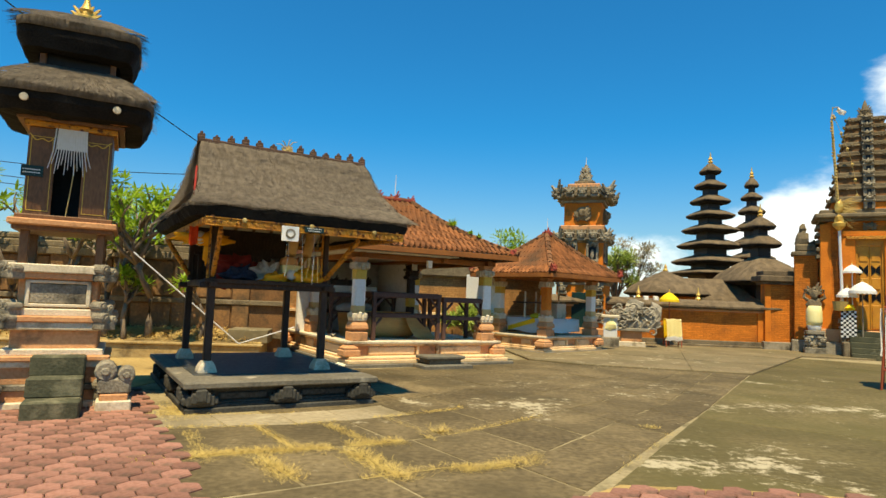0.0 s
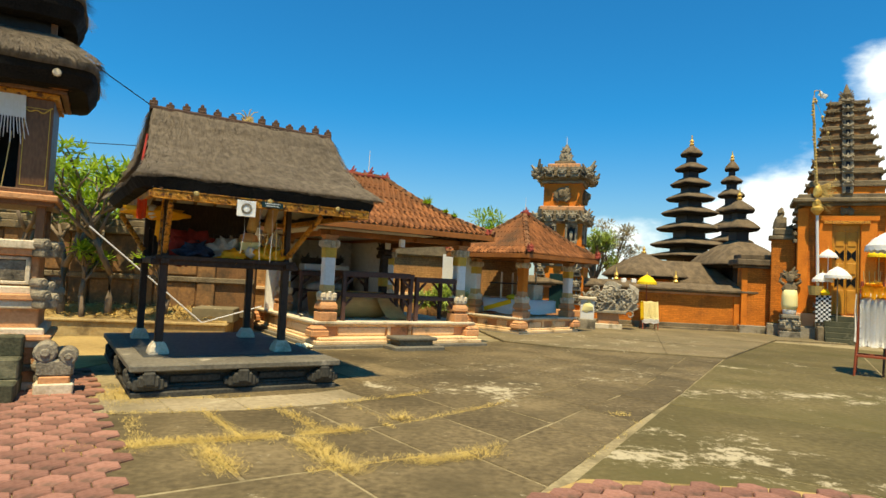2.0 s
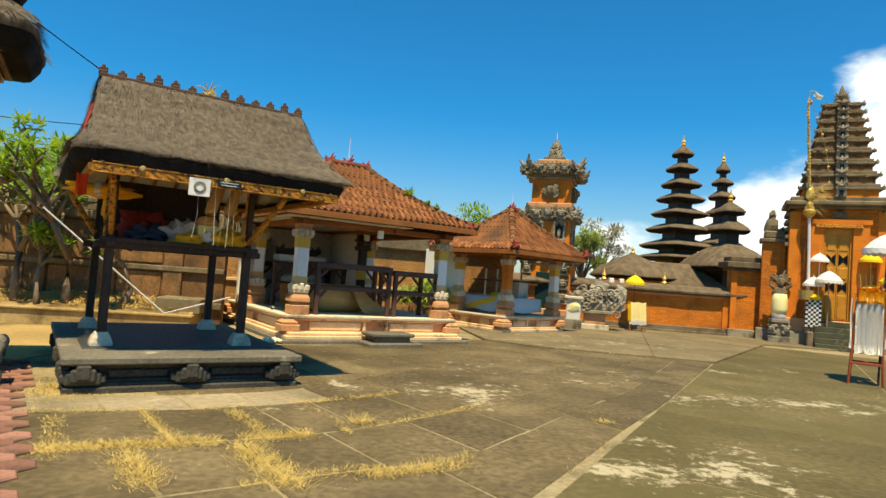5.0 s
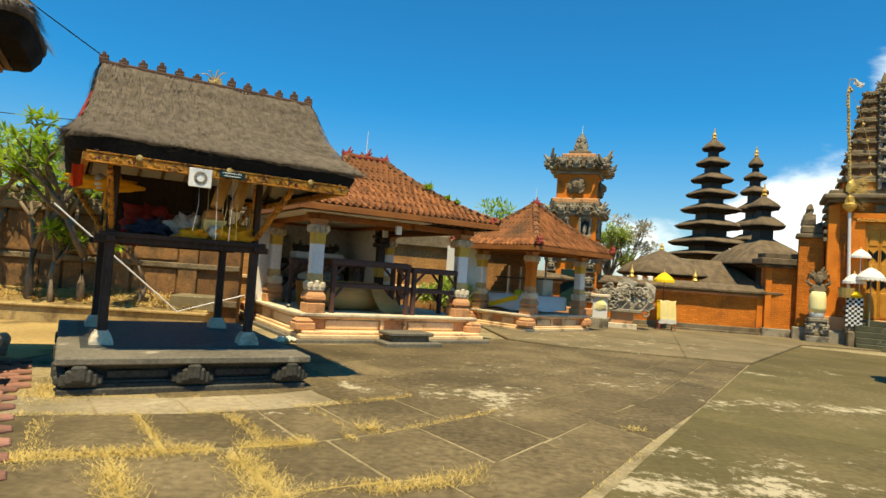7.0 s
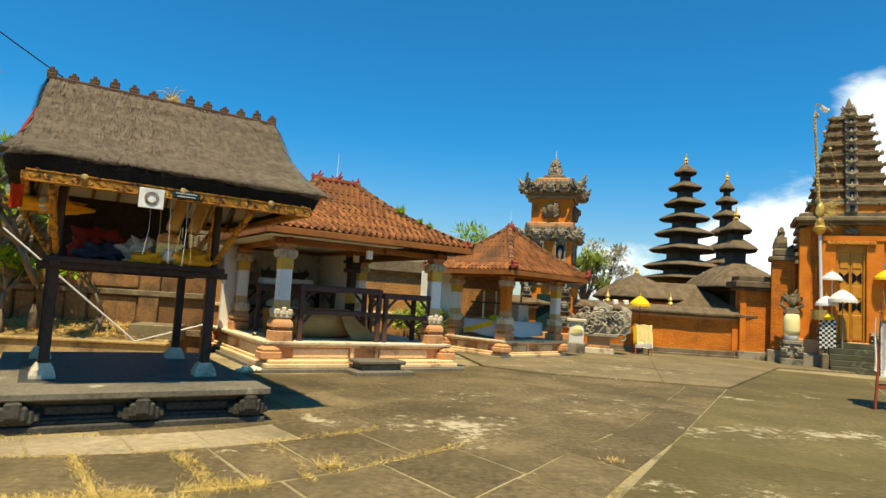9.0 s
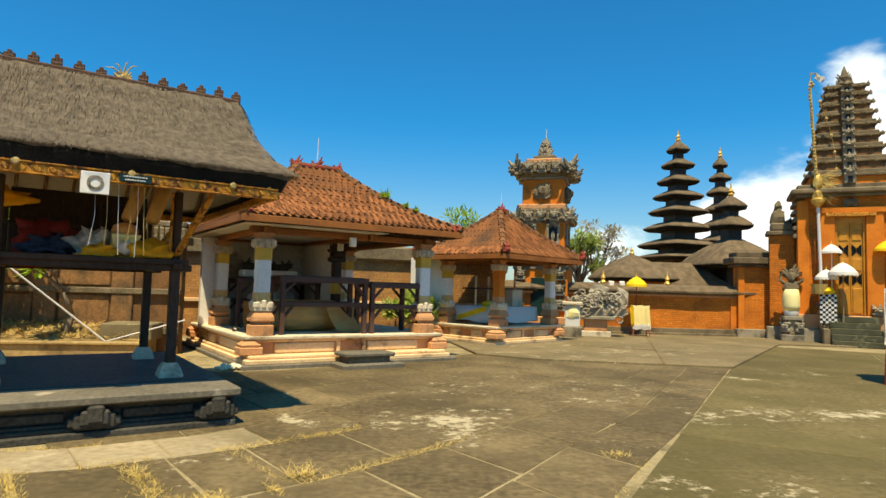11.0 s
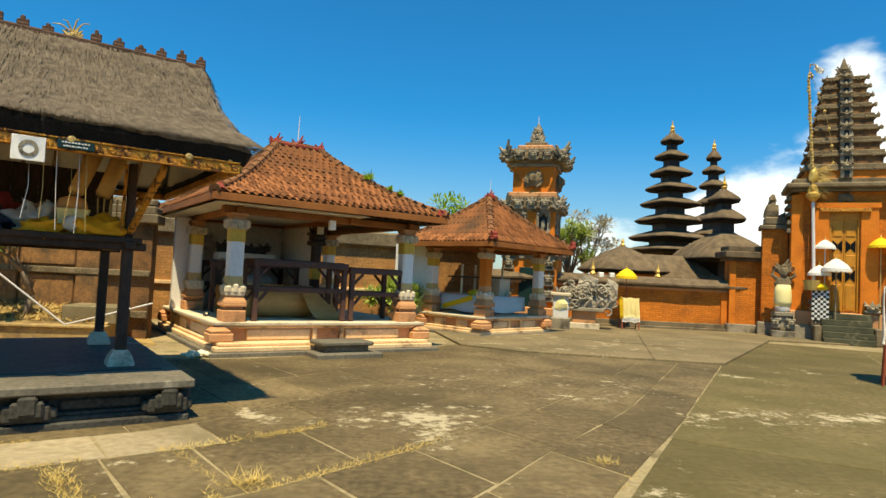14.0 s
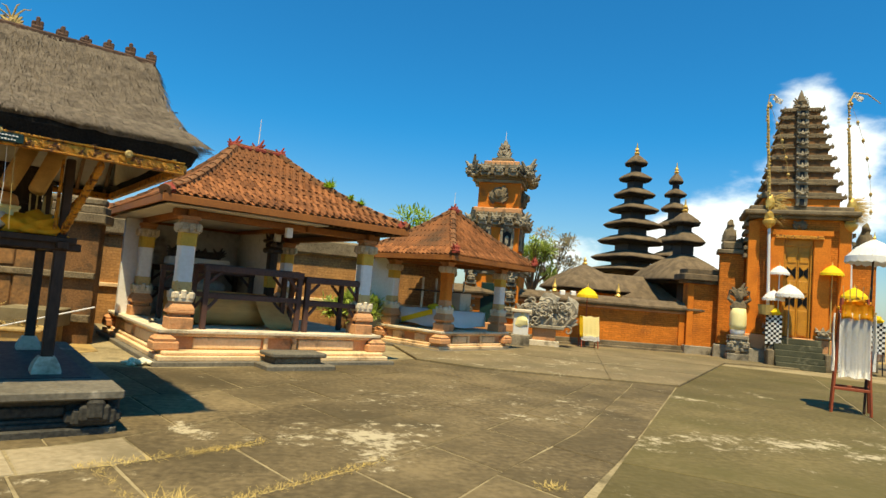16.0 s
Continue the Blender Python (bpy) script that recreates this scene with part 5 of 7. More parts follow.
def in_pav3(ob, x, y, z, yaw=0):
    ob.matrix_basis = pose(3.454, 20.451, 0, 0, 0, 43) @ pose(x, y, z, 0, 0, yaw)


bench = empty("draped_bench", 0, 0, 0)
in_pav3(bench, 0, 0.1, 0.53)
bm = bmesh.new()
n_ = 40
tops, bots = [], []
for i in range(n_):
    a = 2 * math.pi * i / n_
    x, y = 1.02 * max(-1, min(1, 1.35 * math.cos(a))), 0.80 * max(-1, min(1, 1.35 * math.sin(a)))
    w = 1 + 0.02 * math.sin(a * 14)
    tops.append(bm.verts.new((x, y, 0.50 + 0.01 * math.sin(a * 9))))
    bots.append(bm.verts.new((x * w, y * w, 0.08 + 0.03 * math.sin(a * 5))))
for i in range(n_):
    bm.faces.new((tops[i], tops[(i + 1) % n_], bots[(i + 1) % n_], bots[i]))
bm.faces.new(tops)
part("white_cover", bm, M_cloth_white, bench, "white draped cloth", True)
part("yellow_swag", beam((-1.035, -0.5, 0.46), (-1.035, 0.6, 0.15), 0.012, 0.14), M_cloth_yellow, bench, "yellow cloth swag")
for x in (-0.9, -0.35, 0.3, 0.9):
    part("upright", box(x - 0.025, x + 0.025, 0.0, 0.05, 0.48, 1.35, 0.005), M_pale_stone, bench)
part("upper_shelf", box(-0.95, 0.95, -0.1, 0.5, 0.98, 1.02, 0.006), M_brownwood, bench)
tagged(bench, "bench draped in white cloth with a yellow swag and uprights", "bench")
offer = part("offering_box", box(-0.25, 0.25, -0.2, 0.2, 0, 0.5, 0.02), M_pale_stone)
in_pav3(offer, 0.5, -0.1, 1.03)
tagged(offer, "pale offering box on the draped bench", "box")
for i, (x, c) in enumerate(((-0.6, M_cloth_yellow), (-0.2, M_cloth_pale), (0.1, M_cloth_yellow))):
    o = part("folded_cloth", lump(0, 0, 0.08, 0.18, 0.14, 0.09, i, 0.6), c, None, "", True)
    in_pav3(o, x, -0.05, 1.03)
    tagged(o, "folded yellow cloth on the bench shelf", "cloth", "bench cloths")


def scroll_block(w, h, d):
    """A carved block whose top curls into two scrolls, one higher than the other."""
    bm = box(-w * 0.45, w * 0.45, -d / 2, d / 2, 0, h * 0.45, w * 0.07)
    for x, z, r in ((-w * 0.26, h * 0.62, w * 0.30), (w * 0.30, h * 0.52, w * 0.24)):
        turn = Matrix.Translation((x, 0, z)) @ Matrix.Rotation(radians(90), 4, "X")
        lathe([(r * 0.80, -d * 0.52), (r, -d * 0.44), (r, d * 0.44), (r * 0.80, d * 0.52)], 14, bm, turn)
        lathe([(r * 0.30, -d * 0.6), (r * 0.42, -d * 0.55), (r * 0.42, d * 0.55), (r * 0.30, d * 0.6)], 10, bm, turn)
    return bm


# ---- the tall thatched shrine by the path ----
shrine = empty("thatched_shrine", -5.10, 8.33, 0, 27)
tagged(shrine, "tall two-tiered thatched wooden shrine on a stepped brick base", "shrine")
for hw, z0, z1, m in ((0.66, -0.02, 0.10, M_pale_stone), (0.60, 0.09, 0.24, M_pinkstone), (0.63, 0.23, 0.31, M_grey_stone), (0.56, 0.30, 0.52, M_pinkstone), (0.60, 0.51, 0.60, M_pale_stone), (0.64, 0.59, 0.66, M_pinkstone), (0.56, 0.65, 0.74, M_pale_stone),
                      (0.48, 0.73, 0.98, M_pinkstone), (0.55, 0.97, 1.08, M_pale_stone), (0.58, 1.07, 1.15, M_pinkstone), (0.50, 1.14, 1.24, M_pale_stone), (0.44, 1.23, 1.62, M_pinkstone), (0.52, 1.61, 1.70, M_pinkstone), (0.56, 1.69, 1.80, M_pale_stone)):
    part("base_course", box(-hw, hw, -hw, hw, z0, z1, 0.015), m, shrine)
part("relief_panel", box(-0.32, 0.32, -0.465, -0.40, 1.30, 1.56, 0.015), M_grey_stone, shrine, "grey relief panel in a stone frame")
for x0, x1, z0, z1 in ((-0.36, -0.31, 1.27, 1.60), (0.31, 0.36, 1.27, 1.60), (-0.36, 0.36, 1.26, 1.30), (-0.36, 0.36, 1.56, 1.60)):
    part("panel_frame", box(x0, x1, -0.485, -0.42, z0, z1, 0.008), M_pale_stone, shrine)
for z, hw, s in ((0.10, 0.66, 0.30), (0.98, 0.54, 0.24), (1.14, 0.50, 0.22), (1.60, 0.50, 0.24)):
    for sx in (-1, 1):
        for sy in (-1, 1):
            bm = scroll_block(s, s * 1.05, s * 0.8)
            bmesh.ops.transform(bm, matrix=pose(sx * hw, sy * hw, z, 0, 0, 45 * sx if sy < 0 else 180 - 45 * sx), verts=bm.verts)
            part("corner_carving", bm, M_grey_stone, shrine, "grey carved corner stone")
for sx in (-1, 1):
    for sy in (-1, 1):
        part("short_post", box(sx * 0.42 - 0.05, sx * 0.42 + 0.05, sy * 0.42 - 0.05, sy * 0.42 + 0.05, 1.79, 2.24, 0.01), M_shrinewood, shrine)
part("sill", box(-0.56, 0.56, -0.56, 0.56, 2.22, 2.29, 0.012), M_shrinewood, shrine)
part("floor_board", box(-0.60, 0.60, -0.64, 0.60, 2.28, 2.36, 0.015), M_pinkstone, shrine, "worn brown floor board")
part("sill", box(-0.54, 0.54, -0.56, 0.54, 2.35, 2.42, 0.012), M_shrinewood, shrine)
# cabinet with an open doorway; back and ceiling blackened for the shade inside
for x0, x1 in ((-0.47, -0.17), (0.14, 0.47)):
    part("door_leaf", box(x0, x1, -0.47, -0.435, 2.42, 3.55, 0.008), M_shrinewood, shrine, "brown door leaf edged in gold")
    for a, b, c, d in ((x0 + 0.03, x1 - 0.03, 2.47, 2.478), (x0 + 0.03, x1 - 0.03, 3.42, 3.428), (x0 + 0.03, x0 + 0.038, 2.47, 3.42), (x1 - 0.038, x1 - 0.03, 2.47, 3.42)):
        part("gold_line", box(a, b, -0.4745, -0.469, c, d), M_yellow, shrine)
part("side_panel", box(-0.47, -0.435, -0.435, 0.47, 2.42, 3.55, 0.006), M_shrinewood, shrine)
part("side_panel", box(0.435, 0.47, -0.435, 0.47, 2.42, 3.55, 0.006), M_shrinewood, shrine)
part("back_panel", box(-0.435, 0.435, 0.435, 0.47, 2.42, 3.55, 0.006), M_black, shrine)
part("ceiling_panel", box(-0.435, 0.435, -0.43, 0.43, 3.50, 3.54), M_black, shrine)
for hw, z0, z1, m in ((0.52, 3.55, 3.62, M_gold), (0.60, 3.615, 3.67, M_shrinewood), (0.66, 3.665, 3.74, M_redwood)):
    bm = bmesh.new()
    for x0, x1, y0, y1 in ((-hw, hw, -hw, -hw + 0.07), (-hw, hw, hw - 0.07, hw), (-hw, -hw + 0.07, -hw + 0.07, hw - 0.07), (hw - 0.07, hw, -hw + 0.07, hw - 0.07)):
        box(x0, x1, y0, y1, z0, z1, 0.006, bm)
    part("eave_frame", bm, m, shrine, "carved wooden eave frame")


def thatch_tier(root, hw, ez, top_hw, tz, seed, straw=1500, lip=0.2, m=None, dark=None, n=18):
    """One tier of a thatched tower roof: a domed slope, a thick lip and an underside blackened for shade."""
    h = tz - ez
    rr = [(-top_hw, top_hw, -top_hw, top_hw, tz), (-(top_hw * 0.62 + hw * 0.38), top_hw * 0.62 + hw * 0.38, -(top_hw * 0.62 + hw * 0.38), top_hw * 0.62 + hw * 0.38, ez + h * 0.70),
          (-(top_hw * 0.22 + hw * 0.78), top_hw * 0.22 + hw * 0.78, -(top_hw * 0.22 + hw * 0.78), top_hw * 0.22 + hw * 0.78, ez + h * 0.32), (-hw, hw, -hw, hw, ez + 0.02), (-hw * 1.005, hw * 1.005, -hw * 1.005, hw * 1.005, ez - lip * 0.25)]
    part("thatch_tier", rings_roof(rr, n, 0.035 if straw else 0.03, seed, 7), m or M_thatch, root, "weathered thatch tier", True)
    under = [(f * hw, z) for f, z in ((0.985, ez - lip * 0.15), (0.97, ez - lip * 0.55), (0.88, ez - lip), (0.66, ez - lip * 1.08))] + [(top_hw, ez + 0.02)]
    part("tier_underside", rings_roof([(-r, r, -r, r, z) for r, z in under], n, 0.025, seed + 3, 7), dark or M_thatch_shade, root, "tier underside blackened for shade")
    if straw:
        for i in range(3):
            part_raw("straw", straw_on(rr[i], rr[i + 1], straw // 3, seed * 10 + i, 0.10), M_straw, root)["kind"] = "stuff"


thatch_tier(shrine, 0.93, 3.97, 0.42, 4.38, 21, 2400, 0.30)
# black core, the shade between the two roofs put into its colour
part("upper_cabinet", box(-0.38, 0.38, -0.38, 0.38, 4.33, 4.62, 0.01), M_black, shrine)
for sx in (-1, 1):
    part("upper_post", box(sx * 0.40 - 0.035, sx * 0.40 + 0.035, -0.43, -0.36, 4.34, 4.64, 0.008), M_shrinewood, shrine)
bm = bmesh.new()
for x0, x1, y0, y1 in ((-0.50, 0.50, -0.50, -0.44), (-0.50, 0.50, 0.44, 0.50), (-0.50, -0.44, -0.44, 0.44), (0.44, 0.50, -0.44, 0.44)):
    box(x0, x1, y0, y1, 4.60, 4.68, 0.006, bm)
part("eave_frame", bm, M_redwood, shrine)
part("lower_frame", box(-0.46, 0.46, -0.46, 0.46, 4.31, 4.35, 0.008), M_redwood, shrine)
thatch_tier(shrine, 0.72, 4.88, 0.16, 5.20, 24, 1600, 0.34)
bm = lathe([(0.11, 5.18), (0.12, 5.26), (0.07, 5.30), (0.10, 5.36), (0.06, 5.42), (0.035, 5.50), (0.02, 5.60)], 10)
flame(bm, 0, -0.03, 5.24, 0.2, 0.26, 5)
part("finial", bm, M_brass, shrine, "gilded carved finial")
for sx in (-0.5, 0.5):
    part("rosette", lathe([(0, 0), (0.05, 0), (0.045, 0.03), (0, 0.035)], 9, None, Matrix.Translation((sx, -0.90, 3.80)) @ Matrix.Rotation(radians(90), 4, "X")), M_pale_stone, shrine)
for x0, x1 in ((-0.46, -0.16), (0.14, 0.46)):
    pts = [(x0 + (x1 - x0) * i / 12, -0.485, 3.43 - 0.05 * math.sin(math.pi * i / 12) + 0.02 * math.cos(i * 1.1)) for i in range(13)]
    part("gilded_swag", tube(pts, 0.008, 0.008, 5), M_yellow, shrine, "wavy gilded trim")
fringe = empty("white_fringe_cloth", -5.10, 8.33, 0, 27)
tagged(fringe, "white fringed cloth hanging in the shrine doorway", "cloth")
part("cloth", box(-0.15, 0.18, -0.515, -0.50, 3.28, 3.58, 0.004), M_cloth_white, fringe)
for i in range(14):
    x = -0.19 + i * 0.029
    part("strand", tube([(x * 0.9, -0.51, 3.56), (x, -0.515, 3.25), (x * 1.25, -0.51, 3.02 + 0.07 * math.sin(i * 2.1))], 0.008, 0.005, 5), M_cloth_white, fringe)
chain = part("hanging_cord", tube([(0.06, -0.5, 3.1), (0.03, -0.5, 2.7), (0.0, -0.5, 2.40)], 0.007, 0.007, 5), M_bamboo)
chain.parent = fringe
plate = empty("name_plate", -5.10, 8.33, 0, 27)
part("plate", box(-0.52, -0.28, -0.492, -0.478, 2.90, 3.04, 0.004), M_sign, plate)
for z in (2.99, 2.95):
    for i in range(8):
        x = -0.50 + 0.024 * i
        part("lettering_bar", box(x, x + 0.017, -0.4955, -0.4925, z - 0.007, z + 0.004 + 0.003 * (i % 2)), M_white, plate)
tagged(plate, "small dark green name plate on the shrine door", "sign")
stairs = empty("mossy_steps", -5.10, 8.33, 0, 27)
tagged(stairs, "three mossy dark stone steps before the shrine", "steps")
for i, (y0, z1) in enumerate(((-1.42, 0.22), (-1.12, 0.45), (-0.86, 0.68))):
    part("step", box(-0.20, 0.38, y0, -0.62, -0.02 if i == 0 else 0.02 + 0.22 * (i - 0.1), z1, 0.018), M_moss_step, stairs)
guard = empty("carved_scroll_stone", -5.10, 8.33, 0, 27)
tagged(guard, "grey scroll-carved stone on a small brick block", "carving")
part("block", box(0.52, 0.92, -1.02, -0.62, -0.02, 0.14, 0.015), M_pale_stone, guard)
part("block", box(0.56, 0.88, -0.98, -0.66, 0.13, 0.22, 0.015), M_pinkstone, guard)
bm = scroll_block(0.42, 0.46, 0.30)
bmesh.ops.transform(bm, matrix=pose(0.72, -0.82, 0.21), verts=bm.verts)
part("scroll", bm, M_grey_stone, guard)

# ---- left boundary wall with its planting bed ----
WL = empty("wall_west", -7.2, 14.95, 0, 8)
WL["label"], WL["category"], WL["kind"] = "old brick temple wall with ledges and dark stone coping", "wall", "structure"
part("wall_body", box(-14, 3.4, 0, 0.35, -0.02, 2.25, 0.01), M_oldbrick_dark, WL)
for z0, z1, d in ((0.40, 0.54, 0.10), (1.20, 1.32, 0.09)):
    part("ledge", box(-14, 3.4, -d, 0.05, z0, z1, 0.015), M_black_stone, WL)
piers = (-9.4, -7.9, -6.4, -4.9, -3.4, -1.9, -0.5, 0.9, 2.3)
for x0, x1 in zip(piers, piers[1:]):
    part("panel", box(x0 + 0.24, x1 - 0.24, -0.03, 0.05, 0.58, 1.17, 0.015), M_render, WL, "faded orange rendered panel")
    part("panel", box(x0 + 0.24, x1 - 0.24, -0.03, 0.05, 1.36, 2.20, 0.015), M_render, WL, "faded orange rendered panel")
part("coping", box(-14, 3.5, -0.14, 0.48, 2.24, 2.42, 0.02), M_black_stone, WL)
part("coping", box(-14, 3.45, -0.06, 0.42, 2.41, 2.58, 0.03), M_black_stone, WL)
part("coping", box(-14, 3.42, 0.04, 0.34, 2.57, 2.74, 0.05), M_black_stone, WL)
for x in piers:
    part("pier", box(x - 0.20, x + 0.20, -0.07, 0.1, 0.5, 2.25, 0.015), M_render, WL, "flaking orange brick pier")
bed = empty("planting_bed", -7.2, 14.95, 0, 8)
bed["label"], bed["category"], bed["kind"] = "raised soil bed with a rendered kerb along the wall", "planter", "structure"
part("kerb", box(-14, 3.0, -1.25, -1.08, -0.02, 0.30, 0.02), M_kerb, bed)
part("kerb_cap", box(-14, 3.04, -1.30, -1.02, 0.295, 0.345, 0.012), M_kerb, bed)
bm = box(-14, 2.98, -1.03, 0.0, -0.02, 0.352)
for v in bm.verts:
    if v.co.z > 0.3 and v.co.y > -0.5:
        v.co.z = 0.60
part("soil", bm, M_soil, bed, "dry soil banked up against the wall")
part("block_end", box(2.2, 3.1, -0.9, -0.05, 0.34, 0.66, 0.02), M_kerbslab, bed)
yard = flat("soil_strip", [(-14, 9.4), (-4.75, 9.7), (-4.4, 11.8), (-3.3, 14.6), (-5.8, 19), (-14, 15)], -0.05, 0.004, M_soil)
tagged(yard, "dusty yellow earth beside the platforms", "ground", kind="structure")


def leaf_clump(c, size, count, leaf, seed, m=None, flat_=0.5):
    def place(r):
        a, e = r.uniform(0, 6.28), r.uniform(-0.5, 1.3)
        d = Vector((math.cos(a) * math.cos(e), math.sin(a) * math.cos(e), math.sin(e)))
        return Vector(c) + d * size * (r.random() ** 0.5) * Vector((1, 1, 0.8)).length / 1.62, d + Vector((0, 0, -0.2)), Vector((-math.sin(a), math.cos(a), r.uniform(-0.4, 0.4)))
    return blades(count, place, leaf, leaf * 0.32, seed)


def frangipani(x, y, z, h, seed, leafy=1.0, lean=0.0, label=""):
    """A bare-limbed tree that forks again and again, with leaf whorls at its tips."""
    r = random.Random(seed)
    t = empty("tree", x, y, z)
    trunk, limbs, tips = bmesh.new(), bmesh.new(), []

    def grow(p, d, l, w, depth):
        mid = p + d * l * 0.5 + Vector((r.uniform(-1, 1), r.uniform(-1, 1), 0)) * l * 0.07
        q = p + d * l
        tube([p, mid, q], w, w * 0.72, 6, trunk if depth == 0 else limbs)
        if depth >= 4 or l < 0.12:
            tips.append(q)
            return
        for i in range(r.choice((2, 3) if depth < 3 else (2, 2, 1))):
            a = r.uniform(0, 6.28)
            nd = (d + Vector((math.cos(a), math.sin(a), 0.25)) * r.uniform(0.45, 0.85)).normalized()
            grow(q, nd, l * r.uniform(0.62, 0.85), w * 0.68, depth + 1)
    grow(Vector((0, 0, -0.03)), Vector((lean, 0, 1)).normalized(), h * 0.30, 0.05 + 0.012 * h, 0)
    part("trunk", trunk, M_bark, t, "", True)
    part("branching", limbs, M_bark, t, "forked bare limbs", True)
    crown = bmesh.new()
    for i, p in enumerate(tips):
        if r.random() < leafy:
            join(crown, leaf_clump(p, 0.13, 20, 0.22, seed * 100 + i))
    if len(crown.verts):
        part_raw("crown", crown, M_leaf, t)
    else:
        crown.free()
    return tagged(t, label or "frangipani tree with bare forked limbs and leaf whorls", "tree")


frangipani(-7.6, 14.1, 0.28, 3.9, 3, 0.95)
frangipani(-8.6, 14.3, 0.28, 4.0, 5, 0.95)
frangipani(-6.7, 14.3, 0.28, 3.5, 11, 0.75)
frangipani(-9.7, 14.0, 0.28, 4.2, 8, 0.9)
frangipani(-5.6, 14.5, 0.28, 1.9, 13, 0.25, 0.2, "young bare frangipani in the planting bed")
frangipani(-7.1, 14.0, 0.28, 1.9, 17, 0.3, -0.1, "young sparse frangipani in the planting bed")
frangipani(-11.0, 14.2, 0.28, 3.9, 19, 0.9)


def litter_place(r):
    a = r.uniform(0, 6.28)
    x = r.uniform(-3.2, 2.9)
    y = r.uniform(-1.0, -0.08)
    p = Vector((x, y, 0.36 + 0.24 * (y + 1.03) + 0.05 * r.random()))
    return p, Vector((math.cos(a), math.sin(a), r.uniform(-0.1, 0.7))), Vector((-math.sin(a), math.cos(a), 0.2))


litter = part_raw("leaf_litter", blades(2600, litter_place, 0.13, 0.02, 77), M_palm)
litter.matrix_basis = pose(-7.2, 14.95, 0, 0, 0, 8)
tagged(litter, "dry stalks and fallen leaves on the bed", "litter", kind="stuff")
for p, q, sag in (((-16, 20, 5.6), (-3.2, 17, 4.9), 0.25), ((-16, 20.3, 5.2), (-3, 17.4, 4.55), 0.3), ((-16, 20.1, 4.9), (-3, 17.2, 4.35), 0.25), ((-9, 9.0, 7.4), (-5.4, 15.0, 4.7), 0.1)):
    pts = [Vector(p).lerp(Vector(q), i / 10) - Vector((0, 0, sag * 4 * (i / 10) * (1 - i / 10))) for i in range(11)]
    c = part("cable", tube(pts, 0.012, 0.012, 5), M_cable)
    tagged(c, "thin black overhead cable", "cable", "overhead cables")

# ---- the drum tower ----
tower = empty("drum_tower", 5.93, 25.77, 0, -20)
tagged(tower, "orange brick drum tower with tiers of grey carved stone", "tower")
for hw, z0, z1, m, nm in ((1.35, -0.02, 0.35, M_black_stone, "footing"), (1.15, 0.34, 0.6, M_pinkstone, "base_course"), (0.98, 0.59, 2.45, M_orange_plain, "lower_body"), (1.02, 2.30, 2.48, M_grey_stone, "cornice"), (1.06, 2.47, 2.66, M_black_stone, "cornice"), (1.06, 2.65, 2.86, M_black_stone, "cornice"), (0.97, 2.85, 3.10, M_orange_plain, "band"),
                          (0.84, 3.09, 4.06, M_orange_plain, "middle_body"), (0.90, 4.02, 4.14, M_grey_stone, "cornice"), (0.99, 4.13, 4.40, M_black_stone, "cornice"), (0.92, 4.39, 4.56, M_black_stone, "cornice"), (0.88, 4.55, 4.74, M_pinkstone, "band"),
                          (0.76, 4.73, 5.72, M_orange_plain, "upper_body"), (0.86, 5.66, 5.78, M_grey_stone, "cornice"), (0.92, 5.77, 5.93, M_black_stone, "cornice"), (1.02, 5.92, 6.14, M_black_stone, "roof_slab"), (0.88, 6.13, 6.33, M_black_stone, "roof_slab"), (0.66, 6.32, 6.50, M_pinkstone, "roof_slab"), (0.42, 6.49, 6.66, M_black_stone, "crown_base")):
    part(nm, box(-hw, hw, -hw, hw, z0, z1, 0.03), m, tower)
for z, hw, s in ((2.48, 1.00, 0.28), (4.14, 0.93, 0.28), (5.92, 0.98, 0.36)):
    for sx in (-1, 1):
        for sy in (-1, 1):
            bm = flame(bmesh.new(), 0, 0, 0, s * 1.5, s * 2.0, int(z * 7) + sx + 3, 0, 0.5)
            boss(bm, 0, 0, -s * 0.5, s * 1.0, s, s, 3)
            bmesh.ops.transform(bm, matrix=pose(sx * hw, sy * hw, z + 0.08, 12, 0, 45 * sx if sy < 0 else 180 - 45 * sx), verts=bm.verts)
            part("corner_carving", bm, M_grey_stone, tower, "grey carved corner flame")
    for face in (0, 90, -90):
        for x in (-0.45, 0.0, 0.45):
            bm = boss(bmesh.new(), 0, 0, 0, 0.34, 0.44, 0.26, int(x * 10 + z))
            bmesh.ops.transform(bm, matrix=pose(0, 0, z - 0.06, 0, 0, face) @ pose(x * hw * 1.15, -hw - 0.02, 0), verts=bm.verts)
            part("mask_carving", bm, M_grey_stone, tower, "grey carved mask")
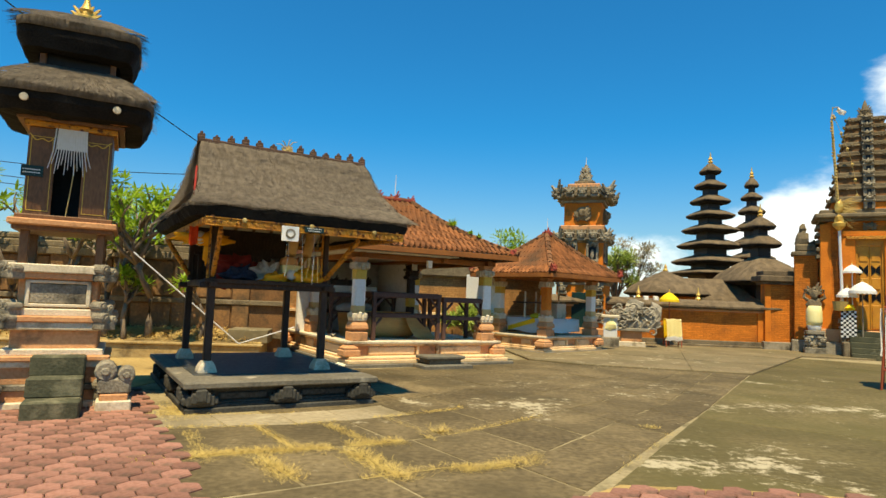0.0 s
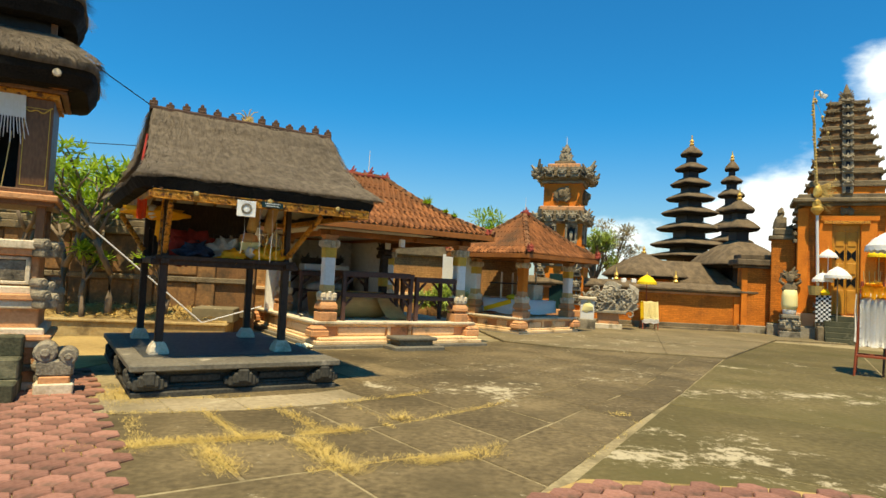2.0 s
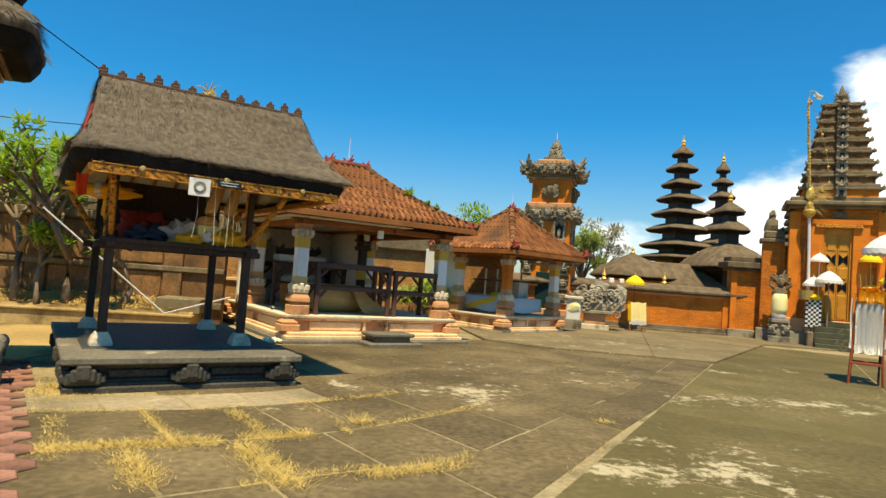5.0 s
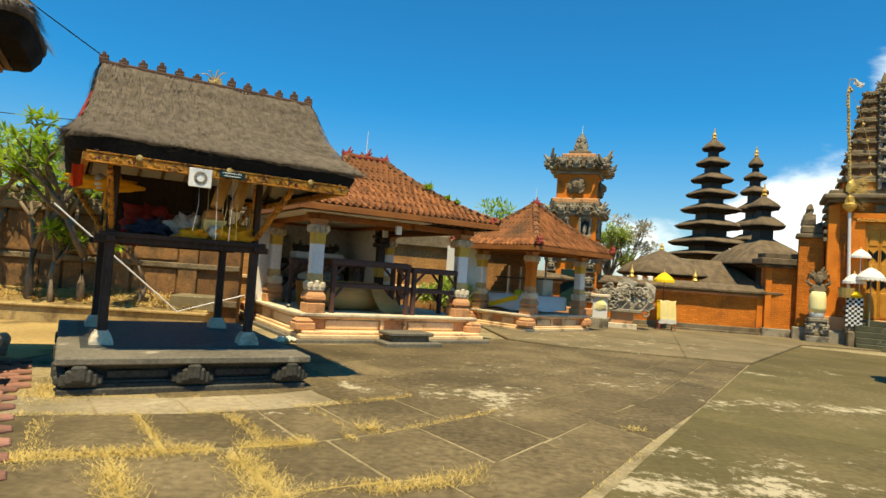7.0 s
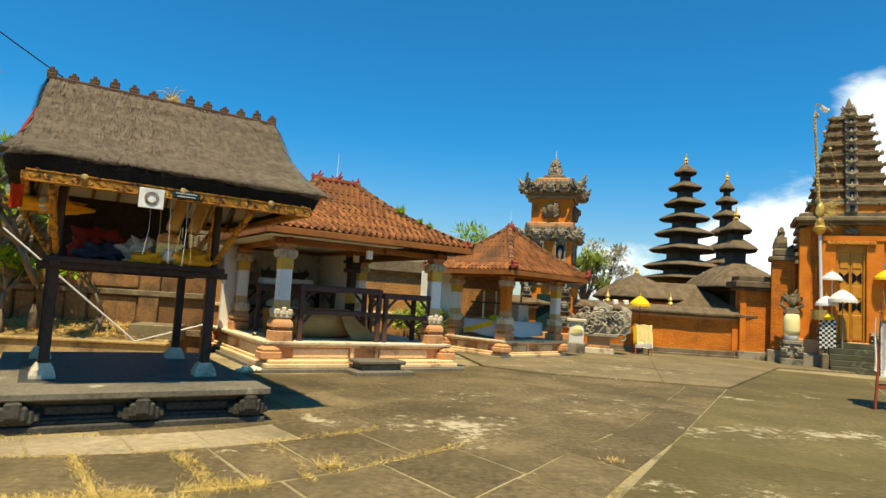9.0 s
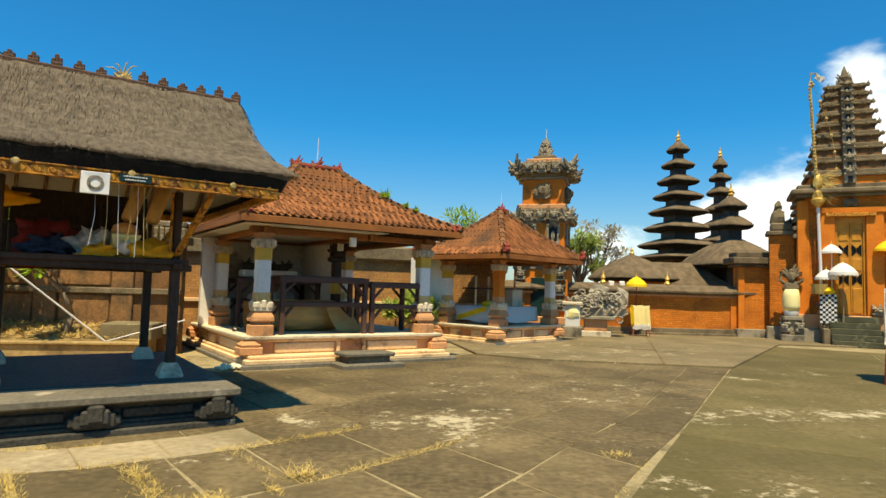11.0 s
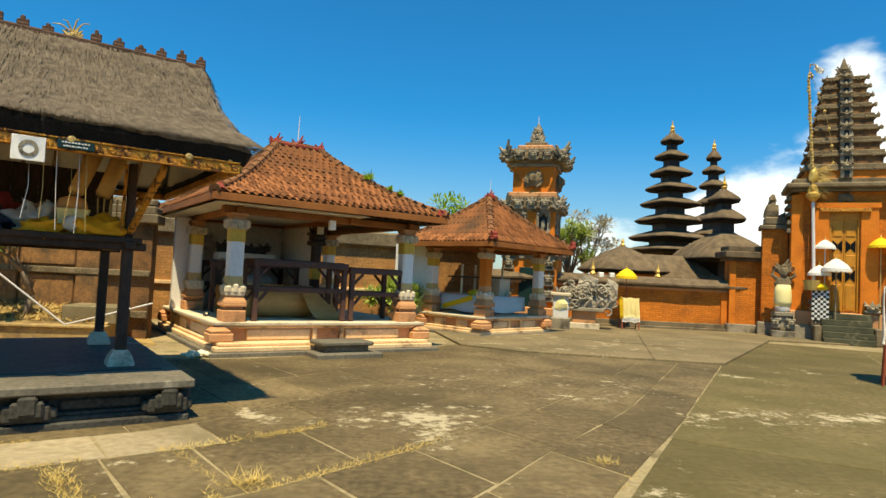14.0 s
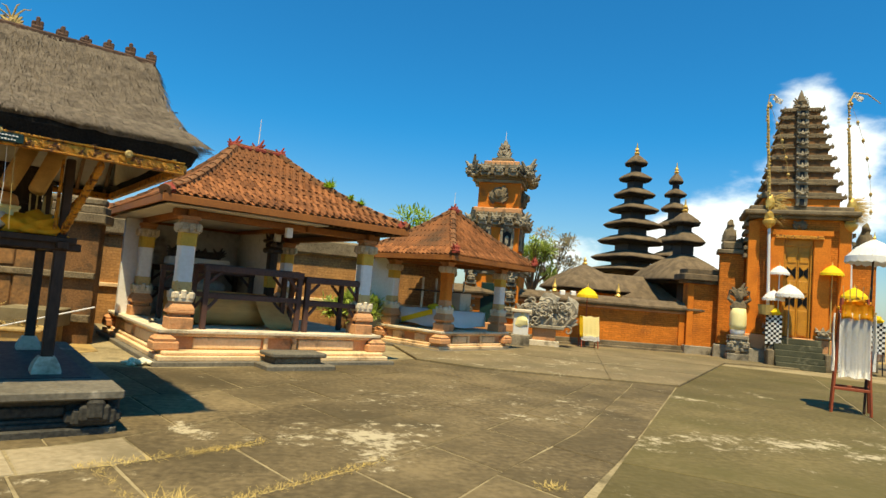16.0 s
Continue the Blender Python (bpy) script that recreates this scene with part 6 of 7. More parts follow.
for face in (0, 90):
    rot = pose(0, 0, 0, 0, 0, face)
    bm = flame(bmesh.new(), 0, -0.82, 5.12, 0.74, 0.46, 5, 0, 0.3, 9)
    flame(bm, 0, -0.82, 5.34, 0.74, -0.44, 6, 0, 0.3, 9)
    lump(0, -0.84, 5.20, 0.32, 0.12, 0.28, 3, 0.5, bm)
    bmesh.ops.transform(bm, matrix=rot, verts=bm.verts)
    part("mask_medallion", bm, M_black_stone, tower, "dark carved medallion")
    for x in (-0.42, 0.42):
        for z0, z1, w in ((3.22, 3.34, 0.24), (3.90, 4.02, 0.24)):
            part("niche_frame", box(x - w, x + w, -0.92, -0.80, z0, z1, 0.02, None, rot), M_grey_stone, tower)
        for s in (-0.2, 0.2):
            part("niche_frame", box(x + s - 0.05, x + s + 0.05, -0.90, -0.80, 3.3, 3.92, 0.015, None, rot), M_grey_stone, tower)
        # flat black plate giving the dark of a recess
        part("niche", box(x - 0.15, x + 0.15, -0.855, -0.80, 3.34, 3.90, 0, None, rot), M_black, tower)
        part("niche_figure", lump(x, -0.875, 3.56, 0.08, 0.05, 0.22, 2, 0.3, None, 1), M_pale_stone, tower)
        if face == 0:
            part("niche_head", flame(bmesh.new(), x, -0.90, 3.95, 0.34, 0.30, 8), M_grey_stone, tower)
for s in (-1, 1):
    for z in (0.8, 1.35, 1.9):
        part("pilaster_carving", boss(bmesh.new(), s * 0.72, -1.0, z, 0.36, 0.5, 0.2, int(z * 5)), M_grey_stone, tower)
part("tower_door", box(-0.34, 0.34, -1.02, -0.97, 0.6, 2.0, 0.01), M_sign, tower, "dark green tower door")
for z, s in ((6.58, 0.44), (6.86, 0.36), (7.12, 0.25)):
    bm = flame(bmesh.new(), 0, -0.1, z, s * 1.2, s * 1.05, int(z * 3), 0, 0.7, 9)
    flame(bm, 0, 0.1, z, s * 1.2, s * 0.9, int(z * 3) + 1, 90, 0.7, 9)
    lathe([(s * 0.62, z - 0.1), (s * 0.6, z + 0.02), (s * 0.2, z + 0.30)], 6, bm)
    part("crown", bm, M_grey_stone, tower, "carved stone crown")
part("lightning_rod", tube([(0, 0, 7.3), (0, 0, 7.75)], 0.02, 0.008, 6), M_pole_white, tower)

# ---- carved stones at the foot of the tower ----
naga = empty("carved_naga_stone", 7.15, 23.2, 0.05, -15)
tagged(naga, "grey stone carved with curling serpents on a block", "carving")
part("block", box(-0.45, 0.45, -0.35, 0.35, -0.02, 0.16, 0.02), M_pale_stone, naga)
part("block", box(-0.34, 0.34, -0.28, 0.28, 0.15, 0.50, 0.02), M_pinkstone, naga)
part("block", box(-0.55, 0.55, -0.4, 0.4, 0.49, 0.60, 0.02), M_grey_stone, naga)
bm = lump(0, 0, 0.90, 0.66, 0.34, 0.36, 2, 0.6)
for i in range(22):
    r = random.Random(i)
    cx, cz, rad, sg = r.uniform(-0.72, 0.72), r.uniform(0.62, 1.38), r.uniform(0.10, 0.19), r.choice((-1, 1))
    cz -= 0.22 * abs(cx)
    tube([(cx + sg * rad * (1 - k / 13) * math.cos(k * 0.62), -0.30 - 0.10 * (1 - abs(cx)) - 0.004 * k, cz + rad * (1 - k / 13) * math.sin(k * 0.62)) for k in range(12)], 0.045, 0.018, 6, bm)
for i in range(5):
    x = -0.6 + i * 0.3
    tube([(x, -0.30, 0.62), (x + 0.18, -0.42, 0.85), (x - 0.02, -0.40, 1.08), (x + 0.14, -0.30, 1.25)], 0.07, 0.03, 7, bm)
for i, x in enumerate((-0.58, -0.28, 0.04, 0.34, 0.62)):
    flame(bm, x, -0.22 + 0.05 * (i % 2), 0.72, 0.46, 0.78 - 0.12 * abs(i - 1.5), 30 + i, 0, 0.5, 8)
lump(0.74, 0, 1.14, 0.2, 0.2, 0.3, 8, 0.8, bm)
lump(0.1, 0, 1.3, 0.3, 0.2, 0.22, 9, 0.8, bm)
part("serpent_relief", bm, M_naga, naga)
naga.matrix_basis = naga.matrix_basis @ Matrix.Diagonal((1.12, 1.0, 1.14, 1))
plinth = empty("draped_plinth", 6.15, 22.4, 0.05, -15)
tagged(plinth, "stone plinth wrapped in white and yellow cloth", "plinth")
part("foot", box(-0.3, 0.3, -0.3, 0.3, -0.02, 0.35, 0.02), M_grey_stone, plinth)
part("body", box(-0.24, 0.24, -0.24, 0.24, 0.34, 1.05, 0.02), M_cloth_white, plinth, "white cloth wrap")
part("cloth", lump(0.02, -0.2, 0.80, 0.22, 0.1, 0.25, 5, 0.7), M_cloth_pale, plinth, "pale yellow cloth")
part("cap", box(-0.32, 0.32, -0.32, 0.32, 1.04, 1.14, 0.02), M_pale_stone, plinth)

# ---- the inner temple wall ----
wall = empty("wall_north", 11.0, 24.75, 0, -2)
wall["label"], wall["category"], wall["kind"] = "orange brick temple wall with a thatched coping", "wall", "structure"
part("stone_foot", box(-12, 2.55, -0.22, 0.5, 0.0, 0.14, 0.02), M_black_stone, wall)
part("stone_foot", box(-12, 2.55, -0.08, 0.5, 0.13, 0.30, 0.02), M_black_stone, wall)
part("brick_face", box(-12, 2.55, 0, 0.5, 0.29, 1.48, 0.01), M_orange, wall)
for z0, z1, d, m in ((1.44, 1.53, 0.05, M_pinkstone), (1.52, 1.60, 0.11, M_black_stone)):
    part("moulding", box(-12, 2.55, -d, 0.5 + d, z0, z1, 0.012), m, wall)
part("coping", rings_roof([(-12, 2.5, 0.2, 0.3, 1.88), (-12.1, 2.6, -0.02, 0.52, 1.80), (-12.2, 2.65, -0.26, 0.76, 1.66), (-12.2, 2.65, -0.26, 0.76, 1.60)], 30, 0.02, 3), M_meru, wall, "dark weathered coping")
for x in (1.75,):
    part("pilaster", box(x - 0.12, x + 0.12, -0.07, 0.1, 0.29, 1.45, 0.01), M_orange_plain, wall)
for x in (-3.0, -0.6):
    fin = part("wall_finial", lathe([(0.10, 0), (0.12, 0.06), (0.06, 0.14), (0.09, 0.22), (0.04, 0.34), (0.01, 0.52)], 9), M_brass, wall, "gilded wall finial")
    fin.matrix_basis = pose(x, 0.25, 1.86)
for x in (-2.75, -2.35):
    part("white_lantern", box(x - 0.09, x + 0.09, 0.0, 0.18, 1.78, 1.96, 0.02), M_white, wall)
wing = empty("gate_wing", 13.55, 24.45, 0, -8)
tagged(wing, "orange brick wing wall with dark stone coping", "wall")
part("foot", box(-0.8, 0.72, -0.2, 0.5, 0, 0.35, 0.02), M_grey_stone, wing)
part("body", box(-0.7, 0.68, -0.05, 0.45, 0.34, 2.62, 0.012), M_orange, wing)
for z0, z1, d in ((2.6, 2.72, 0.12), (2.71, 2.95, 0.25), (2.94, 3.15, 0.10)):
    part("coping", box(-0.72 - d, 0.7 + d, -0.1 - d, 0.5 + d, z0, z1, 0.03), M_meru, wing)
part("pilaster", box(-0.72, -0.5, -0.1, 0.0, 0.34, 2.6, 0.01), M_orange_plain, wing)


# ---- many-tiered thatched towers behind the wall ----
def meru(name, x, y, yaw, tiers, base_hw, label, finial):
    t = empty(name, x, y, 0, yaw)
    tagged(t, label, "pagoda")
    part("base", box(-base_hw, base_hw, -base_hw, base_hw, -0.02, 1.6, 0.03), M_orange_plain, t)
    zlast = 1.6
    for i, (hw, ez) in enumerate(tiers):
        nxt = tiers[i + 1][1] if i + 1 < len(tiers) else None
        core = hw * 0.44
        # upper cores are black to give the shade between the tiers
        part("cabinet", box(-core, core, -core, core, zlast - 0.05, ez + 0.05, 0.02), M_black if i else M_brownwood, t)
        top = ez + ((0.42 if len(tiers) > 3 else 0.66 - 0.15 * i) * (nxt - ez) if nxt else 0.5)
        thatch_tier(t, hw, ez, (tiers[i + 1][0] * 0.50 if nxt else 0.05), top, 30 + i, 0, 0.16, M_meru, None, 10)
        zlast = top
    if finial:
        part("finial", lathe([(0.10, 0), (0.14, 0.08), (0.07, 0.16), (0.12, 0.24), (0.05, 0.36), (0.015, 0.62)], 9, None, Matrix.Translation((0, 0, zlast - 0.03))), M_brass, t, "gilded finial")
    return t


meru("nine_tier_pagoda", 14.78, 34.0, 12, [(1.86, 3.45), (1.62, 4.10), (1.39, 5.00), (1.19, 5.87), (1.01, 6.68), (0.84, 7.48), (0.67, 8.35), (0.46, 9.18)], 1.6, "tall pagoda of stacked black thatch tiers behind the wall", True)
meru("tiered_pagoda", 18.3, 36.4, 12, [(1.00, 4.6), (0.84, 5.5), (0.71, 6.40), (0.59, 7.38), (0.48, 8.22), (0.32, 8.98)], 1.2, "slimmer pagoda of stacked black thatch tiers", True)
meru("three_tier_shrine", 15.3, 29.6, 8, [(1.80, 2.9), (0.74, 4.72), (0.54, 5.60)], 1.25, "three-tiered thatched shrine with gilded finial", True)
low = empty("low_thatched_roof", 10.4, 28.7, 0, 8)
tagged(low, "low thatched pavilion roof behind the temple wall", "pavilion")
part("body", box(-1.0, 1.0, -1.0, 1.0, -0.02, 2.1, 0.02), M_orange_plain, low)
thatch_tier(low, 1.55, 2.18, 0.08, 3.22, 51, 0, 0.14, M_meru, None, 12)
part("finial", lathe([(0.08, 0), (0.12, 0.08), (0.05, 0.16), (0.08, 0.22), (0.01, 0.36)], 9, None, Matrix.Translation((0, 0, 3.18))), M_brass, low)
long = empty("long_thatched_roof", 12.7, 29.6, 0, 4)
tagged(long, "long thatched shrine roof behind the temple wall", "pavilion")
part("body", box(-1.6, 1.6, -0.9, 0.9, -0.02, 1.9, 0.02), M_orange_plain, long)
part("thatch", rings_roof([(-1.3, 1.3, -0.05, 0.05, 2.95), (-1.7, 1.7, -0.7, 0.7, 2.35), (-2.0, 2.0, -1.2, 1.2, 1.95), (-2.0, 2.0, -1.2, 1.2, 1.8), (-1.6, 1.6, -0.8, 0.8, 1.88)], 16, 0.05, 9), M_meru, long, "", True)

# ---- the great gate ----
gate = empty("temple_gate", 15.74, 22.72, 0, -28)
tagged(gate, "towering orange brick gate with tiered carved stone roof and gilded door", "gate")
for i in range(5):
    part("stair", box(-0.70, 0.70, -0.60 - 0.20 * (5 - i), -0.55, 0.0 if i == 0 else 0.19 * i, 0.19 * (i + 1), 0.015), M_moss_step, gate)
for s in (-1, 1):
    part("stair_cheek", box(s * 0.82 - 0.10, s * 0.82 + 0.10, -1.35, -0.5, 0, 0.55, 0.03), M_black_stone, gate)
part("footing", box(-1.75, 1.75, -0.6, 1.3, -0.02, 0.5, 0.03), M_grey_stone, gate)
part("footing", box(-1.62, 1.62, -0.5, 1.2, 0.49, 0.98, 0.03), M_pinkstone, gate)
for s in (-1, 1):
    part("jamb_wall", box(s * 0.98 - 0.44, s * 0.98 + 0.44, -0.30, 1.0, 0.97, 4.95, 0.02), M_orange, gate)
    part("pilaster", box(s * 0.69 - 0.25, s * 0.69 + 0.25, -0.46, -0.2, 0.97, 4.55, 0.02), M_orange_plain, gate)
    for z in (1.0,):
        part("pilaster_carving", boss(bmesh.new(), s * 0.78, -0.5, z, 0.44, 0.34, 0.2, int(z)), M_grey_stone, gate)
    part("outer_pilaster", box(s * 1.36 - 0.18, s * 1.36 + 0.18, -0.36, 0.9, 0.97, 4.9, 0.02), M_orange_plain, gate)
    for k in range(5):
        part("side_course", box(s * 1.45 - 0.22, s * 1.45 + 0.22, -0.30, 0.8, 3.6 + 0.28 * k, 3.74 + 0.28 * k, 0.02), M_black_stone, gate)
# black sheet behind the leaves, for the darkness of the doorway
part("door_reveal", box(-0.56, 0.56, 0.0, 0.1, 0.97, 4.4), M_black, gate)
part("lintel", box(-1.0, 1.0, -0.50, 0.3, 4.42, 4.62, 0.02), M_orange_plain, gate)
part("gold_frieze", box(-0.72, 0.72, -0.56, -0.48, 4.30, 4.42, 0.01), M_gold, gate, "gilded frieze over the door")
part("head_wall", box(-1.3, 1.3, -0.34, 1.0, 4.6, 5.0, 0.02), M_orange, gate)
part("head_mask", flame(lump(0, -0.44, 4.78, 0.16, 0.08, 0.12, 3, 0.5), 0, -0.42, 4.74, 0.4, 0.3, 3), M_black_stone, gate)
for s in (-1, 1):
    d = part("door_leaf", box(s * 0.185 - 0.18, s * 0.185 + 0.18, -0.30, -0.22, 1.0, 4.25, 0.01), M_door, gate, "gilded carved door leaf")
    for z, h, m in ((1.05, 0.85, M_gold), (1.98, 0.42, M_black), (2.48, 0.4, M_brownwood), (2.96, 0.42, M_black), (3.5, 0.34, M_brownwood)):
        if m is M_black:
            bm = bmesh.new()
            for t in (-1, 1):
                q = [bm.verts.new(v) for v in ((s * 0.185 + t * 0.14, -0.315, z), (s * 0.185 + t * 0.14, -0.315, z + h), (s * 0.185 + t * 0.004, -0.315, z + h * 0.66), (s * 0.185 + t * 0.004, -0.315, z + h * 0.34))]
                bm.faces.new(q if t < 0 else q[::-1])
            f = bm.faces[:]
            bmesh.ops.solidify(bm, geom=f, thickness=0.01)
            part("door_panel", bm, m, d, "black bow-shaped panel")
        else:
            part("door_panel", box(s * 0.185 - 0.13, s * 0.185 + 0.13, -0.325, -0.295, z, z + h, 0.012), M_door if m is M_brownwood or m is M_gold else m, d)
    part("door_post", box(s * 0.40 - 0.035, s * 0.40 + 0.035, -0.36, -0.21, 1.0, 4.35, 0.01), M_door, gate)
part("door_head", box(-0.56, 0.56, -0.34, -0.21, 4.05, 4.34, 0.02), M_door, gate)
part("gate_cornice", box(-1.58, 1.58, -0.55, 1.2, 4.98, 5.10, 0.03), M_black_stone, gate)
part("gate_cornice", box(-1.74, 1.74, -0.70, 1.35, 5.09, 5.26, 0.04), M_black_stone, gate)
part("gate_cornice", box(-1.55, 1.55, -0.52, 1.15, 5.25, 5.42, 0.03), M_black_stone, gate)
z, hw = 5.40, 1.28
for i in range(9):
    h = 0.50 - 0.026 * i
    dp = hw * 0.62
    part("tier_wall", box(-hw * 0.90, hw * 0.90, 0.3 - dp * 0.9, 0.3 + dp * 0.9, z, z + h * 0.62, 0.015), M_orange_plain if i < 1 else M_oldbrick_dark, gate)
    part("tier_cornice", box(-hw, hw, 0.3 - dp, 0.3 + dp, z + h * 0.55, z + h * 0.75, 0.02), M_black_stone, gate)
    part("tier_cornice", box(-hw * 0.93, hw * 0.93, 0.3 - dp * 0.93, 0.3 + dp * 0.93, z + h * 0.74, z + h + 0.01, 0.02), M_black_stone, gate)
    for s in (-1, 1):
        part("corner_flame", flame(bmesh.new(), s * hw * 0.97, 0.3 - dp * 0.95, z + h * 0.66, 0.17, 0.17, i), M_black_stone, gate)
        part("corner_flame", flame(bmesh.new(), s * hw * 0.62, 0.3 - dp * 1.0, z + h * 0.6, 0.13, 0.14, i + 20), M_black_stone, gate)
    bm = box(-0.17, 0.17, 0.3 - dp - 0.12, 0.3, z, z + h * 0.85, 0.02)
    boss(bm, 0, 0.3 - dp - 0.1, z + h * 0.55, 0.36, h * 0.6, 0.16, i)
    part("niche_block", bm, M_grey_stone, gate, "grey carved niche")
    # no hole is cut: a black plate paints the niche's shade
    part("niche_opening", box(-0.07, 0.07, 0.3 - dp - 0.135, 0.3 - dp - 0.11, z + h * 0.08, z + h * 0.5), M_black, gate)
    z += h
    hw *= 0.912
for i in range(3):
    part("crown", flame(bmesh.new(), 0, 0.3, z - 0.1 + 0.16 * i, 0.55 - 0.15 * i, 0.38, i, 90 * (i % 2), 0.8, 9), M_black_stone, gate)
part("crown_finial", lathe([(0.20, 0), (0.24, 0.12), (0.10, 0.24), (0.14, 0.34), (0.10, 0.50), (0.05, 0.66), (0.01, 0.76)], 9, None, Matrix.Translation((0, 0.3, z))), M_black_stone, gate)
for s in (-1, 1):
    w = empty("gate_shoulder", 0, 0, 0)
    w.matrix_basis = gate.matrix_basis @ pose(s * 1.98, 0.30, 0)
    tagged(w, "brick shoulder wall beside the gate with dark carved top", "wall", "gate shoulders")
    part("foot", box(-0.50, 0.50, -0.3, 0.6, -0.02, 0.5, 0.03), M_grey_stone, w)
    part("body", box(-0.40, 0.40, -0.15, 0.5, 0.49, 3.75, 0.02), M_orange, w)
    part("cap", box(-0.50, 0.50, -0.28, 0.62, 3.74, 3.9, 0.03), M_black_stone, w)
    bm = box(-0.36, 0.36, -0.2, 0.5, 3.89, 4.2, 0.06)
    flame(bm, -s * 0.2, 0, 4.15, 0.4, 0.3, 5)
    lump(s * 0.1, 0, 4.4, 0.24, 0.2, 0.35, 5, 0.5, bm)
    lump(s * 0.1, 0, 4.80, 0.13, 0.12, 0.2, 6, 0.4, bm)
    part("carved_top", bm, M_black_stone, w)
far = empty("wall_east", 24, 17.6, 0, -50)
far["label"], far["category"], far["kind"] = "orange brick wall closing the court", "wall", "structure"
part("brick_face", box(-7, 30, 0, 0.5, -0.02, 2.2, 0.01), M_orange, far)
part("coping", box(-7, 30, -0.2, 0.7, 2.19, 2.5, 0.05), M_meru, far)
back = empty("wall_south", 0, -11.5, 0, 180)
back["label"], back["category"], back["kind"] = "plain brick wall closing the court behind", "wall", "structure"
part("brick_face", box(-32, 15, 0, 0.4, -0.02, 2.2, 0.01), M_oldwall, back)


# ---- parasols, poles and stands ----
def parasol(x, y, z0, ztop, r, m, pole_m, label, lean=0.0):
    u = empty("parasol", x, y, 0)
    u.matrix_basis = Matrix.Translation((x, y, z0)) @ Matrix.Rotation(lean, 4, "Y")
    tagged(u, label, "parasol", "temple parasols")
    h = ztop - z0
    part("pole", tube([(0, 0, -0.02), (0, 0, h + 0.02)], 0.022, 0.016, 7), pole_m, u)
    bm = bmesh.new()
    n = 20
    rows = []
    for rr, zz in ((0.02, h), (0.35 * r, h - 0.16 * r), (0.7 * r, h - 0.42 * r), (r, h - 0.78 * r)):
        rows.append([bm.verts.new((rr * math.cos(2 * math.pi * i / n), rr * math.sin(2 * math.pi * i / n), zz + (0.02 * r if i % 2 else 0))) for i in range(n)])
    for a, b in zip(rows, rows[1:]):
        for i in range(n):
            bm.faces.new((a[i], a[(i + 1) % n], b[(i + 1) % n], b[i]))
    bm.faces.new(rows[0])
    part("canopy", bm, m, u)
    bm = bmesh.new()
    a = [bm.verts.new((r * 1.005 * math.cos(2 * math.pi * i / 40), r * 1.005 * math.sin(2 * math.pi * i / 40), h - 0.765 * r)) for i in range(40)]
    b = [bm.verts.new((r * 1.03 * math.cos(2 * math.pi * i / 40), r * 1.03 * math.sin(2 * math.pi * i / 40), h - 0.98 * r - (0.07 * r if i % 2 else 0))) for i in range(40)]
    for i in range(40):
        bm.faces.new((a[i], a[(i + 1) % 40], b[(i + 1) % 40], b[i]))
    part("valance", bm, m, u)
    part("tip", lathe([(0.02, 0), (0.03, 0.03), (0.012, 0.07), (0.004, 0.14)], 7, None, Matrix.Translation((0, 0, h))), M_brass, u)
    for i in range(8):
        c, s = math.cos(i * math.pi / 4), math.sin(i * math.pi / 4)
        part("rib", tube([(0.02 * c, 0.02 * s, h - 0.05), (0.7 * r * c, 0.7 * r * s, h - 0.45 * r), (r * c, r * s, h - 0.80 * r)], 0.008, 0.006, 4), pole_m, u)
    return u


parasol(15.05, 22.05, 0.05, 2.72, 0.42, M_cloth_white, M_pole_grey, "white ceremonial parasol on a weathered pole before the gate")
parasol(14.80, 22.50, 0.05, 2.50, 0.34, M_cloth_white, M_pole_grey, "smaller white ceremonial parasol beside the checked stand")
parasol(15.02, 22.55, 0.05, 3.36, 0.31, M_cloth_white, M_pole_white, "tall white ceremonial parasol before the gate")
parasol(16.36, 21.80, 0.05, 3.46, 0.34, M_cloth_yellow, M_bamboo, "tall yellow ceremonial parasol before the gate")
parasol(16.80, 21.35, 0.05, 2.76, 0.38, M_cloth_yellow, M_bamboo, "yellow ceremonial parasol beside the stairs")
parasol(9.90, 13.05, 0.0, 3.05, 0.42, M_cloth_white, M_brownwood, "white ceremonial parasol over the offering stand", 0.03)
parasol(8.88, 24.05, 0.05, 2.12, 0.36, M_cloth_yellow, M_redframe, "yellow ceremonial parasol behind the draped banner")


def lean_back(bm, degrees=17):
    """Tips a hanging cloth back over its sloping frame, round its top edge."""
    bmesh.ops.transform(bm, matrix=pose(0, 0.02, 1.05, -degrees) @ pose(0, 0, -1.05), verts=bm.verts)
    return bm


banner = empty("banner_stand", 8.9, 23.8, 0.05, -8)
tagged(banner, "small stand draped with a yellow and white cloth", "banner")
for x in (-0.26, 0.30):
    part("leg", tube([(x, -0.29, -0.01), (x, 0.03, 1.03)], 0.02, 0.02, 6), M_redframe, banner)
    part("leg", tube([(x, 0.26, -0.01), (x, 0.03, 1.03)], 0.02, 0.02, 6), M_redframe, banner)
part("cross_bar", tube([(-0.30, 0.03, 1.03), (0.34, 0.03, 1.03)], 0.018, 0.018, 6), M_redframe, banner)
part("cloth", lean_back(drape(-0.30, 0.34, 0.36, 1.05, -0.03, M_cloth_pale, 1, 0.007)), M_cloth_pale, banner, "pale yellow cloth", True)
part("lower_cloth", lean_back(drape(-0.28, 0.34, 0.20, 0.40, -0.018, M_cloth_white, 2, 0.006)), M_cloth_white, banner, "white lower cloth", True)
part("side_cloth", lean_back(drape(-0.34, -0.22, 0.30, 1.04, -0.055, M_cloth_yellow, 3, 0.006)), M_cloth_yellow, banner, "bright yellow edge cloth", True)

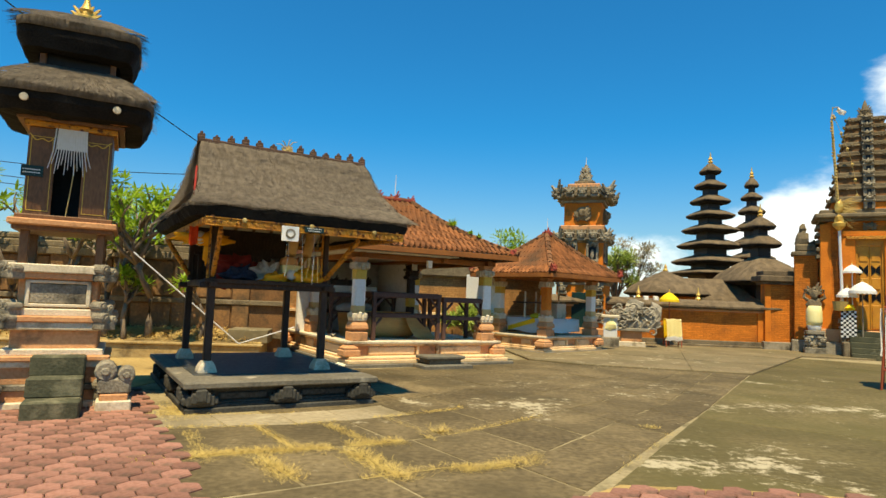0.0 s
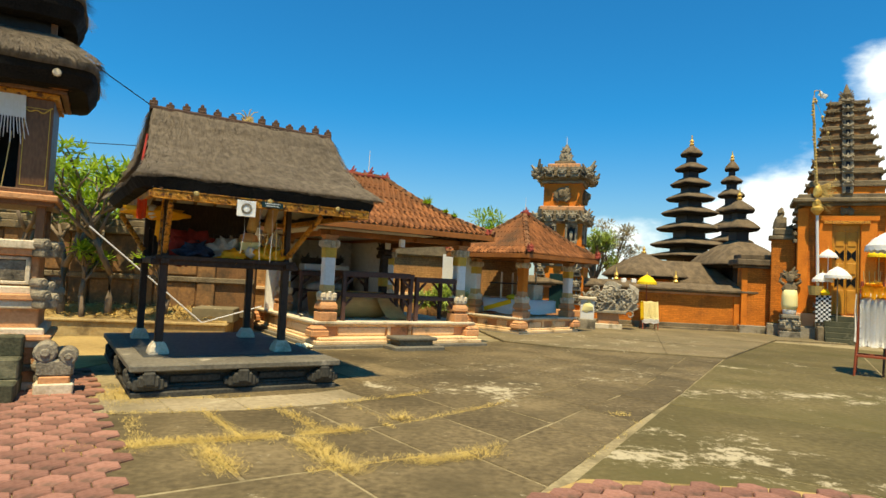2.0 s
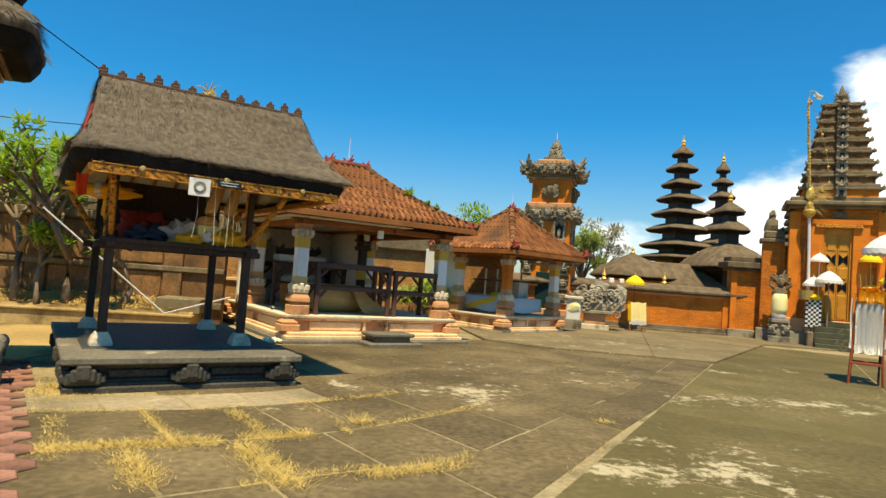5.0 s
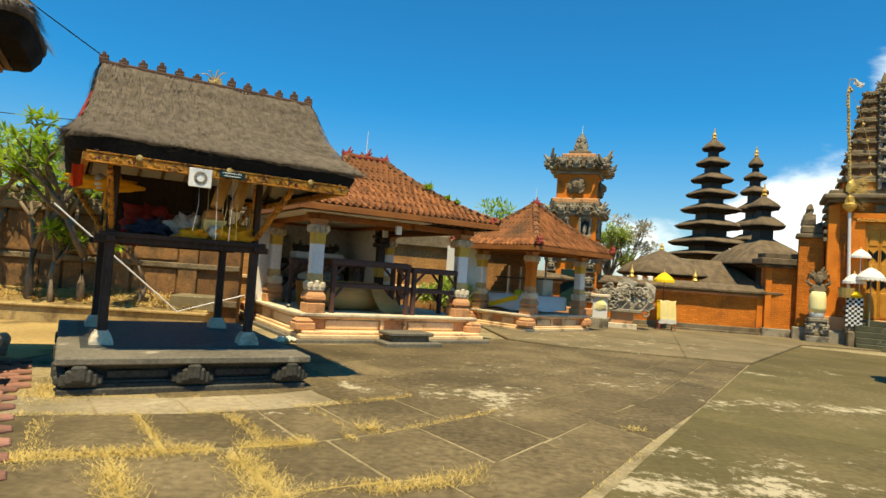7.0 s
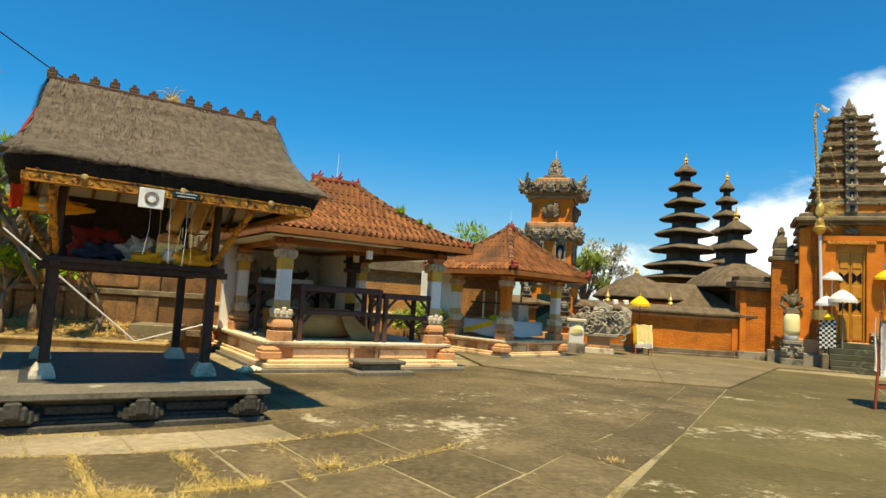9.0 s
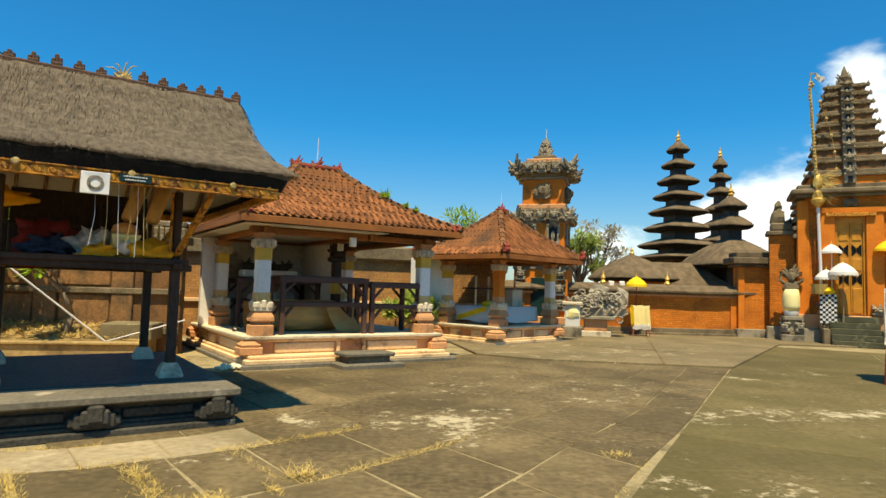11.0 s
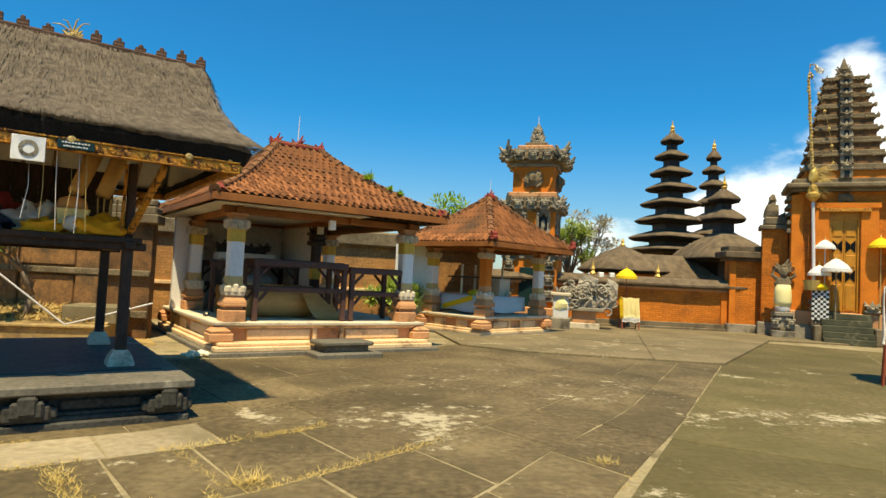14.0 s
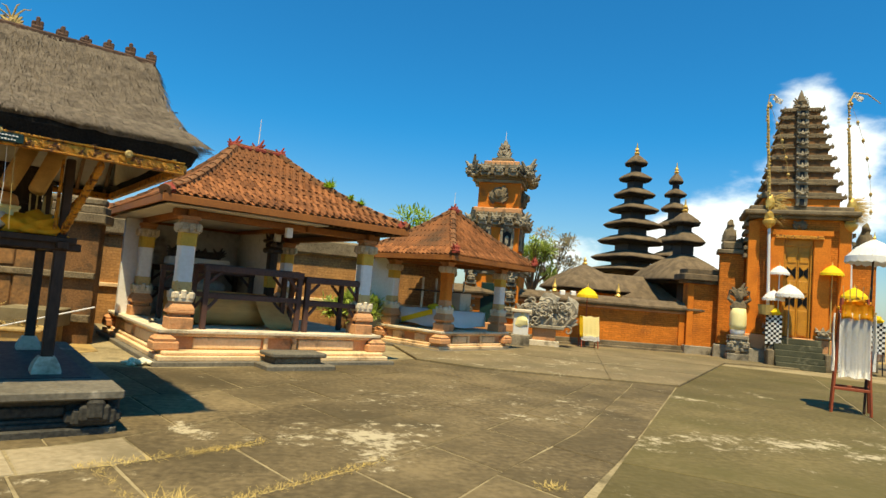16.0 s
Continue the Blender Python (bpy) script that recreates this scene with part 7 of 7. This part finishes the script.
easel = empty("offering_stand", 9.72, 13.1, 0.0, -38)
tagged(easel, "red four-legged offering stand hung with white and yellow cloths", "offering stand")
for x, y in ((-0.28, -0.24), (0.22, -0.24), (-0.28, 0.24), (0.22, 0.24)):
    part("leg", beam((x * 1.15, y * 1.15, -0.005), (x * 0.75, y * 0.75, 1.98), 0.04, 0.04), M_redframe, easel)
for y in (-0.26, 0.26):
    part("stretcher", beam((-0.30, y, 0.42), (0.24, y, 0.42), 0.03, 0.05), M_redframe, easel)
for x in (-0.29, 0.23):
    part("stretcher", beam((x, -0.26, 0.44), (x, 0.26, 0.44), 0.03, 0.05), M_redframe, easel)
part("tray", box(-0.26, 0.22, -0.22, 0.22, 1.70, 1.76, 0.01), M_redframe, easel)
part("white_cloth", drape(-0.24, 0.22, 0.62, 1.72, -0.26, M_cloth_white, 4, 0.025), M_cloth_white, easel, "white hanging cloth", True)
bm = drape(-0.27, 0.27, 0.70, 1.70, 0, M_cloth_white, 6, 0.025)
bmesh.ops.transform(bm, matrix=pose(-0.31, 0, 0, 0, 0, 90), verts=bm.verts)
part("white_cloth", bm, M_cloth_white, easel, "white hanging cloth", True)
bm = drape(-0.27, 0.27, 0.75, 1.70, 0, M_cloth_white, 8, 0.025)
bmesh.ops.transform(bm, matrix=pose(0.29, 0, 0, 0, 0, 90), verts=bm.verts)
part("white_cloth", bm, M_cloth_white, easel, "white hanging cloth", True)
part("yellow_cloth", drape(-0.22, 0.24, 1.62, 1.88, -0.285, M_cloth_yellow, 5, 0.03), M_cloth_gold, easel, "bright yellow cloth", True)
part("offering", lump(0, 0, 1.86, 0.19, 0.17, 0.11, 4, 0.9, None, 3), M_cloth_gold, easel, "golden wrapped offering")
for i in range(5):
    part("stick", tube([(-0.16 + 0.08 * i, -0.05, 1.75), (-0.2 + 0.1 * i, -0.05, 2.2)], 0.009, 0.006, 5), M_bamboo, easel)

checked = empty("checked_cloth_stand", 14.68, 22.25, 0.05, -36)
tagged(checked, "offering stand wrapped in black and white checked cloth", "offering stand")
for x in (-0.2, 0.2):
    part("leg", tube([(x, 0, -0.01), (x * 0.8, 0.05, 1.7)], 0.02, 0.02, 6), M_black, checked)
part("white_cloth", drape(-0.25, 0.25, 0.42, 0.75, -0.02, M_cloth_white, 3), M_cloth_white, checked, "", True)
for i in range(6):
    for j in range(12):
        x, zz = -0.24 + i * 0.08, 0.66 + j * 0.08
        part("check_square", box(x + 0.001, x + 0.079, -0.052, -0.040, zz + 0.001, zz + 0.079), M_black if (i + j) % 2 else M_cloth_white, checked)
part("yellow_cloth", lump(0, 0, 1.72, 0.2, 0.16, 0.12, 6, 0.6), M_cloth_yellow, checked)
part("basket", lathe([(0.0, 1.6), (0.2, 1.62), (0.26, 1.95), (0.24, 1.95), (0.0, 1.7)], 12, None, Matrix.Translation((-0.25, 0, 0))), M_palm, checked)
checked2 = copy_thing(checked, pose(17.2, 20.9, 0.05, 0, 0, -36))

pedestal = empty("statue_pedestal", 13.98, 23.15, 0.05, -25)
tagged(pedestal, "grey carved stone pedestal of the guardian", "pedestal")
part("block", box(-0.34, 0.34, -0.34, 0.34, -0.02, 0.22, 0.02), M_grey_stone, pedestal)
part("block", box(-0.26, 0.26, -0.26, 0.26, 0.21, 0.32, 0.02), M_black_stone, pedestal)
bm = box(-0.22, 0.22, -0.22, 0.22, 0.31, 0.72, 0.03)
boss(bm, -0.2, -0.2, 0.30, 0.3, 0.42, 0.2, 1, -30)
boss(bm, 0.2, -0.2, 0.30, 0.3, 0.42, 0.2, 2, 30)
part("carved_body", bm, M_grey_stone, pedestal)
part("cap", box(-0.31, 0.31, -0.31, 0.31, 0.71, 0.84, 0.02), M_grey_stone, pedestal)
bm = lump(0, 0, 0.38, 0.19, 0.18, 0.40, 1, 0.3)
lump(0, -0.02, 0.98, 0.25, 0.18, 0.3, 2, 0.35, bm)
lump(0, -0.05, 1.38, 0.16, 0.15, 0.19, 3, 0.35, bm)
for s in (-1, 1):
    tube([(s * 0.2, 0, 1.15), (s * 0.34, -0.05, 1.25), (s * 0.30, -0.05, 1.55)], 0.07, 0.05, 7, bm)
flame(bm, 0, 0, 1.45, 0.4, 0.45, 6)
statue = part("guardian_statue", bm, M_black_stone)
statue.matrix_basis = pose(13.98, 23.15, 0.87, 0, 0, -25)
tagged(statue, "dark weathered stone guardian statue on its pedestal", "statue")
wrap = empty("statue_cloth", 13.98, 23.15, 0.88, -25)
tagged(wrap, "cream and white cloth wrapped round the statue", "cloth")
part("upper_cloth", lathe([(0.255, 0.20), (0.275, 0.36), (0.27, 0.70), (0.235, 0.92), (0.22, 0.93)], 18), M_cloth_pale, wrap, "cream sash", True)
part("lower_cloth", lathe([(0.20, 0.01), (0.225, 0.06), (0.262, 0.28), (0.24, 0.30)], 18), M_cloth_white, wrap, "white skirt cloth", True)


def penjor(x, y, bend, seed, h=9.3, side=1):
    """A tall decorated bamboo pole whose tip nods over, with tassels and a palm bush at the knot."""
    p = empty("festival_pole", x, y, 0.05)
    tagged(p, "tall decorated bamboo festival pole with palm-leaf tassels", "festival pole", "festival poles")
    part("pole", tube([(0, 0, -0.05), (-0.05, 0, 2.4), (-0.12, 0, 4.7)], 0.055, 0.05, 9), M_pole_white, p, "white painted lower pole")
    pts = [(-0.12, 0, 4.65), (-0.20, 0, 6.2), (-0.30, 0, 7.8), (-0.36, 0, h - 0.4), (-0.30 + bend * 0.12, 0, h), (-0.10 + bend * 0.35, 0, h + 0.02), (bend * 0.7, 0, h - 0.25)]
    part("decorated_tip", tube(pts, 0.06, 0.015, 8), M_bamboo, p, "straw-wrapped pole tip")
    r = random.Random(seed)
    bm = bmesh.new()
    for i in range(34):
        f = i / 34
        z = 5.0 + f * (h - 5.2)
        xx = -0.12 - 0.24 * min(1, (z - 4.65) / 3.6)
        lump(xx + 0.04 * r.uniform(-1, 1), -0.03, z, 0.05, 0.05, 0.045, i, 0.6, bm, 1)
    part("garland", bm, M_palm, p, "dried garland")["kind"] = "stuff"
    bm = lump(-0.12, 0, 4.95, 0.16, 0.16, 0.24, 4, 0.5)
    lump(-0.12, 0, 5.45, 0.13, 0.13, 0.3, 5, 0.5, bm)
    lathe([(0.05, 4.55), (0.2, 4.72), (0.22, 4.82), (0.1, 4.9)], 10, bm, Matrix.Translation((-0.12, 0, 0)))
    part("knot", bm, M_brass, p, "gold-coloured bundle at the knot")

    def tuft(rr):
        a = rr.uniform(-0.9, 0.9) + (0 if side > 0 else math.pi)
        d = Vector((math.cos(a), math.sin(a) * 0.5, rr.uniform(-1.1, 0.45)))
        return Vector((-0.1, 0, 5.35 + rr.uniform(-0.3, 0.3))), d, Vector((0, 0.3, 1))
    part_raw("palm_bush", blades(300, tuft, 0.62, 0.022, seed), M_palm, p)
    for i in range(7):
        f = i / 6
        q = Vector((-0.25, 0, h - 0.4)).lerp(Vector((0.55 * side, -0.05, 5.3)), f) + Vector((0.45 * side * math.sin(f * math.pi) * 0.5, 0, 0))
        part("tassel", lathe([(0.0, 0.08), (0.035, 0.05), (0.055, 0), (0.03, -0.06), (0.0, -0.12)], 8, None, Matrix.Translation(q)), M_palm, p, "gold palm tassel")
    cord = [Vector((-0.25, 0, h - 0.4)).lerp(Vector((0.55 * side, -0.05, 5.3)), f / 12) + Vector((0.45 * side * math.sin(f / 12 * math.pi) * 0.5, 0, 0)) for f in range(13)]
    part("cord", tube(cord, 0.007, 0.007, 4), M_bamboo, p)
    fl = drape(0, 0.34, -0.2, 0, 0, M_cloth_white, 2, 0.02, 6)
    bmesh.ops.transform(fl, matrix=pose(-0.25 + 0.15, 0, h + 0.02, 0, 25, 0), verts=fl.verts)
    part("pennant", fl, M_cloth_white, p, "white and yellow pennant")
    return p


penjor(14.72, 22.60, -0.1, 2, 9.2)
penjor(17.05, 21.75, 1.2, 3, 9.3, 1)

# ---- trees beyond the walls ----


def far_tree(x, y, h, w, seed, m, leaves, label):
    t = empty("tree", x, y, 0)
    r = random.Random(seed)
    trunk = tube([(0, 0, -0.05), (0.1, 0, h * 0.3), (0, 0.1, h * 0.5)], 0.16, 0.1, 8)
    limbs, tips = bmesh.new(), []
    for i in range(16):
        a = r.uniform(0, 6.28)
        q = Vector((math.cos(a) * w * r.uniform(0.3, 1), math.sin(a) * w * r.uniform(0.3, 1), h * r.uniform(0.62, 1.0)))
        mid = Vector((q.x * 0.45, q.y * 0.45, h * 0.6))
        tube([(0, 0.05, h * 0.42), mid, q], 0.06, 0.015, 5, limbs)
        tips.append(q)
        for _ in range(3):
            e = q + Vector((r.uniform(-1, 1), r.uniform(-1, 1), r.uniform(-0.4, 0.9))) * w * 0.32
            tube([mid.lerp(q, 0.7), e], 0.02, 0.008, 4, limbs)
            tips.append(e)
    part("trunk", trunk, M_bark, t)
    part("branching", limbs, M_bark, t)
    crown = bmesh.new()
    for i, p in enumerate(tips):
        if r.random() < leaves:
            join(crown, leaf_clump(p, w * 0.26, 46, 0.20, seed * 50 + i))
    part_raw("crown", crown, m, t)
    return tagged(t, label, "tree")


far_tree(8.6, 30.5, 4.0, 0.95, 3, M_leaf_far, 0.9, "leafy green tree behind the drum tower")
far_tree(10.0, 32.5, 4.7, 1.2, 5, M_leaf_grey, 0.5, "greyish half-bare tree behind the wall")
far_tree(-12.5, 20.5, 4.6, 1.7, 7, M_leaf, 0.95, "green tree beyond the west wall")
far_tree(-2.2, 22.6, 3.9, 1.3, 9, M_leaf, 0.9, "green tree behind the tiled hall")
far_tree(0.9, 20.6, 1.05, 0.75, 21, M_leaf_far, 1.0, "yellow-green shrub behind the tiled hall")
far_tree(2.6, 24.2, 3.8, 1.2, 23, M_leaf, 0.9, "green tree over the rear wall")
link = empty("wall_link", -4.1, 15.5, 0, 117)
link["label"], link["category"], link["kind"] = "old brick wall beside the tiled hall", "wall", "structure"
part("brick_face", box(0, 5.2, 0, 0.35, -0.02, 2.3, 0.01), M_oldwall, link)
part("coping", box(0, 5.2, -0.15, 0.5, 2.29, 2.7, 0.05), M_black_stone, link)
far_tree(-9.5, 19.5, 4.2, 1.5, 12, M_leaf, 0.9, "green tree beyond the brick wall")
rear = empty("wall_rear", -1.0, 21.3, 0, 16)
rear["label"], rear["category"], rear["kind"] = "orange brick wall behind the halls with dark coping", "wall", "structure"
part("brick_face", box(-6, 5.0, 0, 0.4, -0.02, 2.3, 0.01), M_oldwall, rear)
part("ledge", box(-5, 5.0, -0.08, 0.05, 0.95, 1.05, 0.012), M_sand, rear)
part("coping", box(-6, 5.02, -0.15, 0.55, 2.29, 2.75, 0.06), M_black_stone, rear)
